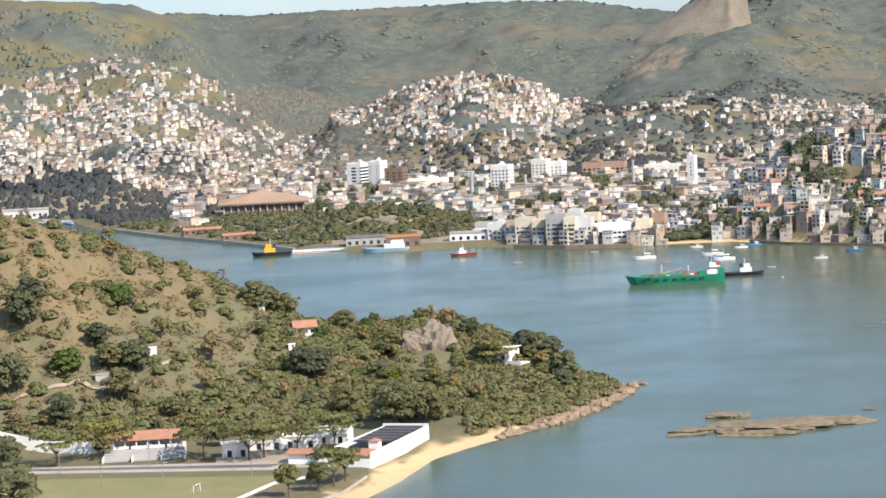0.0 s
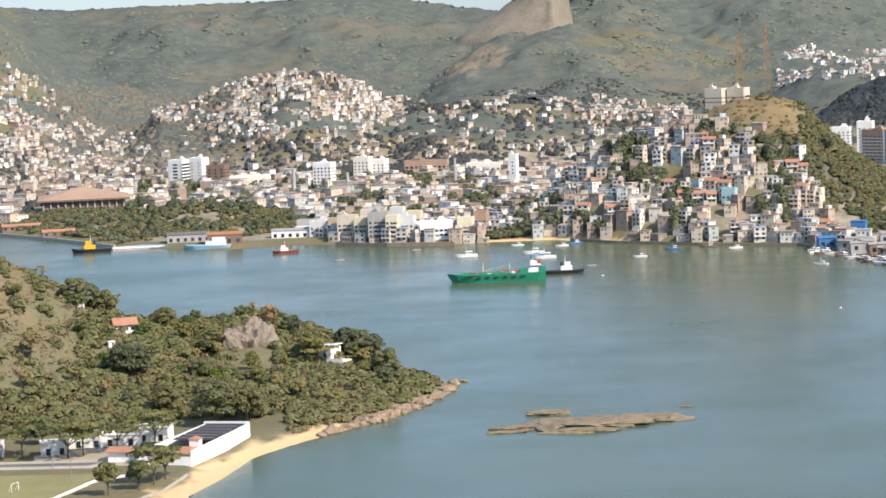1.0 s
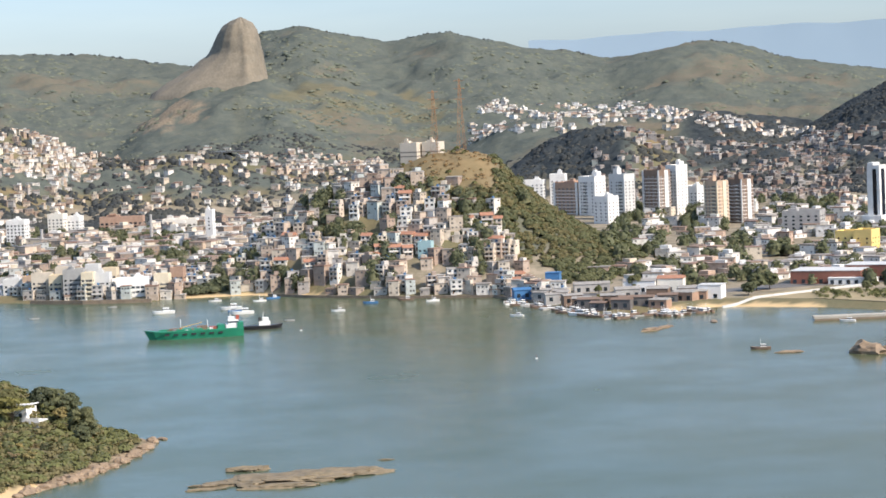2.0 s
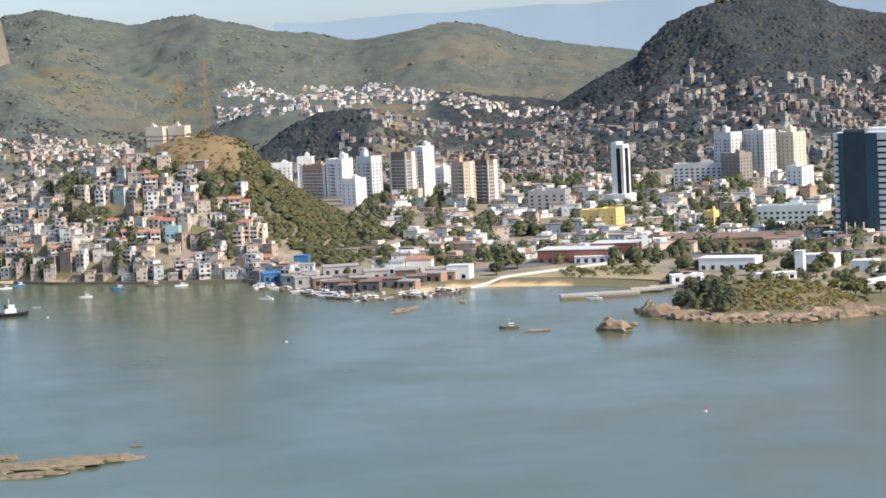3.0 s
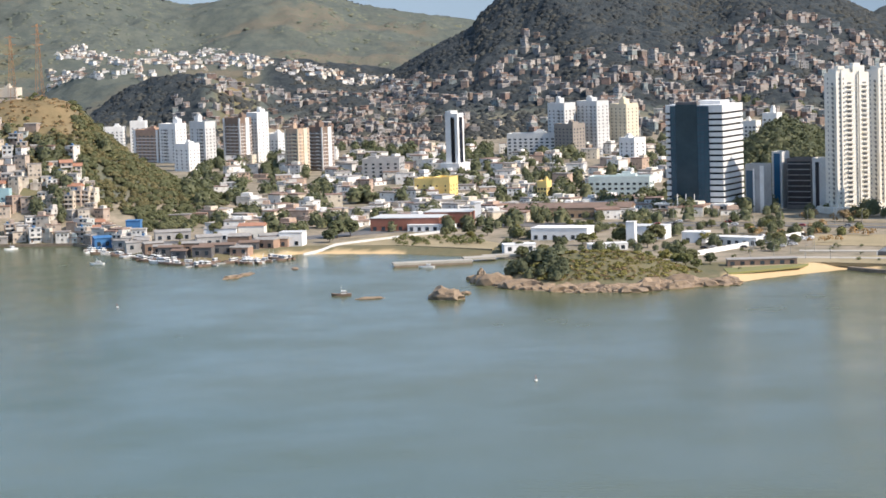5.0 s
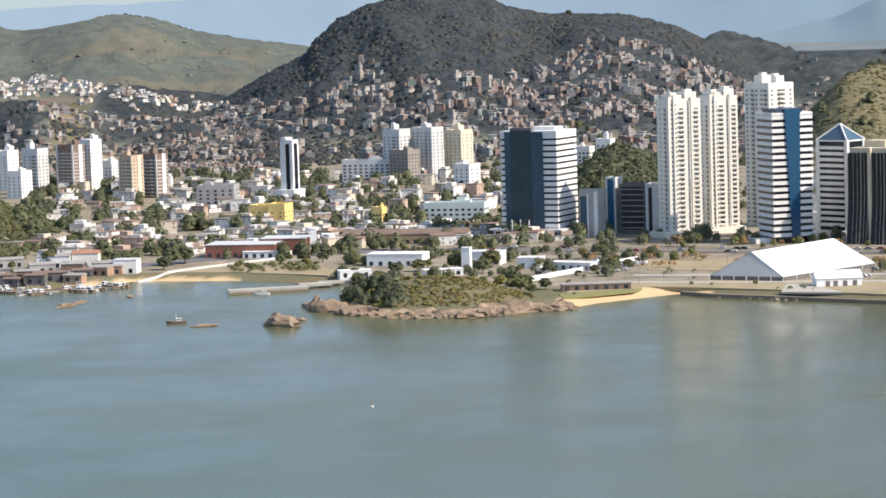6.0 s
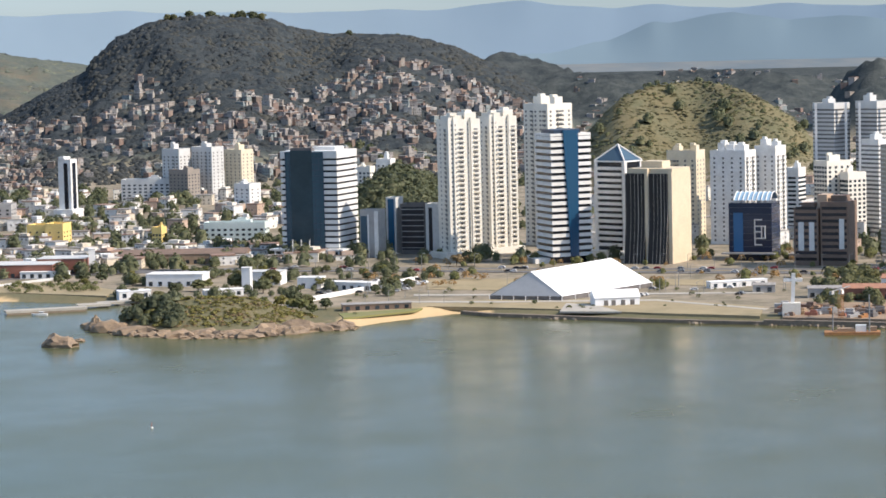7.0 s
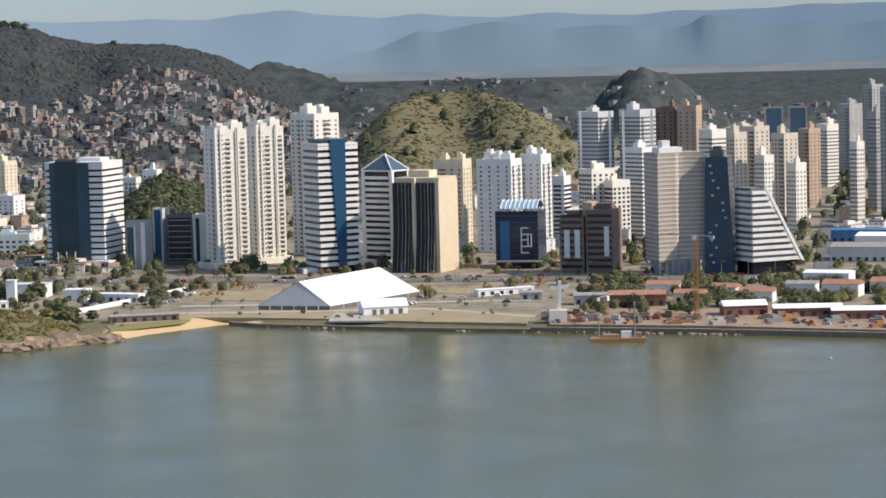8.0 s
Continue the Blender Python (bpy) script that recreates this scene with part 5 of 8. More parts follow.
def left_slope(a, r, z, el, x, y):
    top = np.interp(a, [-11, -9.5, -7.2, -5.6, -4.7, -4.1, -3.4, -2.6], [-0.75, -0.7, -0.15, -0.55, -0.9, -1.7, -2.1, -2.3])
    thick = np.where(el < top - 0.75, 0.85, 0.24)
    return (el < top) * thick * step(wob(x, y, 130, 4.0), -0.75, -0.15) * (z > 9)


def middle_slope(a, r, z, el, x, y):
    top = np.interp(a, [-2.4, -1.9, -1.2, 0, 1.2, 2.2, 2.9, 3.6, 4.6, 5.4, 6.4, 7.9, 8.9, 9.6], [-1.6, -1.35, -1.05, -0.85, -0.8, -0.95, -1.2, -1.7, -1.45, -1.4, -1.7, -1.75, -1.8, -2.1])
    foot = np.interp(a, [-2.4, -1.6, -0.6, 1, 2, 4, 9], [-1.9, -2.05, -2.3, -2.55, -2.4, -2.3, -2.3])
    thick = np.where((a > 3.3) & (a < 7.4), 0.16, 0.75)
    return (el < top) * np.where(el > foot, thick, 0.14) * step(wob(x, y, 120, 8.0), -0.7, -0.1) * (z > 8)


def forest_slope(a, r, z, el, x, y):
    top = np.interp(a, [18.3, 20, 21.3, 22.1, 22.3, 22.7, 22.9, 24.5, 26, 26.8, 27.4, 28.6, 29.5, 30.5, 31.5], [28, 50, 76, 84, 116, 118, 82, 80, 80, 92, 114, 112, 90, 66, 46])
    thick = np.interp(a, [18, 20, 23.2, 23.8, 25, 31], [0.28, 0.22, 0.26, 0.75, 0.85, 0.8])
    thick = np.where((a < 23.4) & (z > 48), 0.55, thick) * np.where(z < 26, 0.4, 1.0)
    return (z < top) * 0.85 * thick * step(wob(x, y, 120, 6.0), -0.5, 0.25) * (z > 6)


def valley_band(a, r, z, el, x, y):
    top = np.interp(a, [11.6, 12.4, 13.6, 14.6, 15.3, 16.5, 18.5, 19.5], [-1.0, -0.78, -1.0, -0.9, -0.92, -1.25, -1.58, -1.75])
    return (el < top) * (el > top - np.interp(a, [11.6, 14, 19], [0.75, 0.6, 0.34])) * 0.55 * step(wob(x, y, 130, 9.0), -0.6, 0.1)


def knoll_flank(a, r, z, el, x, y):
    return (el < -1.45) * (a > 14.3 + (z > 52) * 0.6) * 0.5 * step(wob(x, y, 130, 3.0), -0.6, 0.2)


house_crowd("shore_hill_houses", "crowded painted houses on the shore hill", [(x, y) for x, y, *_ in rest_houses], TERRACES, random.Random(5), size=(6, 9.5), tall=(1, 3), tiles=0.25)
house_crowd("left_hillside_houses", "dense small houses climbing a dry hillside", settle(9000, (-11, -2.5), (2330, 3300), 51, left_slope), FAVELA, random.Random(6), (5, 8.5), (1, 2))
house_crowd("middle_hillside_houses", "dense small houses on a green hillside", settle(8500, (-2.4, 9.6), (2440, 3300), 52, middle_slope), FAVELA, random.Random(7), (5, 8.5), (1, 2))
house_crowd("flat_town_houses", "low town houses and sheds behind the harbour", region(1150, (-6, 8.2), (1790, 2450), LAND, 110, -0.25, 30, 2.0, keep=lambda a, r: not (-5.4 < a < -2.6 and r < 2240) and (a > 0.9 or r > 1990) and not (1.4 < a < 4.6 and 2380 < r < 2470)), FAVELA, random.Random(8), (7, 15), (1, 3))
house_crowd("forest_hill_houses", "small weathered houses scattered up a wooded hillside, cloud shade painted in", settle(7500, (18.3, 31.5), (2430, 3120), 53, forest_slope), SHADED_WALLS, random.Random(9), (5.5, 9.5), (2, 3))
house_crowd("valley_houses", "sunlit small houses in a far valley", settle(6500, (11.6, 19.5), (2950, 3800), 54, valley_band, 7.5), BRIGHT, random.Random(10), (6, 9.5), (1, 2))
house_crowd("little_wood_houses", "small dim houses round a wooded knoll, cloud shade painted in", settle(3600, (14.2, 20), (2420, 3050), 55, knoll_flank, 7.5), SHADED_WALLS, random.Random(12), (5, 9), (1, 2))
house_crowd("town_houses", "low pale town houses with tile roofs among trees", region(520, (15.2, 27.5), (1700, 2330), LAND, 120, -0.35, 14, 7.0, keep=lambda a, r: r > 1640 + 40 * abs(a - 19)), BRIGHT, random.Random(13), (7, 15), (1, 3), 0.4)
house_crowd("east_town_houses", "low houses and halls between apartment towers", region(360, (32, 46), (1640, 2700), LAND, 130, -0.1, 14, 5.0, keep=lambda a, r: not 42.45 < a < 43.2), BRIGHT, random.Random(14), (9, 20), (1, 4), 0.3)
house_crowd("plain_houses", "scattered houses on the far plain", region(1000, (32, 46), (2900, 3800), LAND, 220, 0.0, 90, 5.5), SHADED_WALLS, random.Random(15), (6, 10), (1, 2), 0.3)
house_crowd("front_town_houses", "low white and brown houses behind the shore road", region(260, (14.2, 27.2), (1610, 1730), LAND, 60, -0.3, 14, 2.5), BRIGHT, random.Random(16), (8, 17), (1, 2), 0.5)
house_crowd("avenue_houses", "low buildings between the avenue and the towers", region(60, (36.8, 46), (1545, 1660), LAND, 60, 0.0, 14, 3.5, keep=lambda a, r: not 42.45 < a < 43.2), BRIGHT, random.Random(18), (9, 18), (1, 2), 0.3)

# ---- greenery ----
def clump_mesh(name, blobs, material, rng):
    """Far tree tops: small uneven rounded clumps, smooth shaded."""
    b = np.array(blobs, float)
    n, k = len(b), 6
    ang = 2 * np.pi * np.arange(k) / k
    vs = np.zeros((n, 2 * k + 1, 3))
    for ring, (rad, up) in enumerate(((1.0, -0.45), (0.78, 0.5))):
        r = rad * rng.uniform(0.72, 1.22, (n, k))
        vs[:, ring * k:(ring + 1) * k, 0] = b[:, :1] + np.cos(ang + 0.5 * ring) * r * b[:, 3:4]
        vs[:, ring * k:(ring + 1) * k, 1] = b[:, 1:2] + np.sin(ang + 0.5 * ring) * r * b[:, 4:5]
        vs[:, ring * k:(ring + 1) * k, 2] = b[:, 2:3] + (up + rng.uniform(-0.18, 0.18, (n, k))) * b[:, 5:6]
    vs[:, 2 * k] = b[:, :3] + np.stack([rng.uniform(-0.25, 0.25, n) * b[:, 3], rng.uniform(-0.25, 0.25, n) * b[:, 4], rng.uniform(0.85, 1.15, n) * b[:, 5]], -1)
    i = np.arange(k)
    low = np.stack([i, (i + 1) % k, k + (i + 1) % k, k + i], -1)
    top = np.stack([k + i, k + (i + 1) % k, np.full(k, 2 * k)], -1)
    base = (2 * k + 1) * np.arange(n)[:, None, None]
    me = bpy.data.meshes.new(name)
    me.from_pydata(vs.reshape(-1, 3).tolist(), [], (low + base).reshape(-1, 4).tolist() + (top + base).reshape(-1, 3).tolist())
    me.polygons.foreach_set("use_smooth", [True] * len(me.polygons))
    me.materials.append(material)
    me.update()
    return me


def clumpy(name, dark, light):
    """Far foliage: tone from tree to tree, mottled within a crown, rough relief."""
    m, nt, bs = nodes_of(name)
    isl = nt.nodes.new("ShaderNodeNewGeometry").outputs["Random Per Island"]
    fine, big = link_noise(nt, 0.45, 4.0, 0.7), link_noise(nt, 0.012, 4.0)
    col = mix_rgb(nt, isl, dark, light)
    col = mix_rgb(nt, 1.0, col, ramp(nt, fine.outputs["Fac"], [(0.3, 0.84), (0.7, 1.14)]), "MULTIPLY")
    col = mix_rgb(nt, 1.0, col, ramp(nt, big.outputs["Fac"], [(0.35, (0.86, 0.9, 0.95)), (0.65, (1.16, 1.08, 0.95))]), "MULTIPLY")
    nt.links.new(col, bs.inputs["Base Color"])
    bs.inputs["Roughness"].default_value, bs.inputs["Specular IOR Level"].default_value = 0.9, 0.1
    bump(nt, bs, fine.outputs["Fac"], 0.5, 0.8)
    return m


LEAF_DARK = leafy("dark_leaves", (0.092, 0.104, 0.062), (0.150, 0.158, 0.094))
LEAF_MID = leafy("mid_leaves", (0.118, 0.128, 0.056), (0.190, 0.190, 0.086))
LEAF_OLIVE = leafy("olive_leaves", (0.190, 0.168, 0.082), (0.285, 0.240, 0.124))
LEAF_DRY = leafy("dry_leaves", (0.195, 0.142, 0.088), (0.290, 0.215, 0.135))
LEAF_LIGHT = leafy("light_leaves", (0.06, 0.10, 0.024), (0.13, 0.17, 0.05))
CORE_DARK = clumpy("dark_tree_mass", (0.094, 0.104, 0.064), (0.140, 0.146, 0.090))
CORE_MID = clumpy("green_tree_mass", (0.106, 0.114, 0.062), (0.155, 0.156, 0.086))
LEAF_HILL = leafy("hill_wood_mix_leaves", (0.088, 0.098, 0.052), (0.146, 0.146, 0.080))
LEAF_BRUSH = leafy("brush_leaves", (0.112, 0.108, 0.060), (0.178, 0.160, 0.094))
BARK = plain("bark", (0.12, 0.09, 0.065), (0.08, 0.06, 0.045), 1.0, rough=0.9)


def leaf_mesh(name, blobs, per, size, material, rng, flat=0.4):
    """Leaf clumps: many small quads spread through and over rounded masses (x, y, z, rx, ry, rz)."""
    b = np.repeat(np.array(blobs, float), per, 0)
    n = len(b)
    u = rng.normal(size=(n, 3))
    u /= np.linalg.norm(u, axis=1, keepdims=True)
    u[:, 2] = np.where(u[:, 2] < -0.15, -u[:, 2], u[:, 2])          # leaves lie on the lit outer side of each mass
    rad = rng.uniform(0.74, 1.05, (n, 1)) ** 0.6
    c = b[:, :3] + u * rad * b[:, 3:6]
    nrm = u + rng.normal(scale=flat, size=(n, 3)) + np.array([0, 0, 0.3])
    nrm /= np.linalg.norm(nrm, axis=1, keepdims=True)
    t1 = np.cross(nrm, rng.normal(size=(n, 3)))
    t1 /= np.linalg.norm(t1, axis=1, keepdims=True)
    t2 = np.cross(nrm, t1)
    s = (size * rng.uniform(0.6, 1.3, (n, 1))) if np.isscalar(size) else (np.repeat(np.array(size), per)[:, None] * rng.uniform(0.6, 1.3, (n, 1)))
    k = rng.uniform(0.55, 0.95, (n, 1))
    vs = np.stack([c - t1 * s - t2 * s * k * 0.5, c + t1 * s * 0.4 - t2 * s * k, c + t1 * s + t2 * s * k * 0.4, c - t1 * s * 0.3 + t2 * s * k], 1).reshape(-1, 3)
    me = bpy.data.meshes.new(name)
    me.from_pydata(vs.tolist(), [], np.arange(4 * n).reshape(-1, 4).tolist())
    me.materials.append(material)
    me.update()
    return me


def tree(m, kind, height, spread, leaf, label, seed, name="tree", group="trees", per=46, size=0.62):
    rng, rnd = np.random.default_rng(seed), random.Random(seed)
    t = thing(name, m, label, "tree", group)
    g, blobs = Geo(), []
    fork = height * (0.34 if kind != "bush" else 0.08)
    lean = rnd.uniform(-0.06, 0.06) * height
    g.bar((0, 0, -0.8), (lean * 0.5, 0, fork), height * 0.032, 7, height * 0.024)
    n = {"round": 9, "umbrella": 11, "dense": 15, "bush": 6, "bare": 8, "palm": 9}[kind]
    for i in range(n):
        a = 2.4 * i + rnd.uniform(-0.4, 0.4)
        if kind == "umbrella":
            lvl = i % 3
            r, z = spread * rnd.uniform(0.35, 1.0) * (1 - 0.18 * lvl), height * (0.62 + 0.16 * lvl)
            rx, rz = spread * rnd.uniform(0.42, 0.6), height * 0.075
        elif kind == "dense":
            f = (i + 0.5) / n
            r, z = spread * 0.78 * math.sqrt(1 - (2 * abs(f - 0.4)) ** 2 * 0.6) * rnd.uniform(0.5, 1.0), height * (0.28 + 0.62 * f)
            rx, rz = spread * rnd.uniform(0.36, 0.5), height * rnd.uniform(0.12, 0.17)
        elif kind == "bush":
            r, z = spread * rnd.uniform(0.2, 0.75), height * rnd.uniform(0.35, 0.75)
            rx, rz = spread * rnd.uniform(0.34, 0.55), height * rnd.uniform(0.2, 0.3)
        elif kind == "bare":
            r, z = spread * rnd.uniform(0.3, 0.9), height * rnd.uniform(0.55, 1.0)
            rx, rz = spread * rnd.uniform(0.2, 0.32), height * rnd.uniform(0.07, 0.12)
        else:
            f = (i + 0.5) / n
            r, z = spread * 0.72 * math.sqrt(max(0.05, 1 - (1.7 * (f - 0.45)) ** 2)) * rnd.uniform(0.45, 1.0), height * (0.42 + 0.5 * f)
            rx, rz = spread * rnd.uniform(0.34, 0.5), height * rnd.uniform(0.11, 0.17)
        x, y = lean + r * math.cos(a), r * math.sin(a)
        g.bar((lean * 0.5, 0, fork), (x * 0.8, y * 0.8, z - rz * 0.4), height * 0.013, 4, height * 0.005)
        blobs.append((x, y, z, rx, rx * rnd.uniform(0.8, 1.1), rz))
    part("trunk", g, BARK, t)
    part("crown", leaf_mesh("crown", blobs, per if kind != "bare" else 22, size, leaf, rng), None, t)
    return t


tree_protos = {}


def plant(kind, az, d, s=1.0, group="trees", seed=None, z=None):
    """One more tree of a kind at az, d, scaled."""
    spec = {
        "umbrella": ("umbrella", 9.5, 6.2, LEAF_MID, "spreading seaside tree in tiers with green leaves", 90, 0.42),
        "mango": ("dense", 14, 8.5, LEAF_DARK, "large dark green tree with a dense crown", 150, 0.55),
        "round": ("round", 8, 3.8, LEAF_MID, "green round-crowned tree on the slope", 100, 0.4),
        "olive": ("round", 7, 3.6, LEAF_OLIVE, "olive-green tree with an open crown", 90, 0.38),
        "light": ("dense", 6, 3.6, LEAF_LIGHT, "bright green leafy tree", 80, 0.38),
        "dark": ("dense", 8, 4.4, LEAF_DARK, "dark green broad tree", 100, 0.42),
        "bare": ("bare", 9, 4.2, LEAF_DRY, "nearly leafless brownish tree on the ridge", 22, 0.5),
        "city": ("dense", 8, 4.6, LEAF_DARK, "dark green street tree in town", 70, 0.7),
        "cityb": ("round", 7, 4.0, LEAF_MID, "green street tree in town", 64, 0.66),
        "rust": ("round", 7, 4.5, LEAF_DRY, "rust-brown leafed tree by the road", 50, 0.66),
    }[kind]
    k = (kind, (seed if seed is not None else int(az * 37 + d)) % 3)
    p = polar(az, d)
    zz = ground_at(p.x, p.y) if z is None else z
    m = pose(p.x, p.y, zz, 0, 0, (az * 977 + d * 13) % 360)
    if k not in tree_protos:
        tree_protos[k] = tree(m, spec[0], spec[1], spec[2], spec[3], spec[4], k[1] * 31 + len(tree_protos), group=group, per=spec[5], size=spec[6])
        ob = tree_protos[k]
    else:
        ob = tagged(copy_thing(tree_protos[k], m), group=group)
    ob.scale = (s, s, s * (0.9 + 0.2 * ((az * 7.3) % 1)))
    return ob


# trees that stand out on the point and beside the sports ground
for kind, az, d, s in (("umbrella", -8.95, 884, 1.28), ("umbrella", -4.64, 868, 1.49), ("umbrella", -2.7, 884, 1.35), ("umbrella", -5.66, 876, 1.42), ("umbrella", -7.9, 893, 1.49), ("round", -3.79, 793, 1.35), ("umbrella", -2.75, 809, 1.22),
                       ("umbrella", -2.49, 818, 1.08), ("round", -3.1, 800, 1.22), ("mango", -1.27, 925, 1.15), ("mango", -0.6, 932, 1.0), ("mango", -2.35, 948, 0.75), ("light", -7.38, 1026, 1.62), ("dark", -7.63, 974, 1.35),
                       ("dark", -7.2, 975, 1.35), ("dark", -7.0, 972, 1.22), ("mango", -8.77, 936, 0.75), ("dark", -9.92, 956, 1.89), ("light", -8.58, 970, 1.76), ("dark", -7.42, 952, 1.49), ("olive", -5.35, 996, 1.4), ("dark", -9.5, 1000, 1.76)):
    plant(kind, az, d, s, "trees by the sports ground")
for kind, az, d, s in (("dark", -7.86, 990, 1.22), ("olive", -6.46, 1002, 1.2), ("mango", -2.32, 1085, 0.72), ("bare", -0.09, 1056, 1.5), ("bare", 0.1, 1060, 1.2), ("dark", 0.5, 1062, 1.08), ("dark", 0.95, 1030, 1.35), ("umbrella", 1.05, 1020, 1.22), ("dark", 1.75, 1040, 1.49), ("dark", 2.0, 1042, 1.49),
                       ("dark", 2.3, 1040, 1.35), ("bare", 2.15, 1040, 0.9), ("mango", 2.72, 1010, 0.6), ("dark", 2.6, 1012, 1.35), ("dark", -9.3, 1010, 1.49), ("dark", -3.0, 1000, 1.62), ("dark", -3.3, 995, 1.49), ("mango", -10.2, 880, 0.9), ("dark", -4.3, 1075, 1.35), ("dark", -4.0, 1072, 1.35), ("dark", -3.7, 1070, 1.35), ("mango", -9.98, 797, 1.2), ("umbrella", -4.3, 872, 1.2), ("umbrella", -3.55, 876, 1.25), ("dark", -5.2, 905, 1.2)):
    plant(kind, az, d, s, "trees by the sports ground")

# scattered trees over the point, thick on its lower slopes
PT = random.Random(21)
made = 0
while made < 105:
    az, d = PT.uniform(-10.5, 3.6), PT.uniform(885, 1130)
    p = polar(az, d)
    inland = float(shore(np.array([p.x]), np.array([p.y]), NEAR)[0])
    z = ground_at(p.x, p.y)
    open_slope = az < -4.5 and d > 940 and PT.random() < 0.78
    bare_rock = -0.9 < az < 0.3 and 1000 < d < 1075 and PT.random() < 0.8
    if inland < 20 or z < 3.6 or open_slope or bare_rock or (az < -1 and d < 905):
        continue
    kind = PT.choice(("round", "round", "olive", "olive", "dark", "light", "bare")) if az > -5 else PT.choice(("olive", "dark", "round", "bare"))
    plant(kind, az, d, PT.uniform(0.5, 1.0), "trees on the point")
    made += 1


def scrub(name, label, n, az, d, leaf, seed, size, per, quad, zmin=3.4, cut=-2.0, clump=60.0, ztop=999.0, inside=6.0, flat=0.35, keep=None, tall=0.55, far=False, core=None):
    """Bushes or tree tops past counting, as one object."""
    rng = np.random.default_rng(seed)
    a, r = rng.uniform(az[0], az[1], n), np.sqrt(rng.uniform(d[0] ** 2, d[1] ** 2, n))
    x, y = r * np.sin(np.radians(a)), r * np.cos(np.radians(a))
    z = ground_z(x, y)
    s = np.maximum(shore(x, y, NEAR), shore(x, y, FAR))
    ok = (z > zmin) & (z < ztop) & (wob(x, y, clump, seed) > cut) & (s > inside)
    if keep is not None:
        ok &= keep(a, r, z)
    x, y, z = x[ok], y[ok], z[ok]
    k = rng.uniform(size[0], size[1], len(x))
    blobs = np.stack([x, y, z + k * tall * (0.1 if far else 0.6), k, k * rng.uniform(0.8, 1.2, len(x)), k * tall], -1)
    if far:
        return tagged(new(name, clump_mesh(name, blobs, leaf, rng)), label, "vegetation", kind="stuff")
    ob = new(name, leaf_mesh(name, blobs, per, quad * k / (0.5 * (size[0] + size[1])), leaf, rng, flat))
    if core:
        inner = blobs * np.array([1, 1, 1, 0.86, 0.86, 0.86])
        tagged(part("inner_foliage", clump_mesh("inner_foliage", inner, core, rng), None, ob), kind="stuff")
    return tagged(ob, label, "vegetation", kind="stuff")


def clear_of(chance, most=0.16):
    """Trees keep to where few houses stand."""
    def keep(a, r, z):
        x, y = r * np.sin(np.radians(a)), r * np.cos(np.radians(a))
        return chance(a, r, z, rise_of(r, z), x, y) < most + 0.12 * np.sin(a * 97 + r * 1.7)
    return keep


cliff_free = lambda a, r: (a < -0.8) | (a > 0.12) | (r < 1004) | (r > 1062)
open_slope = lambda a, r: (a < -4.3) & (r > 935 + 6 * (a + 10))
# dark bluish leaf tone with cloud shade painted in
LEAF_WOOD_SHADED = clumpy("forest_leaves_cloud_shade", (0.041, 0.046, 0.049), (0.064, 0.069, 0.067))
LEAF_BROWN = clumpy("brown_wood_leaves", (0.112, 0.104, 0.090), (0.150, 0.138, 0.114))
LEAF_KNOLL = clumpy("hill_scrub_leaves", (0.096, 0.096, 0.053), (0.126, 0.118, 0.066))
# pale grey-green to match the ground, distance haze painted in
LEAF_RIDGE_HAZED = clumpy("ridge_leaves_painted_haze", (0.112, 0.130, 0.104), (0.142, 0.154, 0.120))
scrub("olive_scrub", "olive and yellowish scrub on the point", 4300, (-11, 4.1), (890, 1140), LEAF_OLIVE, 3, (1.4, 3.2), 40, 0.54, flat=0.25, zmin=1.2, cut=-0.8, clump=42, keep=lambda a, r, z: ((z > 3.4) | (a > 0.4)) & cliff_free(a, r) & (~open_slope(a, r) | (np.sin(a * 11 + r * 0.09) > 0.72)))
scrub("green_scrub", "green bushes covering the point's lower slope", 3600, (-11, 4.1), (885, 1120), LEAF_MID, 4, (1.7, 4.0), 50, 0.6, flat=0.25, zmin=1.2, cut=-0.45, clump=38, keep=lambda a, r, z: ((z > 3.4) | (a > 0.4)) & cliff_free(a, r) & (~open_slope(a, r) | (np.sin(a * 9 + r * 0.05) > 0.8)), core=CORE_MID)
scrub("dry_scrub", "dry brown bushes on the grassy hill", 800, (-12, 3.9), (900, 1180), LEAF_DRY, 5, (0.8, 2.4), 44, 0.34, cut=0.0, flat=0.25, keep=lambda a, r, z: cliff_free(a, r))
scrub("grass_tufts", "tall olive grass tufts over the hill", 6500, (-12, 3.9), (900, 1160), LEAF_OLIVE, 39, (0.5, 1.1), 7, 0.36, cut=-0.5, clump=50, flat=0.3, tall=0.35, keep=lambda a, r, z: cliff_free(a, r))
scrub("brown_tufts", "dry brown grass tufts over the hill", 9000, (-12, 3.9), (900, 1180), LEAF_DRY, 40, (0.5, 1.1), 9, 0.34, cut=-0.6, clump=44, flat=0.3, tall=0.35, keep=lambda a, r, z: cliff_free(a, r))
scrub("canal_trees", "trees covering the banks and hill by the canal, cloud shade painted in", 6000, (-14, -4.4), (2110, 2560), LEAF_WOOD_SHADED, 9, (1.8, 4.6), 40, 1.1, zmin=2.3, cut=-1.6, flat=0.25, tall=1.0, keep=lambda a, r, z: (a < -5.15) | (r < 2085) | (r > 2200) & (r < 2330), far=True)
scrub("green_hill_scrub", "olive scrub covering a rounded hill", 6500, (31.6, 37.9), (2240, 2660), LEAF_KNOLL, 17, (1.1, 2.8), 18, 1.05, zmin=8, cut=-1.3, clump=70, flat=0.2, tall=0.2, far=True)
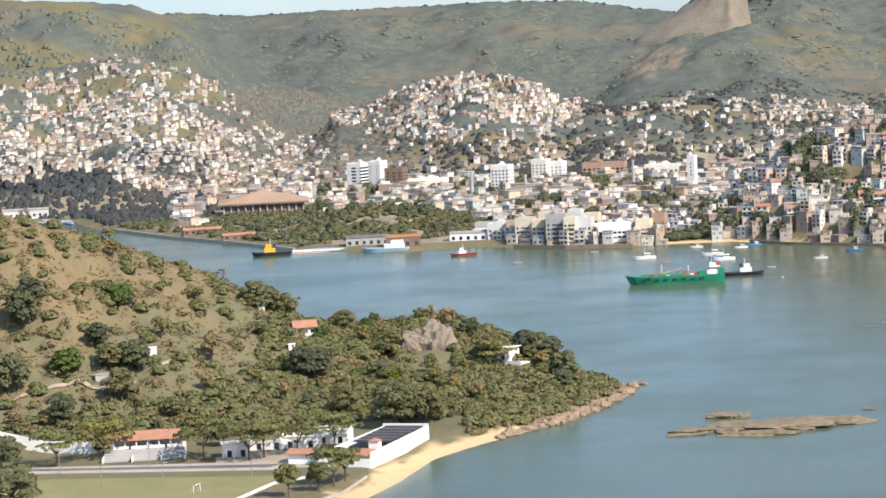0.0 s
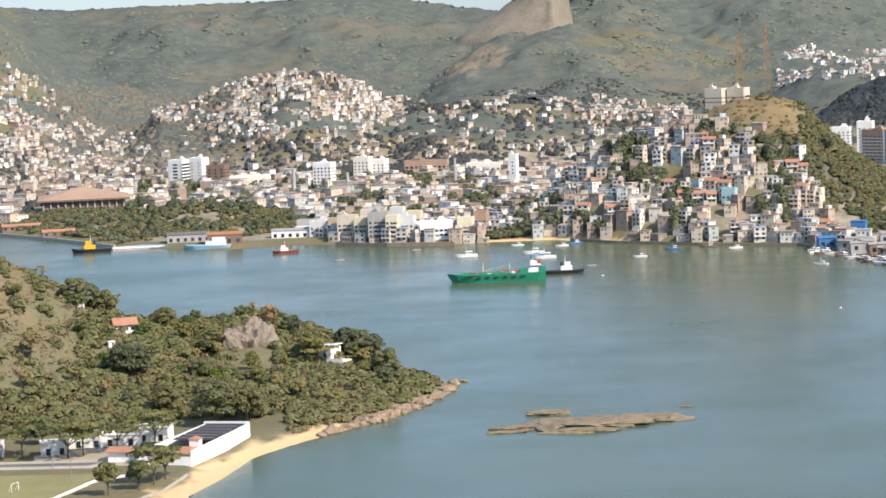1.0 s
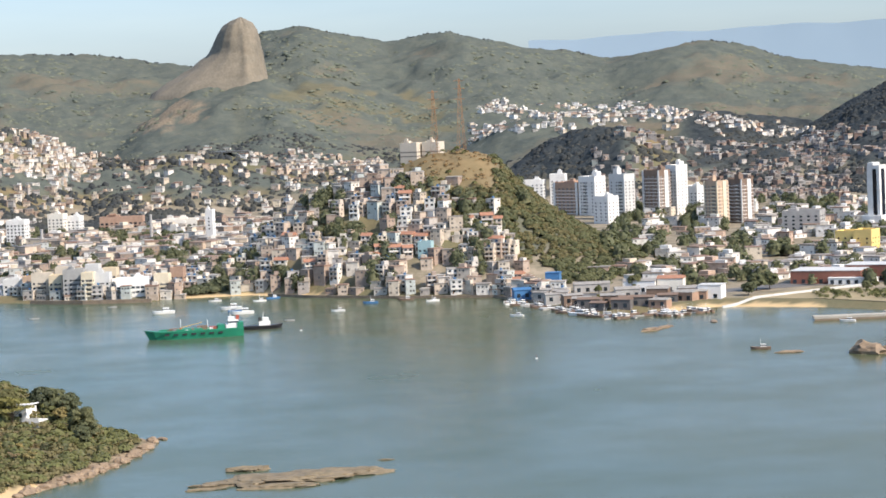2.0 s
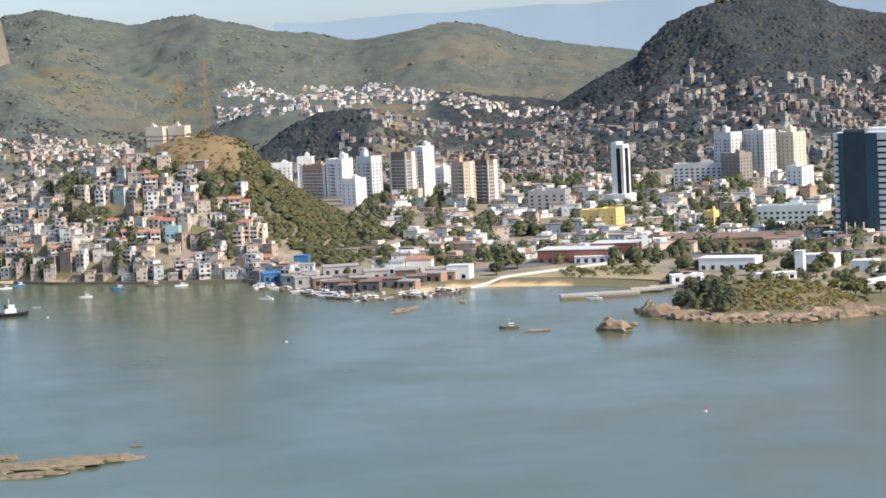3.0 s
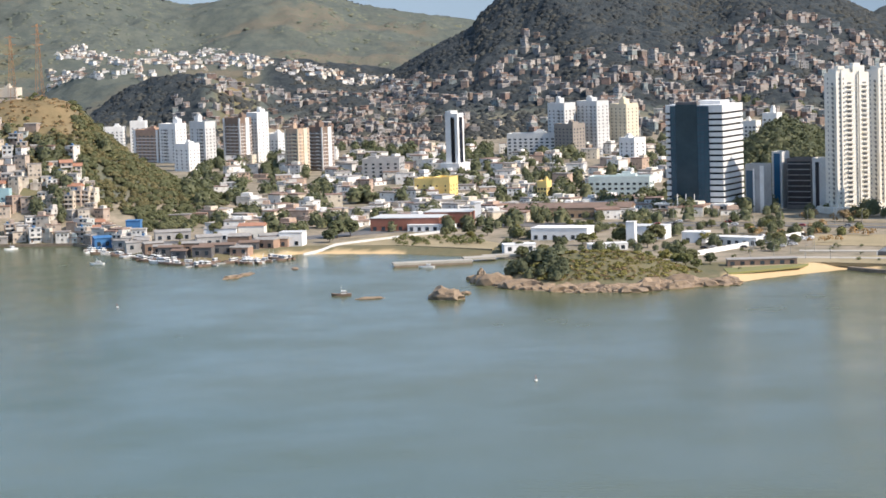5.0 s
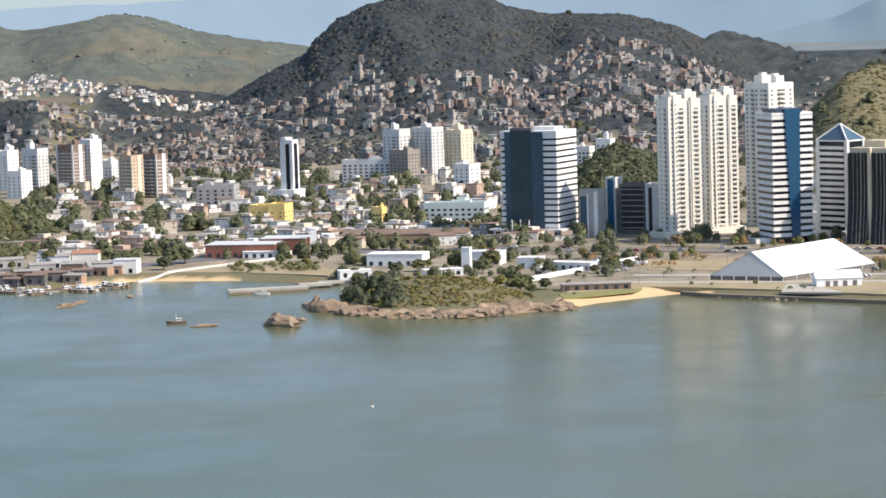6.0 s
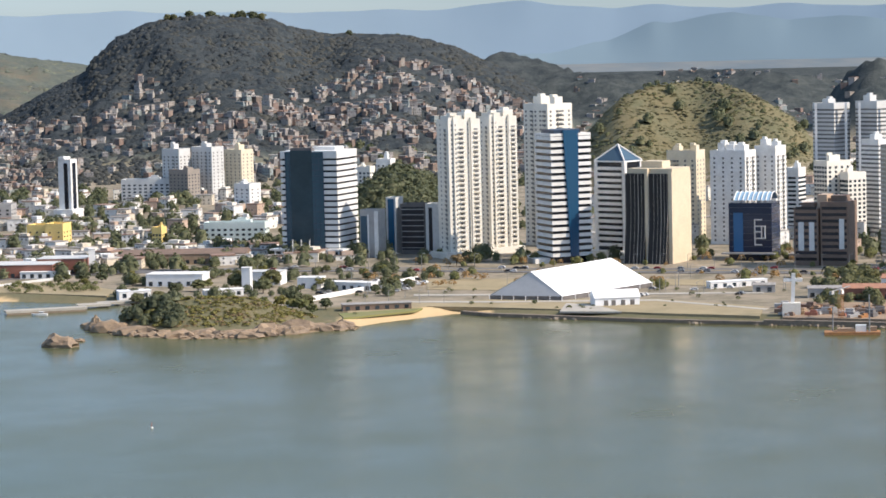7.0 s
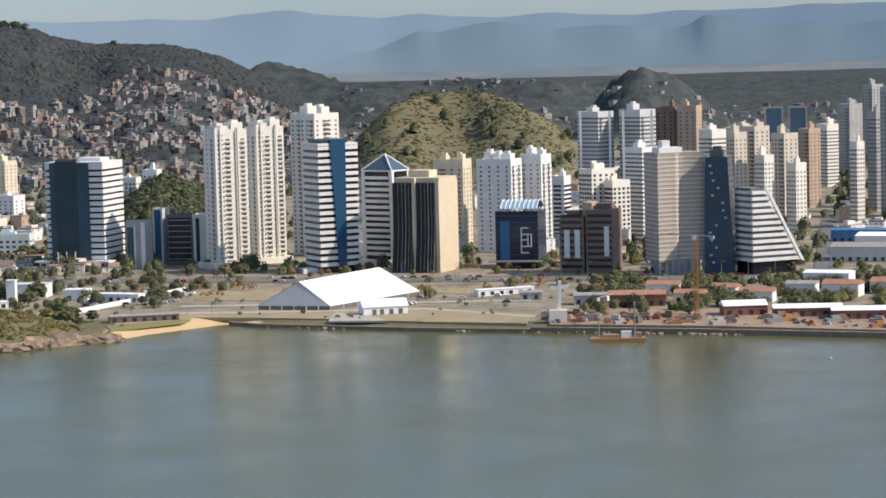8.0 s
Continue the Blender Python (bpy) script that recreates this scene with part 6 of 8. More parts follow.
scrub("green_hill_woods", "darker trees on a rounded green hill", 1500, (31.6, 37.9), (2240, 2660), clumpy("hill_wood_leaves", (0.070, 0.080, 0.042), (0.105, 0.110, 0.060)), 18, (1.8, 3.6), 26, 1.1, zmin=10, cut=0.35, clump=150, flat=0.25, tall=0.4, far=True)
scrub("hillside_trees", "trees between the hillside houses", 5000, (-11, -2.4), (2400, 3400), LEAF_RIDGE_HAZED, 22, (2, 5), 20, 1.6, zmin=9, cut=-0.2, clump=150, tall=0.9, far=True, keep=clear_of(left_slope, 0.25))
scrub("brown_slope_woods", "dull brown-green woods on a slope behind the town", 6000, (-4.9, -0.6), (2470, 3560), LEAF_BROWN, 61, (2.5, 6), 20, 1.6, zmin=6, tall=0.6, flat=0.25, keep=lambda a, r, z: rise_of(r, z) < np.interp(a, [-5, -4.2, -2.2, -0.6], [-1.3, -1.0, -1.15, -1.15]), far=True)
scrub("middle_slope_woods", "dark trees between houses on the middle hill", 8500, (-1.2, 10.2), (2440, 3420), LEAF_WOOD_SHADED, 62, (2, 5), 22, 1.5, zmin=6, cut=-0.5, clump=140, tall=0.9, far=True, keep=clear_of(middle_slope, 0.2))
scrub("belt_woods", "dark belt of trees behind the flat town", 1700, (1.1, 6.0), (2380, 2520), LEAF_WOOD_SHADED, 33, (2.5, 5.5), 24, 1.6, zmin=1.5, tall=1.0, flat=0.25, far=True)
scrub("shore_hill_brush", "olive-brown brush on the back of the shore hill", 2600, (11.0, 14.8), (1580, 1880), LEAF_BRUSH, 43, (1.6, 3.6), 44, 0.6, zmin=14, tall=0.6, flat=0.22, keep=lambda a, r, z: ((a > 12.1) | (z < 62)) & ((a > 12.5) | (r > 1700)), core=CORE_MID)
scrub("summit_brush", "dry scrub and grass clumps on a bare hilltop", 900, (9.3, 12.9), (1690, 1880), LEAF_DRY, 71, (0.5, 1.7), 22, 0.4, zmin=52, tall=0.5, flat=0.25)
scrub("summit_bushes", "green bushes near a bare hilltop", 110, (9.3, 12.6), (1690, 1860), LEAF_MID, 72, (1.0, 2.6), 50, 0.5, zmin=48, tall=0.8, flat=0.25)
scrub("shore_hill_woods", "green woods on the back of the shore hill", 2600, (11.2, 16.4), (1560, 1880), LEAF_HILL, 23, (2.4, 4.6), 48, 0.84, cut=-0.35, clump=80, zmin=3.2, flat=0.22, keep=lambda a, r, z: ((a > 12.6) | (r > 1690)) & ((a > 12.1) | (z < 58)), core=CORE_MID)
scrub("harbour_trees", "trees between the harbour town houses", 1300, (-3, 8), (1800, 2440), LEAF_DARK, 41, (2.6, 5), 70, 0.8, zmin=2.2, cut=-0.05, clump=80, tall=1.1, flat=0.25, core=CORE_DARK)
scrub("hill_house_trees", "forest between houses on a wooded hillside, cloud shade painted in", 21000, (17.0, 31.8), (2430, 3330), LEAF_WOOD_SHADED, 34, (2.2, 5.5), 24, 1.45, zmin=6, cut=-2, tall=0.75, far=True, keep=clear_of(forest_slope))
scrub("knoll_woods", "forest over a small knoll, cloud shade painted in", 6500, (12.0, 19.5), (2480, 3080), LEAF_WOOD_SHADED, 63, (2.2, 5), 24, 1.45, zmin=8, tall=0.75, far=True, cut=-2, keep=clear_of(knoll_flank))
scrub("ridge_woods", "forest on the slopes of the far ridges", 20000, (-6, 21), (3300, 4330), LEAF_RIDGE_HAZED, 64, (3.0, 6.2), 13, 2.2, zmin=30, cut=-0.35, clump=420, tall=0.32, far=True, keep=lambda a, r, z: (a > -3.9) | (r > 3950))
scrub("dark_scrub", "dark green thickets on the point", 420, (-9, 3.4), (890, 1060), LEAF_DARK, 6, (1.6, 3.4), 40, 0.55, cut=0.1, keep=lambda a, r, z: (a > -4.5) | (r < 930))
scrub("isle_trees", "dark bushes on the rocky knoll", 130, (21.5, 23.05), (1255, 1315), LEAF_DARK, 7, (2.2, 4.2), 60, 0.6, inside=11, tall=0.9, core=CORE_DARK)
scrub("isle_bushes", "olive bushes on the rocky knoll", 1100, (22, 26.6), (1252, 1335), LEAF_MID, 8, (0.8, 2.0), 24, 0.46, inside=11, flat=0.25, tall=0.35)
scrub("isle_brown_bushes", "dry brown bushes on the rocky knoll", 420, (22.6, 26.6), (1250, 1335), LEAF_DRY, 48, (0.6, 1.6), 22, 0.4, inside=8, flat=0.25, tall=0.3)
scrub("mound_woods", "green trees on a low mound behind the harbour", 900, (-7.2, 1.2), (1790, 2130), LEAF_DARK, 10, (2.6, 5), 40, 0.95, zmin=2.4, cut=-0.9, core=CORE_DARK)
scrub("mound_scrub", "olive and green scrub on a low mound behind the harbour", 1300, (-7.2, 1.4), (1790, 2130), LEAF_BRUSH, 73, (1.8, 4), 30, 0.8, zmin=2.4, cut=-0.6, flat=0.25, core=CORE_MID)
scrub("field_shrubs", "green shrubs on the open shore field", 60, (19.0, 21.2), (1470, 1525), LEAF_MID, 44, (1.2, 2.6), 60, 0.45, zmin=2, tall=0.8)
for nm_, lab_, az_, d0_, n_ in (("long_ridge_crest", "small trees along the crest of a long ridge", (-6, 6.2), 4300, 1500), ("back_ridge_crest", "small trees along the crest of far hills", (6.8, 21), 4250, 1700), ("forest_hill_crest", "tree tops along the crest of a wooded hill", (20.5, 31), 3300, 1400)):
    scrub(nm_, lab_, n_, az_, (d0_ - 45, d0_ + 45), LEAF_WOOD_SHADED, int(d0_), (1.6, 4.2), 14, 1.3, zmin=60, cut=0.0, clump=120, tall=1.0, far=True, keep=lambda a, r, z: abs(r - d0_ - 30 * np.sin(a * 1.7 + d0_)) < 14)
scrub("shore_hill_trees", "trees among houses on the shore hill", 760, (5, 12.8), (1640, 1830), LEAF_DARK, 24, (3.0, 5.6), 90, 0.75, ztop=66, zmin=3, cut=0.18, clump=64, tall=1.35, core=CORE_DARK)
scrub("shore_grove", "dark grove behind a small beach", 26, (5.1, 6.15), (1700, 1722), LEAF_DARK, 25, (3.5, 6), 44, 1.2, zmin=1, core=CORE_DARK)
scrub("town_trees", "dark trees between the town houses", 1150, (14.5, 28), (1560, 2400), LEAF_DARK, 26, (3.0, 6.0), 64, 0.95, zmin=2.2, cut=-0.15, clump=90, tall=1.25, core=CORE_DARK)
scrub("east_town_trees", "trees between the apartment towers", 1000, (26.5, 46), (1560, 2700), LEAF_DARK, 27, (3.0, 6.0), 64, 0.95, zmin=2.2, cut=0.0, clump=90, tall=1.25, core=CORE_DARK)
scrub("office_woods", "dark wooded slope behind the offices", 620, (26.7, 29.7), (1735, 1930), LEAF_DARK, 28, (4, 7), 64, 1.05, zmin=2.2, tall=1.1, core=CORE_DARK)
scrub("park_trees", "small green trees along the waterfront grounds", 190, (21.4, 28.8), (1385, 1620), LEAF_DARK, 35, (1.8, 4.2), 120, 0.5, zmin=2.2, cut=-0.1, clump=60, tall=1.1, keep=lambda a, r, z: abs(r - np.interp(a, [24.5, 28], [1575, 1548])) > 18, core=CORE_DARK)
scrub("avenue_trees", "low brownish and green trees along the avenue", 420, (28.3, 46), (1405, 1640), LEAF_MID, 36, (1.5, 3.6), 110, 0.46, zmin=2.2, cut=0.0, clump=50, tall=1.1, keep=lambda a, r, z: abs(r - np.interp(a, [28, 31, 36, 41, 47], [1548, 1520, 1494, 1474, 1458])) > 18, core=CORE_MID)
scrub("dry_avenue_trees", "rust-brown dry trees along the avenue", 170, (27.2, 38), (1420, 1600), LEAF_DRY, 37, (1.5, 3.2), 60, 0.55, zmin=2.2, cut=0.1, clump=50, tall=1.1, keep=lambda a, r, z: abs(r - np.interp(a, [28, 31, 36, 41, 47], [1548, 1520, 1494, 1474, 1458])) > 18)
scrub("yard_trees", "dark trees among the yard houses", 620, (37.3, 46), (1300, 1465), LEAF_DARK, 42, (1.8, 4.4), 70, 0.62, zmin=2.2, cut=-0.05, clump=50, tall=1.1, core=CORE_DARK)
scrub("lawn_shrubs", "dark shrubs dotted over the waterfront lawn", 130, (26.8, 37), (1300, 1420), LEAF_DARK, 38, (0.6, 1.6), 30, 0.4, zmin=2.2, cut=0.0, clump=40, tall=0.9)
CT = random.Random(31)
for az, s in ((22.95, 1.2), (23.1, 1.0), (23.45, 1.3), (23.9, 1.5), (24.05, 1.1), (24.4, 1.4), (24.6, 1.7), (24.85, 1.5), (25.05, 1.2), (27.0, 1.0), (28.1, 1.0)):
    plant("city", az, 3290, s, "trees on the hill crest", seed=int(az * 10))
for i in range(42):
    az, d = CT.uniform(14, 45.5), 0
    d = CT.uniform(1480, 1580) if az > 26 else CT.uniform(1500, 1640)
    plant(CT.choice(("city", "cityb", "city", "rust")) if 28 < az < 31 else CT.choice(("city", "cityb")), az, d, CT.uniform(0.5, 1.0), "street trees", seed=i)
for i in range(30):
    plant(CT.choice(("city", "cityb", "city")), CT.uniform(21.6, 28.3), CT.uniform(1385, 1570), CT.uniform(0.45, 0.95), "street trees", seed=i)
for az, d, s in ((25.55, 1300, 0.9), (25.75, 1296, 1.0), (26.0, 1292, 0.8), (25.3, 1312, 1.0), (24.9, 1318, 0.8)):
    plant("cityb", az, d, s, "trees on the knoll")
for i in range(30):
    plant(CT.choice(("cityb", "city", "light")), CT.uniform(37.3, 45.5), CT.uniform(1275, 1470), CT.uniform(0.5, 0.95), "street trees", seed=i)
for az, d, s in ((24.3, 1450, 1.2), (25.1, 1460, 1.3), (25.6, 1350, 1.0), (25.9, 1345, 0.9), (24.9, 1425, 1.0), (22.9, 1440, 0.8), (26.3, 1330, 0.7), (15.2, 1560, 1.2), (15.9, 1575, 1.1), (17.9, 1540, 1.3), (18.2, 1548, 1.2), (20.9, 1530, 0.9), (21.3, 1525, 0.8)):
    plant("city", az, d, s, "street trees")

# ---- the point: sports ground, walls, pavilion, club ----
LAWN = plain("sports_grass", (0.235, 0.215, 0.088), (0.19, 0.18, 0.072), 0.08, rough=0.95, bumpy=0.3)
PAVE = plain("pale_paving", (0.45, 0.41, 0.34), (0.36, 0.33, 0.28), 0.15)
DIRT = plain("dirt_path", (0.42, 0.36, 0.27), (0.33, 0.27, 0.2), 0.2)
SOLAR = plain("dark_netting", (0.05, 0.045, 0.05), (0.035, 0.03, 0.035), 0.3)
WHITEWALL = plain("whitewash", (0.82, 0.81, 0.79), (0.74, 0.72, 0.69), 0.15)


def strip(name, pts, z, th, material, label, category="", kind="structure"):
    """A flat slab over an outline given as (azimuth, distance)."""
    xy = [tuple(polar(a, d)[:2]) for a, d in pts]
    area = sum(p[0] * q[1] - q[0] * p[1] for p, q in zip(xy, xy[1:] + xy[:1]))
    return solid(name, Geo().prism(xy if area > 0 else xy[::-1], z - th, z), material, label, category, kind=kind)


def wall_between(name, pts, h, th, material, label, group="", z=None, deep=1.0):
    """A wall along (azimuth, distance) points, standing on the ground."""
    g = Geo()
    ps = [polar(a, d) for a, d in pts]
    line = []
    for p, q in zip(ps, ps[1:]):
        n = max(1, int((q - p).length / 12))
        line += [p.lerp(q, k / n) for k in range(n)]
    line.append(ps[-1])
    vs = []
    for i, c in enumerate(line):
        v = (line[min(i + 1, len(line) - 1)] - line[max(i - 1, 0)]).normalized()
        side = Vector((-v.y, v.x, 0)) * th / 2
        zz = ground_at(c.x, c.y) if z is None else z
        vs += [(c.x + e * side.x, c.y + e * side.y, zz + t) for e, t in ((-1, -deep), (1, -deep), (1, h), (-1, h))]
    n = len(line)
    g.add(vs, [(4 * i + j, 4 * i + (j + 1) % 4, 4 * i + 4 + (j + 1) % 4, 4 * i + 4 + j) for i in range(n - 1) for j in range(4)] + [(3, 2, 1, 0), (4 * n - 4, 4 * n - 3, 4 * n - 2, 4 * n - 1)])
    return solid(name, g, material, label, "wall", group)


strip("sports_field", [(-9.9, 861), (-4.14, 834), (-4.1, 827), (-5.19, 780), (-5.6, 765), (-12, 790), (-12, 868)], 3.12, 2, LAWN, "worn green grass football field", "field")
strip("road", [(-12, 884), (-9.95, 874), (-4.01, 845), (-3.0, 862), (-4.64, 864), (-9.95, 887), (-12, 897)], 3.16, 2, PAVE, "pale paved road along the sports field", "road")
strip("road_lane", [(-12, 888), (-9.95, 879), (-4.2, 851), (-3.9, 856), (-4.7, 859), (-9.95, 883), (-12, 892)], 3.18, 1, ASPHALT, "grey asphalt lane on the pale road", "road")
strip("forecourt", [(-5.4, 868), (-4.0, 848), (-2.4, 845), (-1.95, 850), (-2.6, 880), (-4.0, 886), (-5.4, 880)], 3.14, 2, DIRT, "dusty forecourt before the club", "yard")
wall_between("low_wall", [(-5.19, 786), (-4.1, 818), (-3.3, 826)], 0.9, 0.4, WHITEWALL, "low white wall beside the football field")
wall_between("beach_wall", [(-3.4, 770), (-2.6, 800), (-2.0, 826)], 0.8, 0.5, PAVE, "low pale kerb wall above the beach")
wall_between("long_wall", [(-12, 935), (-10.18, 922), (-8.15, 907)], 4.2, 0.4, WHITEWALL, "long whitewashed wall behind the sports field")


def goal():
    t = thing("football_goal", at(-5.86, 811, 3.12, 60), "white tubular football goal on grass", "goal")
    for x in (-2.2, 2.2):
        part("post", Geo().bar((x, 0, 0), (x, 0, 2.6), 0.09, 6), WHITEWALL, t)
    part("crossbar", Geo().bar((-2.2, 0, 2.6), (2.2, 0, 2.6), 0.09, 6), WHITEWALL, t)
    for x in (-2.2, 2.2):
        part("stay", Geo().bar((x, 0, 2.6), (x, 1.2, 0), 0.05, 5), WHITEWALL, t)


def pavilion():
    t = thing("pavilion", at(-6.9, 893, 3.0, -4), "open pavilion with terracotta roof above grey stands", "pavilion")
    part("roof", Geo().gable(0, 3, 5.9, 27, 9, 2.6, 0.6, 0, 0.25, 3.0), TILE, t)
    for i in range(7):
        part("post", Geo().box(-12 + 4 * i, -1, 3.0, 0.4, 0.4, 3.0), WHITEWALL, t)
    part("back_wall", Geo().box(0, 6.5, 0, 26, 0.4, 6), WHITEWALL, t)
    for i in range(4):
        part("parapet_panel", Geo().box(-9.4 + 6.3 * i, -1.6, 3.0, 5.4, 0.3, 1.0), WHITEWALL, t)
    for k in range(6):
        part("stand_step", Geo().box(-1, -2.6 - 1.7 * k, -1, 28, 1.75, 3.9 - 0.6 * k), GREY, t)
    for x in (-15.2, -5, 5, 13.2):
        part("stair_wall", Geo().prism([(x - 0.2, -12.5), (x + 0.2, -12.5), (x + 0.2, -1.8), (x - 0.2, -1.8)], -1, 1.6), WHITEWALL, t)


def white_halls():
    for az, d, w, dep, h, turn, lab in ((-4.95, 880, 9, 6, 4.6, 0, "whitewashed open-fronted hall with arches"), (-4.2, 893, 12, 8, 4.8, -8, "whitewashed hall with dark openings"), (-3.45, 893, 14, 9, 4.0, -10, "white low flat-roofed building"), (-2.7, 899, 12, 9, 4.8, -16, "white flat-roofed club building")):
        t = thing("hall", at(az, d, 3.0, turn), lab, "building", "white halls")
        part("wall", Geo().box(0, 0, -1, w, dep, h + 1), WHITEWALL, t)
        part("roof", Geo().box(0, 0, h, w + 0.8, dep + 0.8, 0.3), WHITEWALL, t)
        part("parapet", Geo().box(-w * 0.2, -dep / 2 + 0.2, h + 0.3, w * 0.5, 0.3, 0.9), WHITEWALL, t)
        for x in (-w * 0.22, w * 0.3):
            part("opening", Geo().box(x, -dep / 2, 0.2, 1.6, 0.2, 2.3), GLASS, t)


def club():
    """The walled beach club: white walls, red roofs and dark netting over a court."""
    t = thing("beach_club", at(-1.55, 862, 3.0, -30), "white walled beach club with red roofs and dark netted court", "building")
    a, b = polar(-1.89, 840), polar(-0.55, 894)
    inv = t.matrix_basis.inverted()
    p, q = inv @ Vector((a.x, a.y, 3)), inv @ Vector((b.x, b.y, 3))
    mid, L, yaw = (p + q) / 2, (q - p).length, math.degrees(math.atan2(q.y - p.y, q.x - p.x))
    part("sea_wall", Geo().box(mid.x, mid.y, -2, L, 0.5, 6.8, yaw), WHITEWALL, t)
    u, n = (q - p).normalized(), Vector((-(q - p).y, (q - p).x, 0)).normalized()
    if (inv @ polar(-2.5, 880) - p).dot(n) < 0:
        n = -n
    r, s = p + n * 19, q + n * 17
    for v, w, h, nm in ((q, s, 5.4, "back_wall"), (p, r, 2.8, "front_wall"), (r, s, 4.4, "inner_wall")):
        m2 = (v + w) / 2
        part(nm, Geo().box(m2.x, m2.y, -2, (w - v).length, 0.5, h + 2, math.degrees(math.atan2((w - v).y, (w - v).x))), WHITEWALL, t)
    f = lambda i, j: p + u * i + n * j
    net = Geo()
    c0, c1, c2, c3 = f(L - 34, 1.5), f(L - 1, 1.5), f(L - 1, 15.5), f(L - 34, 15.5)
    net.add([(*c[:2], z) for z in (4.4, 4.7) for c in (c0, c1, c2, c3)], [(4, 5, 6, 7), (3, 2, 1, 0), (0, 1, 5, 4), (1, 2, 6, 5), (2, 3, 7, 6), (3, 0, 4, 7)])
    part("court_netting", net, SOLAR, t, "dark netting over a court")
    for k in range(6):
        e, g2 = f(L - 32 + 6 * k, 1.5), f(L - 32 + 6 * k, 15.5)
        part("netting_bar", Geo().bar((*e[:2], 4.9), (*g2[:2], 4.9), 0.12, 4), STEEL, t)
    c = f(6, 11)
    part("red_roof", Geo().gable(c.x, c.y, 3.6, 20, 11, 1.5, 0.4, yaw + 90, 0.25, 2.0), TILE, t)
    c = f(13, 3.2)
    part("turret", Geo().box(c.x, c.y, -1, 3.4, 3.4, 7.6, yaw), WHITEWALL, t)
    part("turret_roof", Geo().gable(c.x, c.y, 6.6, 3.4, 3.4, 1.0, 0.3, yaw, 0.2, 1.6), TILE, t)
    c = f(8, 24)
    part("side_roof", Geo().gable(c.x, c.y, 3.4, 16, 9, 1.2, 0.4, yaw + 90, 0.25), TILE, t)
    part("side_wall", Geo().box(c.x, c.y, -1, 15, 8, 4.4, yaw + 90), WHITEWALL, t)


def hill_houses():
    t = thing("house", at(-3.24, 1062, ground_at(*polar(-3.24, 1062)[:2]) + 0.3, 8), "white house with orange tile roof on the hill", "house", "houses on the point")
    part("wall", Geo().box(0, 0, -3, 8.5, 7, 6), WHITEWALL, t)
    part("roof", Geo().gable(0, 0, 3, 9, 7.5, 2.6, 0.8, 0, 0.25), TILE, t)
    for x in (-2.4, 0.4, 2.8):
        part("window", Geo().box(x, -3.5, 0.8, 1.2, 0.2, 1.3), GLASS, t)
    t = thing("house", at(1.27, 1030, ground_at(*polar(1.27, 1030)[:2]) + 1.0, -32), "white house with slanting flat roof among trees", "house", "houses on the point")
    part("wall", Geo().box(0, 0, -4, 9, 8, 9.5), WHITEWALL, t)
    part("roof", Geo().add([(x, y, 5.5 + (0.8 if x > 0 else 0) + k) for k in (0, 0.35) for x, y in ((-5.2, -4.8), (5.2, -4.8), (5.2, 4.8), (-5.2, 4.8))], [(4, 5, 6, 7), (3, 2, 1, 0), (0, 1, 5, 4), (1, 2, 6, 5), (2, 3, 7, 6), (3, 0, 4, 7)]), WHITEWALL, t)
    for x in (-2.2, 1.8):
        part("window", Geo().box(x, -4, 1.5, 1.4, 0.2, 1.8), GLASS, t)
    part("terrace", Geo().box(7, -2, -4, 8, 7, 4.6).box(7, -5.3, 0.6, 8, 0.2, 0.9), WHITEWALL, t)
    for az, d, w, h, mat, lab in ((-6.68, 984, 3.2, 4.4, WHITEWALL, "small white roadside shrine on the hill"), (-7.77, 968, 7.5, 2.4, GREY, "low grey shed with flat roof"), (-4.2, 1062, 3.0, 2.6, WHITEWALL, "small white outbuilding under trees"), (-3.55, 1030, 2.6, 2.2, WHITEWALL, "small white hut on the slope")):
        t = thing("shed", at(az, d, ground_at(*polar(az, d)[:2]), 6), lab, "shed", "sheds on the point")
        part("wall", Geo().box(0, 0, -2, w, 3, h + 2), mat, t)
        part("roof", Geo().box(0, 0, h, w + 0.5, 3.5, 0.2), mat, t)
        part("door", Geo().box(w * 0.2, -1.5, 0, 0.9, 0.15, 2), DOORM, t)
    g, pts = Geo(), [(-10.4, 948), (-9.9, 952), (-9.4, 956), (-8.9, 961), (-8.4, 965), (-7.8, 961), (-7.2, 966), (-6.7, 975), (-6.3, 984)]
    for (a0, d0), (a1, d1) in zip(pts, pts[1:]):
        for k in range(4):
            c0, c1 = polar(a0 + (a1 - a0) * k / 4, d0 + (d1 - d0) * k / 4), polar(a0 + (a1 - a0) * (k + 1) / 4, d0 + (d1 - d0) * (k + 1) / 4)
            z0, z1 = ground_at(c0.x, c0.y) + 0.25, ground_at(c1.x, c1.y) + 0.25
            g.add([(c0.x, c0.y - 1.7, z0 - 0.4), (c1.x, c1.y - 1.7, z1 - 0.4), (c1.x, c1.y + 1.7, z1 + 0.5), (c0.x, c0.y + 1.7, z0 + 0.5)], [(0, 1, 2, 3)])
    solid("hill_track", g, DIRT, "pale dirt track across the hillside", "track", kind="structure")


def pole(az, d, h, z=None, label="thin grey lamp post", arm=1.5, group="lamp posts"):
    p = polar(az, d)
    t = thing("street_lamp", at(az, d, ground_at(p.x, p.y) if z is None else z), label, "lamp", group)
    part("post", Geo().bar((0, 0, -0.5), (0, 0, h), 0.16, 6, 0.09), STEEL, t)
    arm_ = part("arm", Geo().bar((0, 0, h), (arm, 0, h + 0.3), 0.08, 5), STEEL, t)
    part("lamp_head", Geo().box(arm + 0.3, 0, h + 0.2, 0.9, 0.35, 0.2), GREY, arm_)


goal()
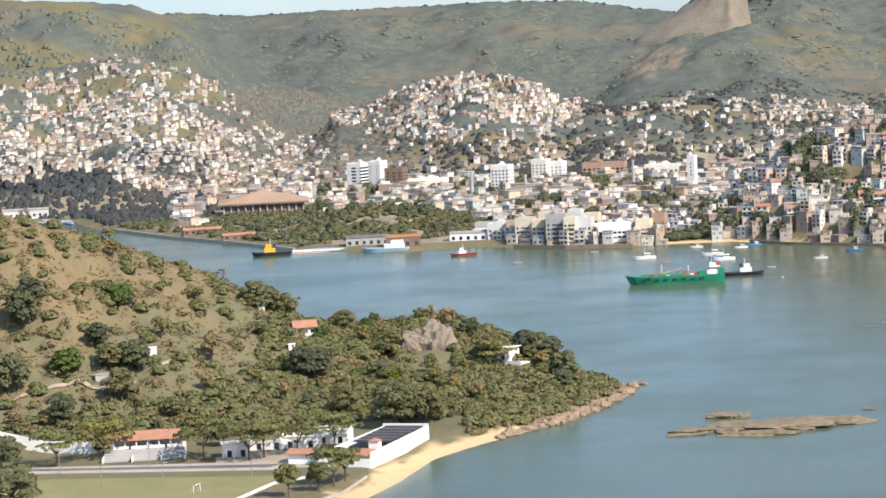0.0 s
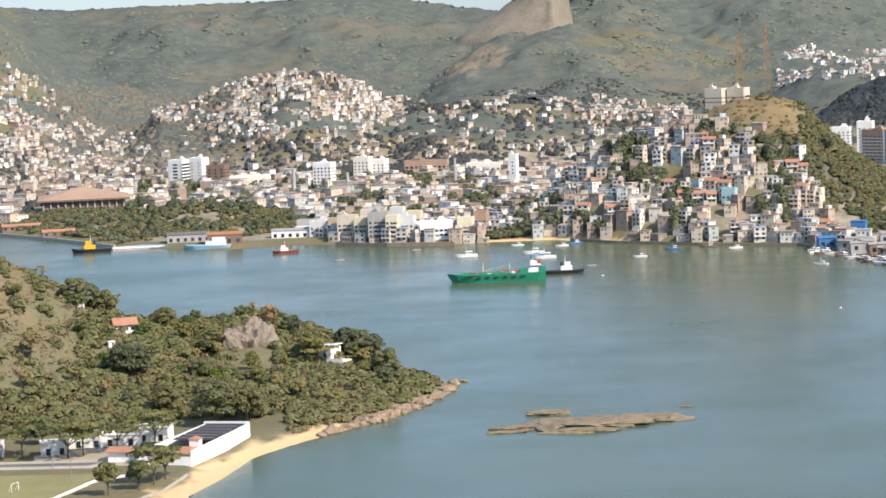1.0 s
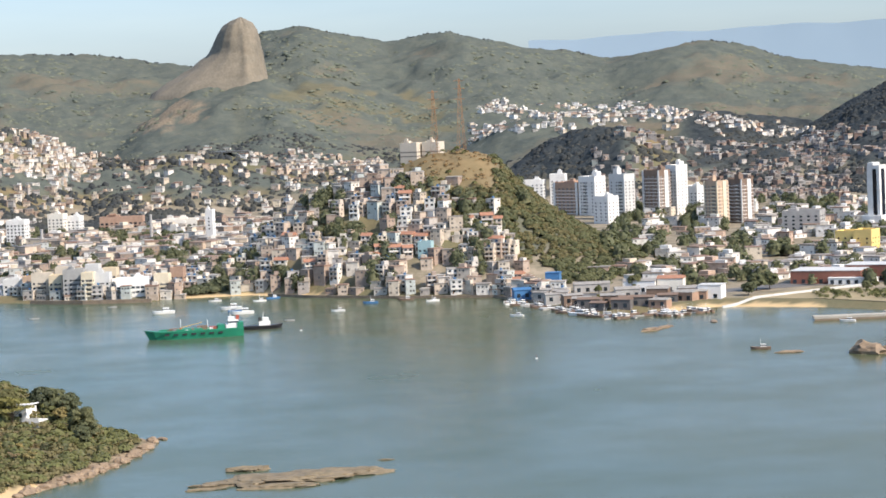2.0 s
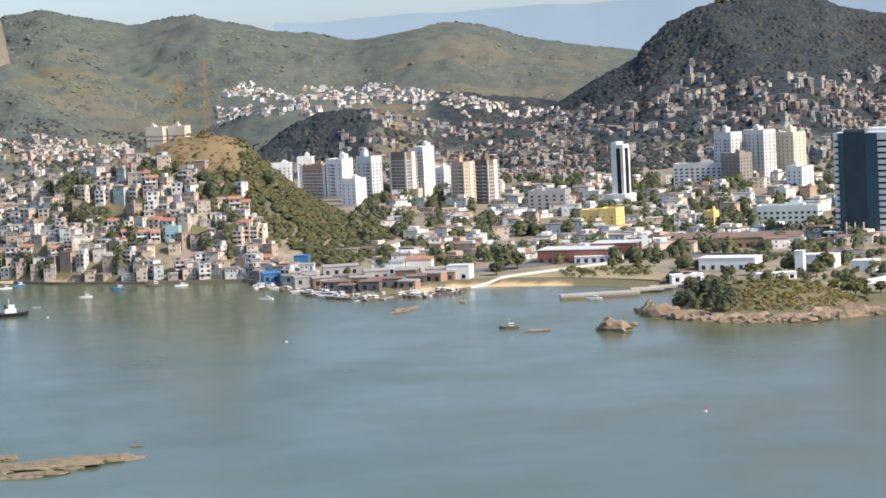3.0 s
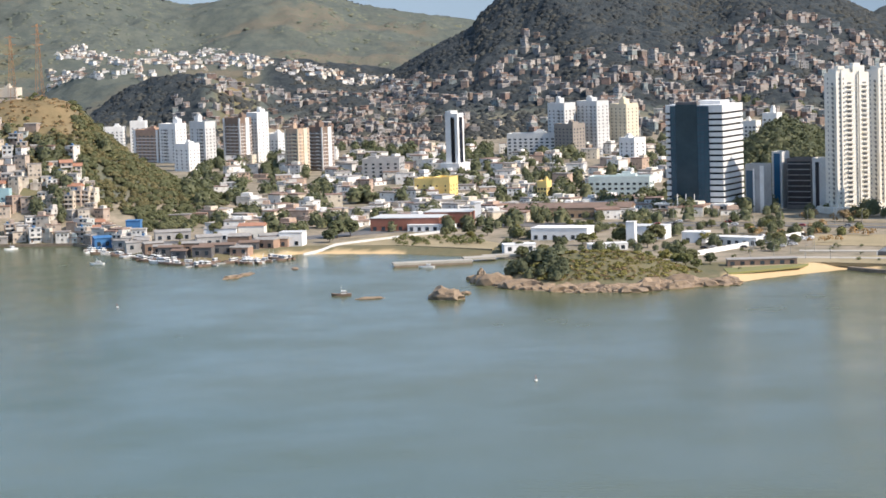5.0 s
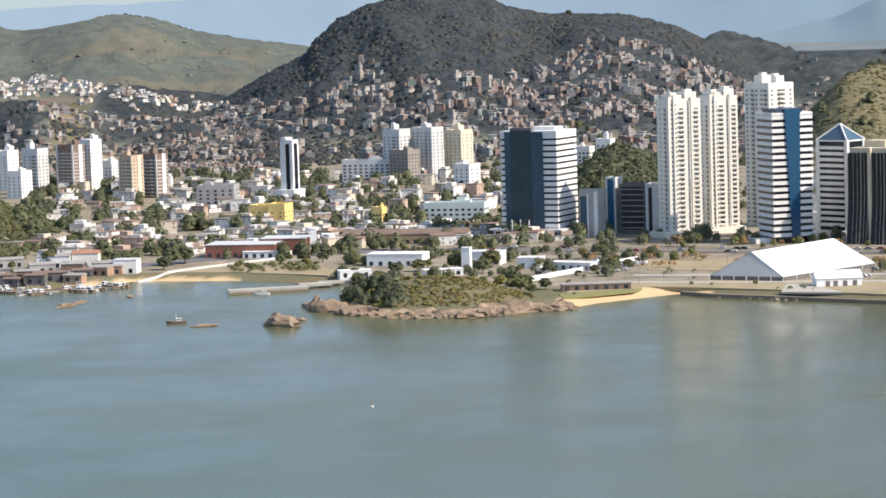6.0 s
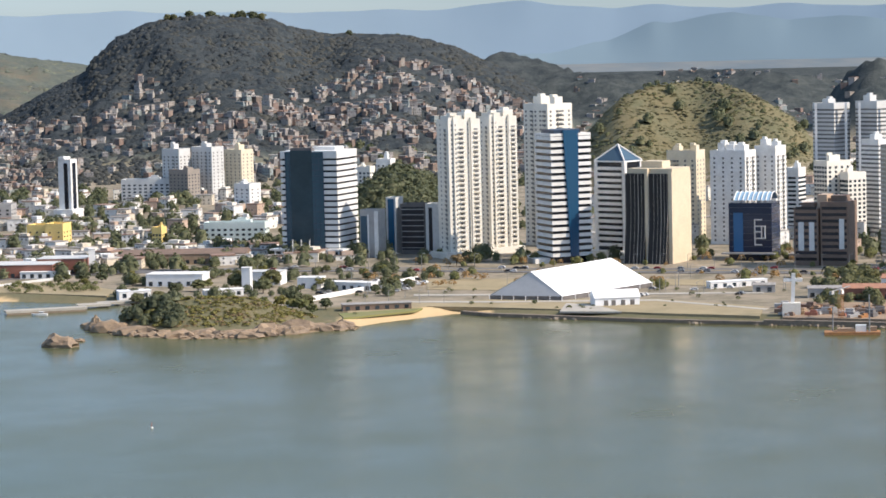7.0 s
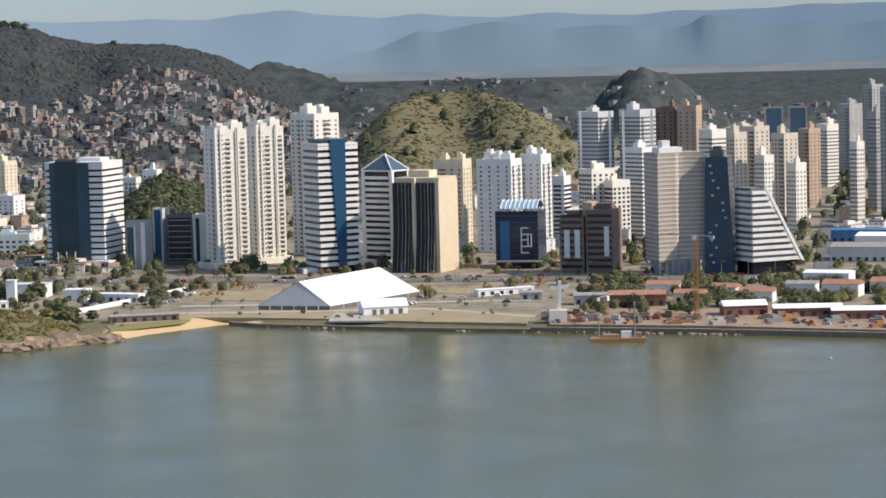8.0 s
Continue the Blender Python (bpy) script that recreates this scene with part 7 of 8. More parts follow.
pavilion()
white_halls()
club()
hill_houses()
for az, d in ((-8.9, 868), (-6.9, 868), (-5.0, 850), (-4.6, 822), (-6.6, 828), (-8.0, 835)):
    pole(az, d, 7.5, 3.1, "thin pale lamp post by the field", 0.8)


# ---- rocks ----
def rock(name, m, sx, sy, sz, seed, label, group, material=None, subdiv=3, tiers=0.0):
    """A weathered boulder or reef: a sphere broken up by uneven noise and flattened below."""
    bm = bmesh.new()
    bmesh.ops.create_icosphere(bm, subdivisions=subdiv, radius=1.0)
    for v in bm.verts:
        n1 = noise.noise(v.co * 1.7 + Vector((seed, 0, 0))) * 0.42 + noise.noise(v.co * 4.3 + Vector((0, seed, 0))) * 0.20 + noise.noise(v.co * 9.0 + Vector((0, 0, seed))) * 0.1
        c = v.co * (1 + n1)
        z = c.z
        if tiers:
            z = math.floor(z * tiers + 0.5) / tiers * 0.7 + z * 0.3
        v.co = (c.x * sx, c.y * sy, max(z, -0.5) * sz)
    me = bpy.data.meshes.new(name)
    bm.to_mesh(me)
    bm.free()
    me.materials.append(material or ROCK)
    ob = new(name, me)
    ob.matrix_basis = m
    return tagged(ob, label, "rock", group)


REEFROCK = plain("olive_reef_rock", (0.25, 0.195, 0.12), (0.13, 0.105, 0.065), 0.3, bumpy=0.7)
SHOREROCK = plain("pale_shore_rock", (0.32, 0.23, 0.145), (0.16, 0.115, 0.078), 0.25, bumpy=0.7)
PEAKROCK = plain("brown_peak_rock", (0.245, 0.208, 0.155), (0.155, 0.140, 0.108), 0.03, rough=0.95, stain=0.4, bumpy=0.5)
for az, d, sx, sy, sz, seed, turn in ((7.35, 908, 22, 13, 2.6, 3, 0), (8.35, 915, 17, 9, 2.2, 7, 6), (6.35, 908, 13, 14, 2.4, 11, -10), (5.55, 903, 9, 5, 1.2, 13, 0), (6.25, 934, 8, 4, 2.0, 17, 0), (5.25, 895, 7, 2, 0.8, 19, 4), (9.38, 943, 2.6, 1.4, 0.5, 23, 0), (7.0, 893, 14, 5, 1.4, 29, 3)):
    rock("reef_rock", at(az, d, 0.05, turn), sx, sy * 0.8, sz * 0.85, seed, "low brown layered rock reef in calm water", "rocky islet", REEFROCK, 4, 6)
RK = random.Random(8)
for i in range(70):
    az = RK.uniform(1.0, 4.25)
    d = float(np.interp(az, [0.38, 1.29, 2.59, 3.37, 3.95, 4.18, 4.3], [890, 911, 939, 968, 998, 1021, 1030])) + RK.uniform(-3, 8)
    s = RK.uniform(0.7, 2.4)
    rock("shore_rock", at(az, d, 0.4, RK.uniform(0, 180)), s * 1.5, s, s * 0.8, i + 40.5, "tan boulder at the foot of the point", "shore rocks", SHOREROCK, 2)
for i in range(150):
    az = RK.uniform(21.0, 26.9)
    d = float(np.interp(az, [21.05, 21.88, 23.16, 24.44, 25.59, 26.74], [1300, 1264, 1243, 1239, 1250, 1266])) + RK.uniform(-2, 13)
    s = RK.choice((0.9, 1.3, 1.8, 2.4, 3.2, 4.6)) * RK.uniform(0.8, 1.2)
    rock("knoll_rock", at(az, d, 0.5, RK.uniform(-30, 30)), s * RK.uniform(1.3, 2.4), s, s * RK.uniform(0.6, 1.05), i + 140.5, "brown boulder round the knoll's shore", "knoll rocks", SHOREROCK, 2)
for i in range(80):
    az = RK.choice((31.4, 34.6, 36.7, 37.4, 38.8, 40.3)) + RK.gauss(0, 0.45)
    d = float(np.interp(az, [29.4, 30.04, 31.32, 33.6, 36.2, 38.6, 40, 42], [1318, 1303, 1289, 1264, 1246, 1233, 1226, 1215])) - RK.uniform(0.6, 3.4)
    s = RK.uniform(0.35, 1.15)
    rock("quay_rock", at(az, d, 0.2, RK.uniform(0, 180)), s * 1.7, s, s * 0.9, i + 340.5, "brown rubble stone at the foot of the quay", "quay rocks", ROCK, 2)
for az, d, sx, sy, sz, seed in ((21.15, 1296, 3.4, 3, 6.5, 3.3), (21.4, 1290, 4, 3, 4.2, 5.1), (20.3, 1232, 9.5, 7, 5.2, 6.7), (20.75, 1250, 3, 2, 1.2, 8.8), (18.6, 1242, 7, 2.5, 0.9, 9.4), (17.93, 1262, 3, 2, 0.8, 4.9), (15.5, 1362, 6, 3, 1.6, 2.2), (15.8, 1376, 9, 3, 0.7, 12.2), (16.92, 1398, 7, 2, 0.5, 13.7), (4.35, 1030, 3, 1.5, 0.6, 15.2), (26.9, 1258, 2, 1, 0.5, 16.1)):
    rock("bay_rock", at(az, d, 0.2, seed * 20), sx, sy, sz, seed, "weathered brown rock standing in the bay", "bay rocks", SHOREROCK, 3)
rock("rock_face", at(-0.45, 1040, 11.0, 0), 11.5, 8, 14.5, 21.7, "bare grey-brown rock face on the point", "rock faces", plain("grey_brown_rock", (0.25, 0.20, 0.145), (0.15, 0.125, 0.095), 0.25, bumpy=0.8), 5)


def rock_peak():
    """The bald rock dome on the far ridge: steep on one side, a long shoulder on the other."""
    zs = [90, 114, 130, 146, 160, 180, 200, 215, 225, 231, 234]
    left, right = [190, 152, 128, 98, 76, 52, 43, 35, 25, 12, 1], [70, 52, 42, 35, 33, 31, 28, 24, 17, 8, 1]
    g, rings, n = Geo(), 44, 56
    for r in range(rings + 1):
        z = 90 + 144 * math.sin(math.pi / 2 * r / rings)
        lo, hi = float(np.interp(z, zs, left)), float(np.interp(z, zs, right))
        for k in range(n):
            a = 2 * math.pi * k / n
            c, q = math.cos(a), math.sin(a)
            p = Vector((c, q, z / 30))
            f = 1 + 0.10 * noise.noise(Vector((c * 1.5, q * 1.5, z / 60))) + 0.04 * noise.noise(p * 2.6) + 0.08 * noise.noise(Vector((c * 7, q * 7, z / 70)))
            g.v.append(((hi if c > 0 else lo) * c * f, (28 + 0.62 * (lo + hi) / 2) * q * f, z + 2 * noise.noise(p * 4)))
    g.f = [(r * n + k, r * n + (k + 1) % n, (r + 1) * n + (k + 1) % n, (r + 1) * n + k) for r in range(rings) for k in range(n)] + [tuple(rings * n + k for k in range(n))]
    return solid("rock_peak", g, PEAKROCK, "bald brown rock dome on a mountain ridge", "rock", kind="structure", smooth=True, m=at(6.58, 3860, 0, 0))


rock_peak()


# ---- waterfront ----
QUAY = plain("quay_stone", (0.27, 0.205, 0.145), (0.16, 0.125, 0.09), 0.3, bumpy=0.6)
DRYLAWN = plain("dry_lawn", (0.35, 0.28, 0.165), (0.26, 0.215, 0.12), 0.05, rough=0.95, bumpy=0.3)
GREENLAWN = plain("green_lawn", (0.17, 0.19, 0.06), (0.22, 0.20, 0.08), 0.05, rough=0.95, bumpy=0.3)
EARTH = plain("bare_earth", (0.36, 0.25, 0.16), (0.24, 0.17, 0.11), 0.08)
BLUESHED = plain("blue_sheet", (0.06, 0.19, 0.40), (0.05, 0.15, 0.31), 0.3, rough=0.5)
SHIPGREEN = plain("green_hull_paint", (0.02, 0.24, 0.14), (0.02, 0.18, 0.10), 0.25, rough=0.45)
SHIPBLACK = plain("black_hull_paint", (0.02, 0.02, 0.025), (0.035, 0.03, 0.03), 0.3, rough=0.45)
SHIPYELLOW = plain("yellow_paint", (0.70, 0.42, 0.03), (0.55, 0.33, 0.03), 0.3, rough=0.5)
SHIPBLUE = plain("light_blue_paint", (0.35, 0.52, 0.62), (0.28, 0.44, 0.55), 0.3, rough=0.5)
SHIPRED = plain("red_oxide_paint", (0.34, 0.07, 0.04), (0.26, 0.06, 0.04), 0.3, rough=0.6)
BOATWHITE = plain("white_boat_paint", (0.80, 0.80, 0.78), (0.70, 0.69, 0.66), 0.4, rough=0.4)

strip("lawn", [(26.8, 1292), (28.6, 1330), (30.0, 1318), (31.6, 1302), (33.8, 1276), (36.1, 1258), (36.2, 1300), (33.8, 1345), (30.1, 1358), (28.2, 1350), (26.8, 1330)], 3.25, 2, DRYLAWN, "dry yellowish waterfront lawn", "lawn")
strip("green_lawn", [(26.7, 1284), (28.3, 1310), (28.5, 1322), (26.6, 1306)], 3.3, 1, GREENLAWN, "green verge behind a small beach", "lawn")
strip("field", [(17.5, 1500), (19.4, 1478), (21.4, 1440), (21.6, 1470), (20.6, 1535), (19.0, 1545)], 3.2, 2, DRYLAWN, "dry grass field by the shore", "lawn")
strip("car_park", [(28.6, 1420), (31.0, 1400), (34.0, 1420), (36.2, 1400), (36.0, 1440), (31.0, 1470), (28.6, 1480)], 3.22, 2, DRYLAWN, "dry grass park beside the avenue", "lawn")
strip("avenue", [(24.5, 1560), (28, 1535), (31, 1505), (36, 1478), (41, 1455), (47, 1440), (47, 1475), (41, 1492), (36, 1510), (31, 1535), (28, 1560), (24.5, 1590)], 3.3, 2, ASPHALT, "grey asphalt avenue in front of the towers", "road")
strip("avenue_verge", [(24.5, 1573), (28, 1546), (31, 1518), (36, 1492), (41, 1472), (47, 1456), (47, 1460), (41, 1476), (36, 1496), (31, 1522), (28, 1550), (24.5, 1577)], 3.42, 1, DRYLAWN, "dry grass strip between the lanes", "verge")
strip("path", [(28.0, 1352), (30.2, 1340), (33.8, 1334), (36.2, 1285), (36.3, 1290), (33.8, 1342), (30.2, 1348), (28.0, 1360)], 3.32, 1, PAVE, "pale concrete path across the lawn", "path")
strip("park_path", [(28.3, 1385), (30, 1378), (36.2, 1365), (36.2, 1372), (30, 1386), (28.3, 1394)], 3.32, 1, PAVE, "pale concrete path beside the avenue", "path")
strip("work_yard", [(36.6, 1250), (38.6, 1240), (40.2, 1233), (47, 1194), (47, 1285), (40.2, 1310), (37.0, 1320)], 3.28, 2, EARTH, "bare brown earth of a waterfront work yard", "yard")
strip("far_avenue", [(42.55, 1500), (43.05, 1500), (42.98, 2000), (42.95, 2700), (42.9, 2700), (42.78, 2000)], 3.6, 2, ASPHALT, "long straight avenue between towers", "road")
strip("shore_road", [(13.5, 1545), (16.8, 1530), (18.8, 1560), (21.5, 1580), (24.6, 1560), (24.6, 1585), (21.5, 1605), (18.7, 1585), (16.8, 1552), (13.5, 1565)], 3.3, 2, ASPHALT, "grey shore road behind the harbour", "road")
wall_between("sea_wall", [(29.4, 1318), (30.04, 1303), (31.32, 1289), (33.6, 1264), (36.2, 1246)], 1.4, 3.0, QUAY, "dark stone quay wall along the lawn", z=0.4, deep=3)
wall_between("work_quay", [(36.2, 1246), (38.6, 1233), (40, 1226), (42, 1215), (44.1, 1204), (47, 1187)], 2.3, 3.0, QUAY, "stone quay wall of the work yard", z=0.4, deep=3)
wall_between("white_fence_wall", [(17.12, 1472), (18.2, 1500), (20.38, 1556)], 1.5, 0.5, GREYW, "long white wall beside the field")
wall_between("white_yard_wall", [(25.48, 1356), (27.2, 1422), (28.4, 1478)], 2.6, 0.6, WHITEWALL, "white wall with gaps beside a yard")
wall_between("canal_wall", [(-7.61, 2100), (-6.14, 1964), (-4.5, 1857), (-3.37, 1778)], 1.8, 1.5, PAVE, "pale canal bank wall", z=0.6, deep=2)
wall_between("harbour_wall", [(1.6, 1712), (2.76, 1688), (4.28, 1676)], 2.2, 2.0, QUAY, "dark quay below the harbour houses", z=0.3, deep=2)
wall_between("house_quay", [(6.9, 1678), (7.82, 1650), (9.82, 1614), (12, 1592), (13.2, 1530)], 1.4, 1.2, QUAY, "rough stone edge below the houses", z=0.3, deep=2)


# greyer copy of the tent canvas: the gable's shade painted in
GABLE_SHADE = plain("gable_canvas_painted_shade", (0.50, 0.50, 0.50), (0.44, 0.44, 0.44), 0.1, rough=0.6, stain=0.1)


def tent():
    t = thing("event_tent", at(31.85, 1375, 3.2, 0), "large white event tent with shade painted into its gable", "tent")
    inv = t.matrix_basis.inverted()
    L = lambda a, d, z: inv @ polar(a, d, z)
    # eaves and ridge: gable end towards the water on one side
    A, B, C, D_ = L(30.02, 1358, 3.2), L(31.66, 1344, 3.2), L(33.7, 1410, 3.2), L(32.1, 1425, 3.2)
    ra, rb = L(30.96, 1353, 18.2), L(32.79, 1412, 19.4)
    up = Vector((0, 0, 2.3))
    g = Geo()
    g.add([A + up, B + up, C + up, D_ + up, ra, rb], [(1, 2, 5, 4), (3, 0, 4, 5)])
    part("canopy", g, CANVAS, t, "bright white canvas")
    part("gable", Geo().add([A + up * 0.9, B + up * 0.9, ra + (rb - ra).normalized() * 0.3], [(0, 1, 2)]), GABLE_SHADE, t, "gable canvas with grey shade painted in")
    part("end_gable", Geo().add([C + up, D_ + up, rb - (rb - ra).normalized() * 0.3], [(0, 1, 2)]), CANVAS, t)
    # dark sheets stand in for the shade inside the open sides
    g = Geo()
    for p, q in ((A, B), (B, C), (C, D_), (D_, A)):
        m, v = (p + q) / 2, q - p
        g.box(m.x, m.y, -0.5, v.length - 1, 0.3, 2.7, math.degrees(math.atan2(v.y, v.x)))
    part("dark_sides", g, DARKC, t, "dark sheets standing for shade in the open sides")
    for k in range(7):
        p = A.lerp(B, k / 6)
        part("post", Geo().box(p.x, p.y - 0.4, -0.5, 0.4, 0.4, 2.8), WHITEWALL, t)
    for k in range(8):
        p = B.lerp(C, k / 7)
        part("post", Geo().box(p.x, p.y - 0.3, -0.5, 0.4, 0.4, 2.8), WHITEWALL, t)
    s = thing("small_tent", at(32.85, 1322, 3.2, 12), "small white marquee beside the large tent", "tent")
    part("canopy", Geo().gable(0, 0, 4.0, 24, 13, 3.6, 0.3, 0, 0.15), CANVAS, s)
    part("side", Geo().box(0, 0, -0.5, 23.6, 12.6, 4.5), CANVAS, s)
    # dark panels painted on for the shade inside the doorways
    for x in (-6, -2, 3, 8):
        part("opening", Geo().box(x, -6.3, 0, 2.2, 0.2, 2.8), DARKC, s)
    strip("tent_ramp", [(31.6, 1290), (33.0, 1284), (32.4, 1318), (31.75, 1330)], 3.42, 1, PAVE, "pale paved ramp by the tents", "path")


def cross():
    t = thing("monument_cross", at(36.83, 1262, 3.2, 0), "tall white curved concrete cross on a cream base", "monument")
    g = Geo()
    pts = [(0.6 * math.sin(k / 6 * 1.6), 0, 5 + k * 2.6) for k in range(7)]
    for (x0, _, z0), (x1, _, z1) in zip(pts, pts[1:]):
        g.prism([(x0 - 0.9, -0.7), (x0 + 0.9, -0.7), (x0 + 0.9, 0.7), (x0 - 0.9, 0.7)], z0, z1, [(x1 - 0.9, -0.7), (x1 + 0.9, -0.7), (x1 + 0.9, 0.7), (x1 - 0.9, 0.7)])
    part("shaft", g, WHITEWALL, t)
    part("arm", Geo().prism([(-4.2, -0.6), (5.0, -0.6), (5.0, 0.6), (-4.2, 0.6)], 16.4, 18.0), WHITEWALL, t)
    part("pedestal", Geo().box(-0.5, 0, -1, 9, 6, 7), CREAMW, t, "cream plinth")


def crane(az, d, h, jib, turn, label):
    t = thing("crane", at(az, d, 3.0, turn), label, "crane", "cranes")
    g = Geo()
    for x in (-0.9, 0.9):
        for y in (-0.9, 0.9):
            g.bar((x, y, -0.5), (x, y, h), 0.16, 4)
    for k in range(int(h / 2)):
        g.bar((-0.9, -0.9, 2 * k), (0.9, -0.9, 2 * k + 2), 0.09, 4).bar((0.9, -0.9, 2 * k), (0.9, 0.9, 2 * k + 2), 0.09, 4).bar((-0.9, 0.9, 2 * k + 2), (-0.9, -0.9, 2 * k), 0.09, 4)
    part("mast", g, RUST, t, "orange lattice mast")
    part("jib", Geo().bar((-9, 0, h), (jib, 0, h + 1), 0.3, 4).bar((0, 0, h + 4), (jib * 0.7, 0, h + 1), 0.08, 4), STEEL, t)
    part("cab", Geo().box(0.5, 0, h - 2, 2, 2, 2.2), WHITEWALL, t)
    part("counterweight", Geo().box(-8.5, 0, h - 1.4, 2.4, 1.4, 1.6), GREY, t)


def shed(az, d, w, dep, h, turn, wall, roof, label, rise=1.4, name="shed", group="harbour sheds"):
    p = polar(az, d)
    t = thing(name, at(az, d, max(2.4, ground_at(p.x, p.y)), turn), label, "shed", group)
    part("wall", Geo().box(0, 0, -2, w, dep, h + 2), wall, t)
    part("roof", Geo().gable(0, 0, h, w, dep, rise, 0.4, 0, 0.2) if rise else Geo().box(0, 0, h, w + 0.6, dep + 0.6, 0.35), roof, t)
    n = max(1, int(w / 5))
    me = Geo().box(0, 0, 0, 2.2, 0.2, min(2.4, h * 0.6)).mesh("opening", GLASS)
    for i in range(n):
        part("opening", me, None, t).location = (-w / 2 + w * (i + 0.5) / n, -dep / 2, 0.5)
    return t


tent()
cross()
crane(39.93, 1258, 42, 22, 160, "orange lattice tower crane on the work yard")
crane(37.9, 1245, 14, 9, 60, "small orange work crane by the quay")
# work yard and sheds
for az, d, w, dep, h, turn, wl, rf, lab, rise in (
        (40.98, 1284, 22, 14, 5, 10, REDWALL, CANVAS, "red shed with white sheet roof", 2.2), (42.4, 1274, 34, 13, 4.5, 4, REDWALL, CANVAS, "long red shed with white sheet roof", 1.6), (43.75, 1262, 36, 14, 4.5, 4, REDWALL, CANVAS, "long red shed with white roof by the quay", 1.6),
        (38.6, 1335, 30, 12, 6, 0, REDWALL, TILE, "red-brown work hall with tile roof", 2), (37.6, 1345, 20, 10, 5, 0, GREY, FIBRE, "grey work shed with sheet roof", 1.2), (39.8, 1345, 16, 10, 5, -12, CREAMW, TILE, "cream house with red tile roof", 2),
        (41.3, 1345, 18, 11, 5.5, -12, WHITEWALL, TILE, "white house with red tile roof by the yard", 2.2), (42.3, 1380, 16, 12, 6, -12, WHITEWALL, FIBRE, "white house with grey roof", 1.4), (43.2, 1370, 20, 12, 6.5, -16, WHITEWALL, TILE, "white house with red tile roof", 2.2),
        (44.3, 1385, 22, 12, 6, -16, CREAMW, TILE, "cream house with red tile roof", 2.2), (42.9, 1430, 26, 14, 7, -16, WHITEWALL, CANVAS, "white hall with white roof", 1.2)):
    shed(az, d, w, dep, h, turn, wl, rf, lab, rise, group="yard sheds")
for az, d, w, dep, h, turn, wl, rf, lab, rise in (
        (40.6, 1375, 14, 10, 5, -20, CREAMW, TILE, "cream house with red tile roof", 2), (39.2, 1395, 18, 10, 5, -8, WHITEWALL, TILE, "white house with red tile roof", 2), (45.2, 1400, 24, 14, 7, -16, CREAMW, TILE, "cream house with red tile roof", 2),
        (43.9, 1580, 50, 26, 9, -10, GREYW, FIBRE, "large grey hall beside the avenue", 2), (44.6, 1650, 60, 30, 10, -10, WHITEWALL, CANVAS, "large white-roofed market hall", 1.5), (43.9, 1720, 56, 14, 8, -6, BLUESHED, BLUESHED, "long hall with bright blue roof", 1),
        (35.6, 1405, 34, 6, 3.4, 24, WHITEWALL, CANVAS, "long white canopy over a walkway", 0), (36.2, 1375, 12, 8, 4, 0, GREY, FIBRE, "grey kiosk by the park", 1)):
    shed(az, d, w, dep, h, turn, wl, rf, lab, rise, group="yard sheds")
# the beach kiosk and the yacht club
for az, d, w, dep, h, turn, wl, rf, lab, rise in (
        (27.45, 1324, 36, 9, 3.2, 6, BROWN, FIBRE, "long open beach kiosk with grey roof", 0), (22.0, 1432, 18, 9, 4, 10, WHITEWALL, CANVAS, "white boathouse with pale roof", 0), (23.0, 1490, 34, 16, 7, -16, WHITEWALL, WHITEWALL, "white flat-roofed club hall", 0),
        (24.0, 1420, 22, 8, 3.5, 8, WHITEWALL, WHITEWALL, "low white club wing with flat roof", 0), (25.0, 1480, 20, 14, 7.5, -16, WHITEWALL, GREYW, "white two-storey club house", 0), (26.0, 1450, 14, 10, 6, -16, WHITEWALL, WHITEWALL, "white cube house among dark trees", 0),
        (26.9, 1430, 30, 8, 4.5, -30, WHITEWALL, WHITEWALL, "white pavilion with open front", 0), (24.55, 1445, 5, 5, 13, -16, WHITEWALL, WHITEWALL, "white square tower block", 0)):
    shed(az, d, w, dep, h, turn, wl, rf, lab, rise, group="club buildings")
# red and brown halls
for az, d, w, dep, h, turn, wl, rf, lab, rise in (
        (19.55, 1585, 44, 26, 8, -14, REDWALL, GREYW, "large red hall with white flat roof edge", 0), (20.5, 1600, 30, 22, 9.5, -14, REDWALL, GREYW, "red hall with pale flat roof", 0), (20.05, 1565, 30, 5, 4, -14, WHITEWALL, WHITEWALL, "row of white loading bays before the red hall", 0),
        (21.1, 1590, 4, 4, 15, 0, WHITEWALL, WHITEWALL, "white slim tower beside the red hall", 0), (23.2, 1640, 80, 24, 6.5, -8, EARTH, BROWN, "long hall with a dull brown roof", 2.5)):
    shed(az, d, w, dep, h, turn, wl, rf, lab, rise, name="hall", group="large halls")
TURQUOISE = plain("faded_turquoise_render", (0.34, 0.50, 0.52), (0.28, 0.42, 0.44), 0.2)
SEAGREEN = plain("pale_green_render", (0.62, 0.69, 0.66), (0.54, 0.61, 0.58), 0.1)
apartment(24.35, 1790, 44, 14, 17, -14, SEAGREEN, "long pale green school block with windows", 10, 3, 2.2, 1.5, pitch=3.4, name="school_block")
apartment(19.0, 2000, 30, 18, 22, -14, GREY, "grey concrete hall block", 5, 3, 2.0, 1.4, name="hall_block")
apartment(22.4, 2260, 44, 18, 24, -14, GREYW, "long grey office block below the hill", 9, 3, 2.4, 1.5, name="hall_block")
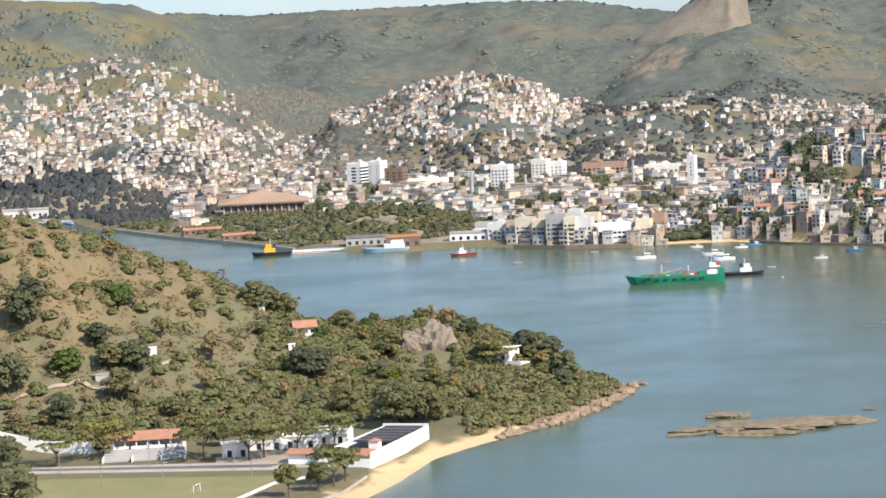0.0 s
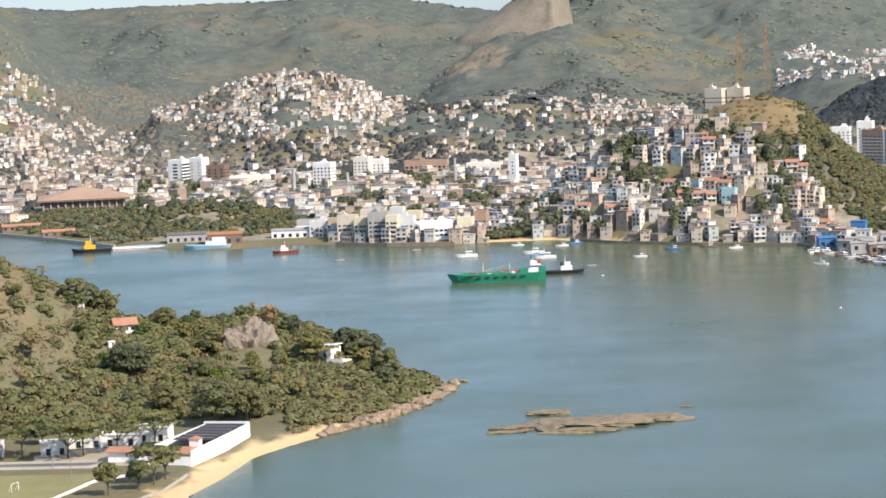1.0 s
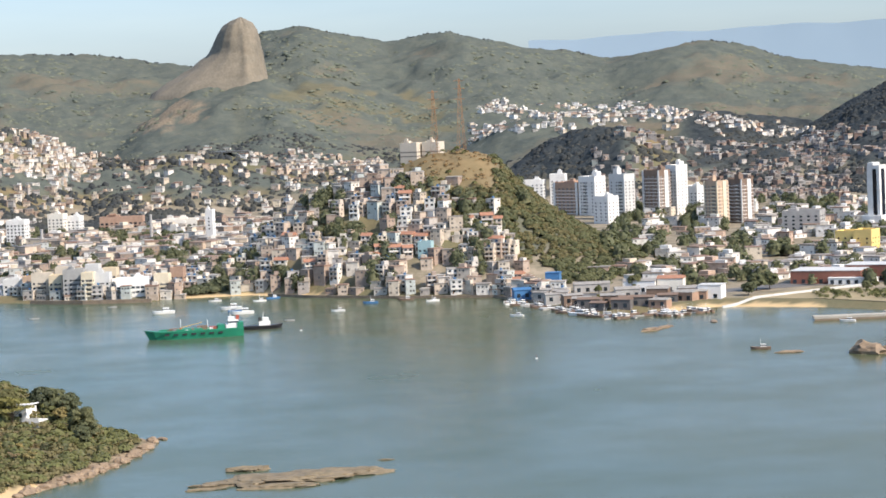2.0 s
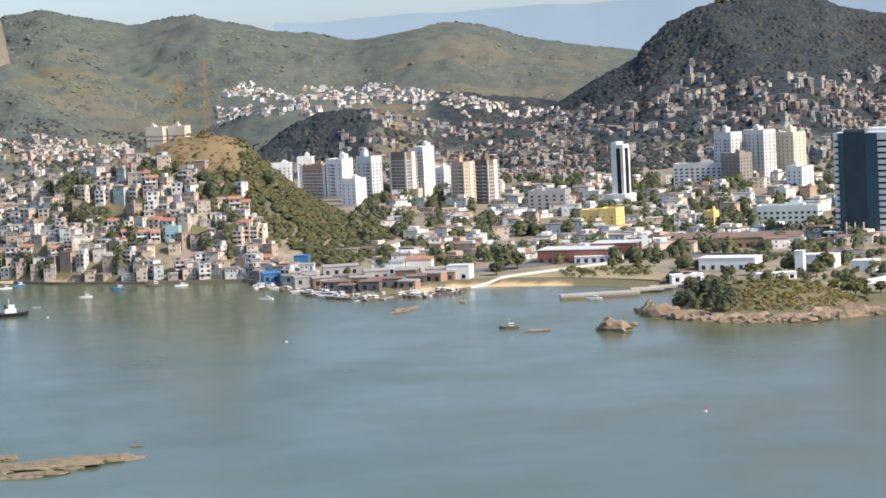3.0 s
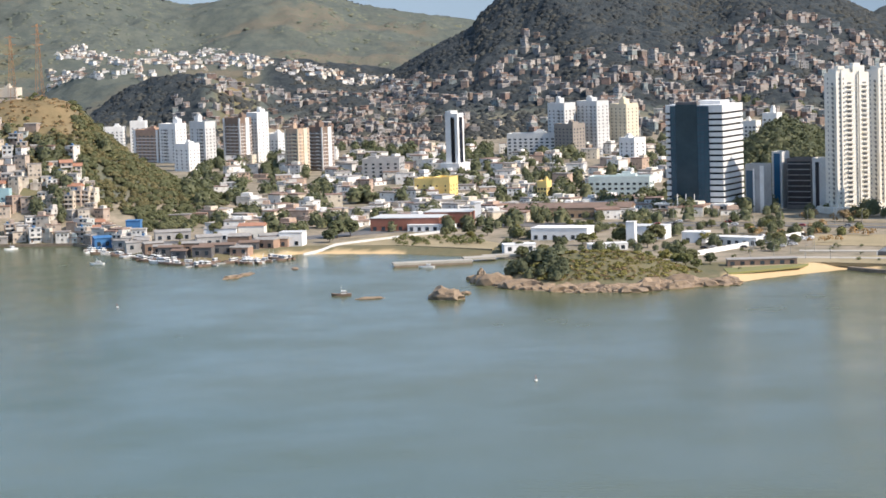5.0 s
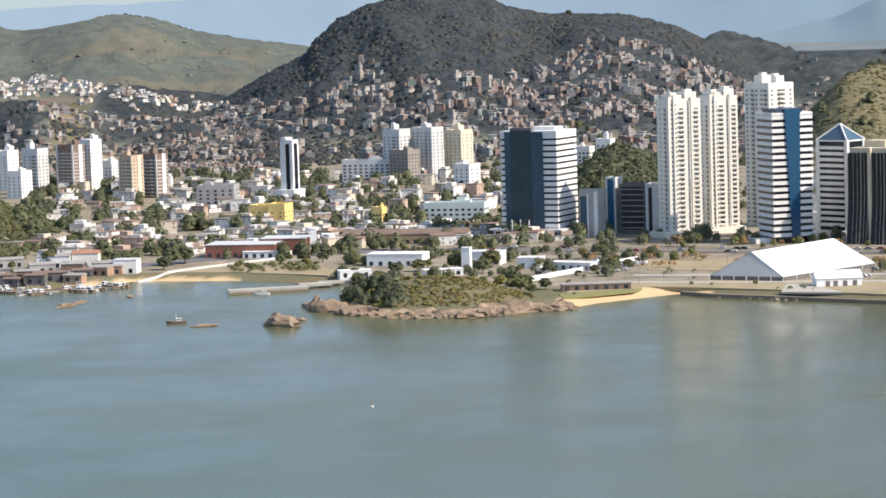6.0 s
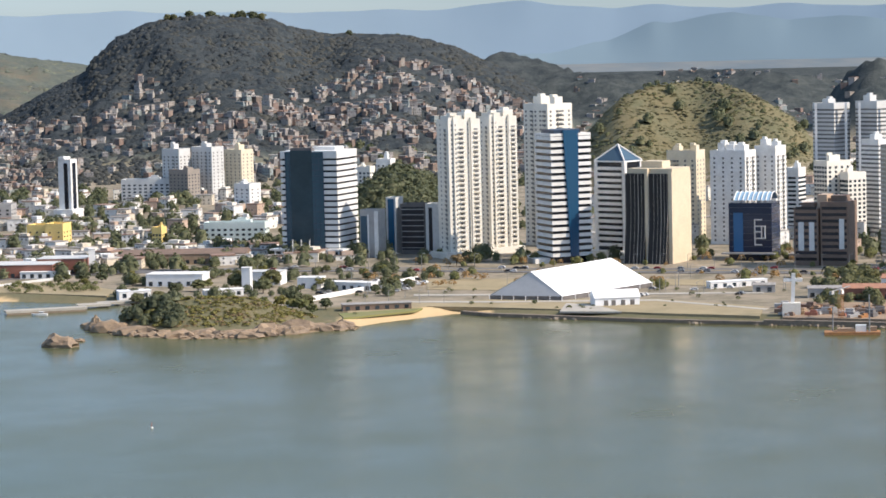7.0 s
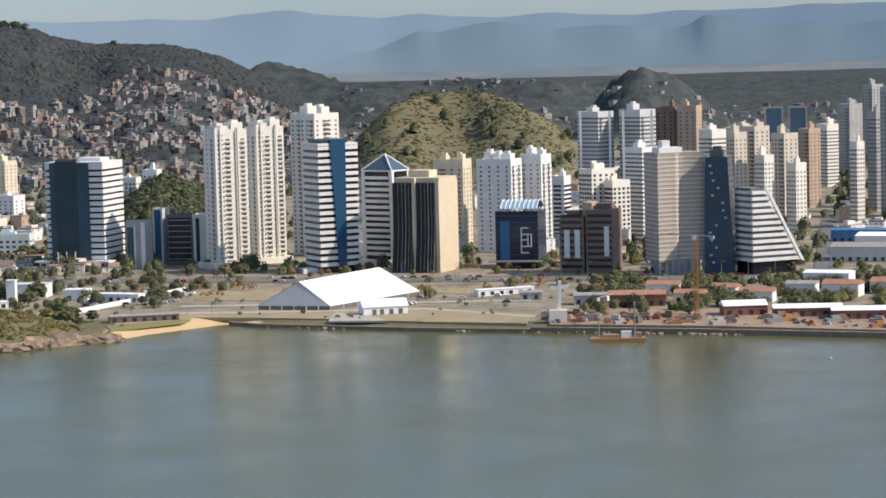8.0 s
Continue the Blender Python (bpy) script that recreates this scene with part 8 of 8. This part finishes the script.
# fishing harbour sheds
for az, d, w, dep, h, turn, wl, rf, lab, rise in (
        (12.9, 1560, 26, 12, 5, 8, BLUESHED, BLUESHED, "low blue harbour shed", 1.2), (13.35, 1590, 9, 8, 11.5, -10, BLUESHED, BLUESHED, "tall bright blue sheet-metal house", 0), (14.2, 1575, 22, 11, 5, 4, GREY, FIBRE, "grey harbour warehouse with sheet roof", 1.2), (15.0, 1530, 15, 10, 5, 6, GREY, FIBRE, "grey harbour shed with grey roof", 1.4),
        (15.7, 1515, 13, 10, 6, -10, BROWN, FIBRE, "brown harbour shed with grey roof", 1.4), (16.4, 1512, 12, 10, 6, -10, BRICK, FIBRE, "brick harbour house with grey roof", 1.2), (16.9, 1505, 14, 12, 8, -14, WHITEWALL, GREYW, "white cube harbour building", 0), (15.3, 1560, 20, 10, 7, -10, WHITEWALL, FIBRE, "white house behind the harbour", 1.2),
        (16.0, 1560, 16, 10, 8, -10, CREAMW, TILE, "cream house behind the harbour", 1.6)):
    shed(az, d, w, dep, h, turn, wl, rf, lab, rise)
for az, d, w, dep, h, turn, wl, rf, lab, rise in (
        (-0.9, 1745, 24, 14, 6, 0, BROWN, RUST, "brown shipyard shed with rusty roof by the water", 1.5), (-1.7, 1770, 30, 12, 5, 0, GREY, DARKC, "grey shipyard shed with dark roof", 1.5), (0.6, 1765, 26, 12, 5, -8, WHITEWALL, FIBRE, "white shore shed with grey roof", 1.2), (1.2, 1775, 30, 14, 6, -8, WHITEWALL, GREYW, "white harbour building with flat roof", 0),
        (-5.4, 1960, 30, 9, 3, 6, BROWN, TILE, "long low red-roofed restaurant", 1.6), (-4.6, 1890, 24, 9, 3, 6, BROWN, TILE, "low red-roofed pavilion by the canal", 1.6), (-9.3, 2262, 40, 14, 6, 0, GREYW, FIBRE, "pale shed by the far canal", 1.5)):
    shed(az, d, w, dep, h, turn, wl, rf, lab, rise)
apartment(3.88, 1700, 22, 13, 14, 0, WHITEWALL, "white waterfront house with rows of openings", 7, 3, 2.4, 1.5, name="waterfront_house")
apartment(1.9, 1735, 14, 12, 18, -10, SANDY, "sand-coloured harbour apartment house", 4, 3, 1.4, 1.4, name="waterfront_house", balcony=[(0, 8)])
apartment(2.6, 1712, 14, 12, 21, -10, GREYT, "grey weathered harbour apartment house with balconies", 4, 3, 1.4, 1.4, name="waterfront_house", balcony=[(2, 8)])
apartment(3.2, 1708, 12, 12, 18, -10, GREYW, "grey-white harbour apartment house", 4, 3, 1.4, 1.4, name="waterfront_house", balcony=[(0, 7)])
apartment(1.3, 1760, 16, 12, 13, -10, GREYW, "grey-white harbour house by the quay", 4, 3, 1.4, 1.4, name="waterfront_house")
for a_, d_, w_, top_, mat_, lab_ in ((2.2, 1722, 9, 17, BEIGE, "narrow beige quayside house with balconies"), (2.9, 1703, 8, 19, CREAM, "narrow cream quayside house with balconies"), (3.02, 1722, 9, 23, GREYW, "narrow grey-white quayside house"), (1.62, 1752, 9, 15, ORANGE, "narrow ochre quayside house"),
                                     (2.38, 1738, 11, 21, SANDY, "sand-coloured house behind the quay"), (3.4, 1722, 10, 20, BEIGE, "beige house behind the quay"), (4.55, 1712, 10, 15, CREAM, "cream house beside a small beach"), (4.9, 1722, 9, 18, BRICK, "bare brick house beside a small beach"), (0.95, 1790, 12, 12, GREYT, "grey harbour house with flat roof")):
    apartment(a_, d_, w_, 10, top_, -12, mat_, lab_, 3, 2, 1.5, 1.5, balcony=[(w_ * 0.15, w_ * 0.55)], name="quayside_house", group="quayside houses", tanks=0)
apartment(10.5, 1668, 9, 8, ground_at(*polar(10.5, 1668)[:2]) + 8, -14, TURQUOISE, "turquoise house high on the shore hill", 3, 2, 1.4, 1.3, name="turquoise_house", tanks=0)


def sports_hall():
    t = thing("sports_hall", at(-4.0, 2145, 1.5, 0), "wide sports hall with a low brown tent roof", "hall")
    g = Geo().add([(-38, -30, 13), (38, -30, 13), (38, 30, 13), (-38, 30, 13), (0, 0, 22)], [(0, 1, 4), (1, 2, 4), (2, 3, 4), (3, 0, 4), (3, 2, 1, 0)])
    part("roof", g, plain("brown_sheet_roof", (0.40, 0.27, 0.18), (0.33, 0.22, 0.15), 0.05), t)
    part("wall", Geo().box(0, 0, -2, 68, 52, 13.5), BROWN, t)
    for i in range(12):
        part("pillar", Geo().box(-33 + 6 * i, -27, -2, 1.2, 1.2, 15), GREY, t)
    part("fascia", Geo().box(0, -30, 11.6, 76, 0.5, 1.4), BROWN, t)


sports_hall()


# ---- ships and boats ----
def hull(g, length, beam, depth, z0=0.0, bow=0.28, sheer=0.6, n=12):
    """A ship's hull along x, bow at -x."""
    rings = []
    for i in range(n + 1):
        t = i / n
        wdt = beam / 2 * min(1.0, (t / bow) ** 0.6 if t < bow else 1.0) * (1.0 if t < 0.9 else 1 - (t - 0.9) * 1.6)
        wdt = max(wdt, 0.05)
        top = depth + sheer * ((1 - t / bow) ** 2 if t < bow else 0) * depth * 0.5
        x = -length / 2 + length * t
        rake = (1 - t / bow) * length * 0.03 if t < bow else 0
        rings.append([(x - rake, -wdt, z0 + top), (x + rake, -wdt * 0.8, z0 - 0.8), (x + rake, wdt * 0.8, z0 - 0.8), (x - rake, wdt, z0 + top)])
    vs = [p for r in rings for p in r]
    fs = []
    for i in range(n):
        a, b = 4 * i, 4 * i + 4
        fs += [(a, a + 1, b + 1, b), (a + 1, a + 2, b + 2, b + 1), (a + 2, a + 3, b + 3, b + 2), (a + 3, a, b, b + 3)]
    fs += [(3, 2, 1, 0), (4 * n, 4 * n + 1, 4 * n + 2, 4 * n + 3)]
    return g.add(vs, fs)


def green_ship():
    t = thing("cargo_ship", at(5.22, 1430, 0, 2), "green supply ship with white bridge at the stern", "ship", "ships")
    part("hull", hull(Geo(), 54, 11, 4.2), SHIPGREEN, t, "bright green painted hull")
    part("deck_rail", Geo().box(2, -5.4, 4.2, 44, 0.15, 0.8).box(2, 5.4, 4.2, 44, 0.15, 0.8), SHIPGREEN, t)
    for i in range(7):
        part("rail_opening", Geo().box(-16 + 5 * i, -5.56, 2.4, 2.6, 0.1, 0.9), SHIPBLACK, t)
    bridge = part("deck_house", Geo().box(21, 0, 4, 7.5, 8, 2.8).box(21.5, 0, 6.8, 6, 7, 2.4).box(20.5, 0, 9.2, 3.6, 6, 1.6), BOATWHITE, t, "white bridge house")
    part("bridge_window", Geo().box(18.65, 0, 9.7, 0.2, 5, 0.8).box(21.5, 0, 7.6, 6.1, 7.1, 0.9), GLASS, bridge)
    part("funnel", Geo().box(24, 0, 9.2, 1.8, 1.8, 2.4), SHIPRED, t)
    part("stern_block", Geo().box(25.2, 0, 3.6, 3.4, 9, 4.2), SHIPGREEN, t)
    part("winch_house", Geo().box(14.5, 0, 4, 4, 7, 3), SHIPGREEN, t)
    for i in range(9):
        part("deck_crate", Geo().box(-15 + 3.4 * i, -3.6 + 0.7 * (i % 3), 4.2, 1.6 + 0.4 * (i % 2), 1.4, 1.0 + 0.5 * (i % 3)), (BROWN, STEEL, RUST, BOATWHITE)[i % 4], t)
    part("hatch", Geo().box(-4, 0, 3.8, 16, 7, 1.7), SHIPGREEN, t)
    part("hatch", Geo().box(11, 0, 3.8, 6, 6, 2.0), SHIPRED, t)
    part("deck_gear", Geo().box(-12, 0, 4, 5, 4, 1.8).box(4, 1, 5.0, 6, 3, 1.6), BROWN, t)
    for x, h in ((-8, 11), (20, 17), (7, 10)):
        part("mast", Geo().bar((x, 0, 4.5), (x, 0, h), 0.18, 5), BOATWHITE, t)
    part("boom", Geo().bar((-8, 0, 6), (4, 1, 8.5), 0.16, 5), SHIPYELLOW, t)


def tug(az, d, turn, length, hullm, housem, label):
    t = thing("tug_boat", at(az, d, 0, turn), label, "boat", "ships")
    part("hull", hull(Geo(), length, length * 0.28, length * 0.1), hullm, t)
    bridge = part("deck_house", Geo().box(-length * 0.05, 0, length * 0.09, length * 0.3, length * 0.16, length * 0.12).box(-length * 0.08, 0, length * 0.21, length * 0.16, length * 0.13, length * 0.1), housem, t)
    part("bridge_window", Geo().box(-length * 0.165, 0, length * 0.24, 0.2, length * 0.11, length * 0.04), GLASS, bridge)
    part("funnel", Geo().box(length * 0.08, 0, length * 0.2, length * 0.06, length * 0.06, length * 0.12), hullm, t)
    part("mast", Geo().bar((-length * 0.02, 0, length * 0.3), (-length * 0.02, 0, length * 0.46), 0.15, 5), BOATWHITE, t)
    part("fender", Geo().box(length * 0.05, 0, length * 0.07, length * 0.9, length * 0.29, 0.3), SHIPBLACK, t)


boat_protos = {}


def boat(az, d, turn, kind, group="moored boats"):
    m = at(az, d, 0, turn)
    if kind in boat_protos:
        return tagged(copy_thing(boat_protos[kind], m), group=group)
    length, hm, lab = {"white": (8.5, BOATWHITE, "small white motor boat at anchor"), "blue": (9.5, BLUESHED, "blue fishing boat with white cabin"), "red": (10, BROWN, "dark brown fishing boat with white cabin"), "grey": (6, GREY, "small grey open boat"), "big": (14, BOATWHITE, "larger white fishing boat")}[kind]
    t = thing("boat", m, lab, "boat", group)
    part("hull", hull(Geo(), length, length * 0.3, length * 0.12), hm, t)
    if kind != "grey":
        cabin = part("cabin", Geo().box(length * 0.12, 0, length * 0.1, length * 0.28, length * 0.2, length * 0.16), BOATWHITE, t)
        part("cabin_window", Geo().box(length * 0.12, 0, length * 0.17, length * 0.285, length * 0.205, length * 0.05), GLASS, cabin)
        part("mast", Geo().bar((0, 0, length * 0.1), (0, 0, length * 0.5), 0.06, 4), BOATWHITE, t)
    else:
        part("thwart", Geo().box(0, 0, length * 0.1, 0.4, length * 0.26, 0.08), BARK, t)
    boat_protos[kind] = t
    return t


green_ship()
tug(6.74, 1460, 184, 22, SHIPBLACK, BOATWHITE, "black tug boat with white wheelhouse")
tug(-3.88, 1752, 4, 26, SHIPBLACK, SHIPYELLOW, "black tug with yellow deck house")
tug(0.45, 1672, 10, 17, SHIPRED, BOATWHITE, "red-brown fishing vessel by the shore")
t = thing("ferry", at(-1.3, 1735, 0, -12), "pale blue ferry with white deck house at the yard", "ship", "ships")
part("hull", hull(Geo(), 32, 9, 2.6), SHIPBLUE, t)
part("deck_house", Geo().box(6, 0, 2.4, 13, 7, 3).box(8, 0, 5.4, 8, 6, 2.4), BOATWHITE, t)
part("deck", Geo().box(-5, 0, 2.5, 16, 8, 0.3), SHIPBLUE, t)
t = thing("barge", at(-2.7, 1765, 0, 3), "long flat pale blue and white barge", "ship", "ships")
part("hull", Geo().box(0, 0, -0.8, 44, 12, 2.4), BOATWHITE, t)
part("deck", Geo().box(8, 0, 1.6, 26, 10.5, 0.4), SHIPBLUE, t)
part("side_strip", Geo().box(0, -6.05, 0.4, 43, 0.12, 0.5), SHIPRED, t)
t = thing("work_barge", at(38.15, 1206, 0, 0), "rusty work barge loaded with machinery", "ship", "ships")
part("hull", Geo().box(0, 0, -0.8, 26, 9, 2.2), RUST, t)
part("winch_house", Geo().box(4, 0, 1.4, 5, 4, 3), BOATWHITE, t)
part("spud", Geo().bar((-9, 2, -1), (-9, 2, 13), 0.35, 6), STEEL, t)
part("spud", Geo().bar((8, -2, -1), (8, -2, 19), 0.35, 6), STEEL, t)
part("deck_load", Geo().box(-3, 0, 1.4, 8, 5, 1.6).box(10, 1, 1.4, 3, 4, 2.2), EARTH, t)
for az, d, turn, kind in ((1.66, 1599, 0, "grey"), (4.53, 1589, 10, "big"), (8.46, 1546, 0, "white"), (6.05, 1594, 0, "big"), (6.3, 1560, 8, "big"), (6.15, 1575, 170, "blue"), (12.49, 1467, -20, "white"), (13.89, 1457, -30, "big"), (17.95, 1259, 0, "red"), 
                          (6.7, 1640, 10, "white"), (7.0, 1655, 30, "blue"), (5.7, 1655, 0, "white"), (9.2, 1590, 0, "blue"), (10.6, 1585, 20, "white"), (19.9, 1378, -10, "white"), (7.35, 1500, 0, "grey"), (3.4, 1650, 0, "grey"), (10.0, 1600, 0, "red")):
    boat(az, d, turn, kind)
MB = random.Random(17)
for i in range(110):
    az = MB.uniform(12.3, 16.9)
    d = float(np.interp(az, [12, 13.65, 14.53, 16.07, 17.06], [1580, 1492, 1450, 1456, 1474])) - MB.uniform(0, 22)
    boat(az, d, MB.uniform(-60, 60), MB.choice(("red", "grey", "red", "red", "grey", "red", "grey", "red", "white")), "fishing fleet")
for i in range(14):
    boat(MB.uniform(-9.8, -8.2), MB.uniform(2190, 2225), MB.uniform(-40, 40), MB.choice(("white", "blue", "big")), "canal boats")

for az, d in ((22.3, 957), (12.9, 1250), (42.9, 1130), (7.6, 1440)):
    t = thing("buoy", at(az, d, 0), "small white mooring buoy on the water", "buoy", "buoys")
    part("float", Geo().disc(0, 0, -0.4, 0.5, 0.7, 0.6, 10), BOATWHITE, t)
    part("stem", Geo().bar((0, 0, 0.5), (0, 0, 2.2), 0.1, 5), SHIPRED, t)


def pier():
    t = thing("pier", at(19.95, 1392, 0, 8), "long dark concrete pier with pale deck", "pier")
    part("deck", Geo().box(2, 0, 1.0, 44, 9, 1.2).box(30, 12, 1.0, 18, 10, 1.2).box(46, 18, 1.1, 26, 8, 1.2), PAVE, t)
    for i in range(9):
        part("pile", Geo().box(-18 + 5 * i, -3.6, -3, 1.1, 1.1, 4.1), QUAY, t)
    part("dark_side", Geo().box(2, -4.2, -0.6, 43, 0.5, 1.6), QUAY, t)


pier()
# lattice pylons on the bare hilltop
for az, d, h in ((10.8, 1786, 46), (11.4, 1800, 52)):
    p = polar(az, d)
    z = ground_at(p.x, p.y)
    t = thing("pylon", at(az, d, z, 20), "rust-red lattice pylon on a bare hilltop", "pylon", "pylons")
    g = Geo()
    for sx in (-1, 1):
        for sy in (-1, 1):
            g.bar((sx * 2.6, sy * 2.6, -1), (sx * 0.4, sy * 0.4, h), 0.1, 4)
    for k in range(14):
        r0, r1 = 2.6 - 2.2 * k / 14, 2.6 - 2.2 * (k + 1) / 14
        z0, z1 = h * k / 14, h * (k + 1) / 14
        g.bar((-r0, -r0, z0), (r1, -r1, z1), 0.05, 4).bar((r0, -r0, z0), (-r1, -r1, z1), 0.05, 4).bar((r0, r0, z0), (r1, -r1, z1), 0.05, 4)
    part("lattice", g, RUST, t)
    for zz in (0.72, 0.86, 0.97):
        part("cross_arm", Geo().bar((-4, 0, h * zz), (4, 0, h * zz), 0.15, 4), RUST, t)

# lamp posts, cars and yard clutter
LP = random.Random(23)
for i in range(34):
    az = 25.5 + i * 0.6
    pole(az, float(np.interp(az, [24.5, 28, 31, 36, 41, 47], [1575, 1548, 1520, 1494, 1474, 1458])), 9.5, 3.3, "tall pale lamp post along the avenue", 1.8)
for i in range(46):
    az = LP.uniform(24.5, 37)
    pole(az, LP.uniform(1335, 1470) if az > 27 else LP.uniform(1440, 1540), 7, 3.2, "thin pale lamp post in the park", 1.0)
CARS = [plain("car_paint_" + n, c, tuple(k * 0.9 for k in c), 0.5, rough=0.3, stain=0.05) for n, c in (("white", (0.7, 0.7, 0.7)), ("grey", (0.25, 0.26, 0.27)), ("black", (0.02, 0.02, 0.02)), ("red", (0.35, 0.03, 0.03)))]
TYRE = plain("tyre_rubber", (0.02, 0.02, 0.02), (0.03, 0.03, 0.03), 1.0)
car_protos = {}


def car(az, d, turn, k, z=3.35):
    m = at(az, d, z, turn)
    if k in car_protos:
        return copy_thing(car_protos[k], m)
    t = thing("car", m, ("white", "grey", "black", "red")[k] + " parked car on grey asphalt", "car", "cars")
    body = part("body", Geo().box(0, 0, 0.3, 4.3, 1.75, 0.65).prism([(-1.5, -0.8), (1.7, -0.8), (1.7, 0.8), (-1.5, 0.8)], 0.95, 1.5, [(-0.9, -0.7), (1.2, -0.7), (1.2, 0.7), (-0.9, 0.7)]), CARS[k], t)
    part("car_glass", Geo().prism([(-1.35, -0.83), (1.55, -0.83), (1.55, 0.83), (-1.35, 0.83)], 1.0, 1.42, [(-0.85, -0.74), (1.15, -0.74), (1.15, 0.74), (-0.85, 0.74)]), BLACKGLASS, body)
    for x in (-1.35, 1.35):
        for y in (-0.8, 0.8):
            part("wheel", Geo().bar((x, y - 0.1, 0.32), (x, y + 0.1, 0.32), 0.33, 8), TYRE, t)
    car_protos[k] = t
    return t


for i in range(72):
    az = LP.uniform(25, 46)
    mid = float(np.interp(az, [24.5, 28, 31, 36, 41, 47], [1575, 1548, 1520, 1494, 1474, 1458]))
    car(az, mid + LP.choice((-12, -8, 8, 12)), LP.uniform(-14, -8), LP.choice((0, 0, 1, 1, 2, 3)))
for i in range(44):
    car(LP.uniform(26.0, 28.6), 1400 + LP.uniform(0, 75), LP.uniform(-40, 20), LP.choice((0, 0, 1, 2)), 3.25)
for i in range(10):
    car(LP.uniform(33.2, 36), LP.uniform(1352, 1400), LP.uniform(-40, 20), LP.choice((0, 1, 2, 3)), 3.3)
for i in range(170):
    az = 36.6 + 8.6 * LP.random() ** 1.5
    d = float(np.interp(az, [36, 40, 47], [1256, 1240, 1200])) + LP.uniform(0, 46)
    s = LP.choice((0.8, 1.2, 1.8, 2.6, 4.0)) * LP.uniform(0.8, 1.2)
    mat = LP.choice((RUST, RUST, EARTH, REDWALL, STEEL, BROWN, DARKC, BROWN, GREY))
    g = Geo().box(0, 0, -0.3, s * 1.8, s, s * 0.5).box(s * 0.3, 0.1, s * 0.5 - 0.3, s * 0.9, s * 0.6, s * 0.3)
    solid("stacked_material", g, mat, "stacked building material on the earth yard", "building material", "yard clutter", m=at(az, d, 3.3, LP.uniform(-40, 40)))
# low dark sheds and landing roofs crowding the fishing harbour
HS = random.Random(41)
for i in range(20):
    az = 12.7 + i * 0.215 + HS.uniform(-0.06, 0.06)
    d = float(np.interp(az, [12, 13.65, 14.53, 16.07, 17.06], [1600, 1506, 1464, 1468, 1486])) + HS.uniform(2, 34)
    wl, rf, lab = HS.choice(((BROWN, FIBRE, "low brown harbour shack with grey sheet roof"), (BRICK, FIBRE, "brick harbour shack with a grey roof"), (GREY, FIBRE, "grey harbour shack with sheet roof"), (DARKC, BROWN, "dark landing shed with a brown roof")))
    shed(az, d, HS.uniform(8, 14), HS.uniform(6, 9), HS.uniform(2.8, 5), HS.uniform(-30, 25), wl, rf, lab, 1.0, group="harbour shacks")
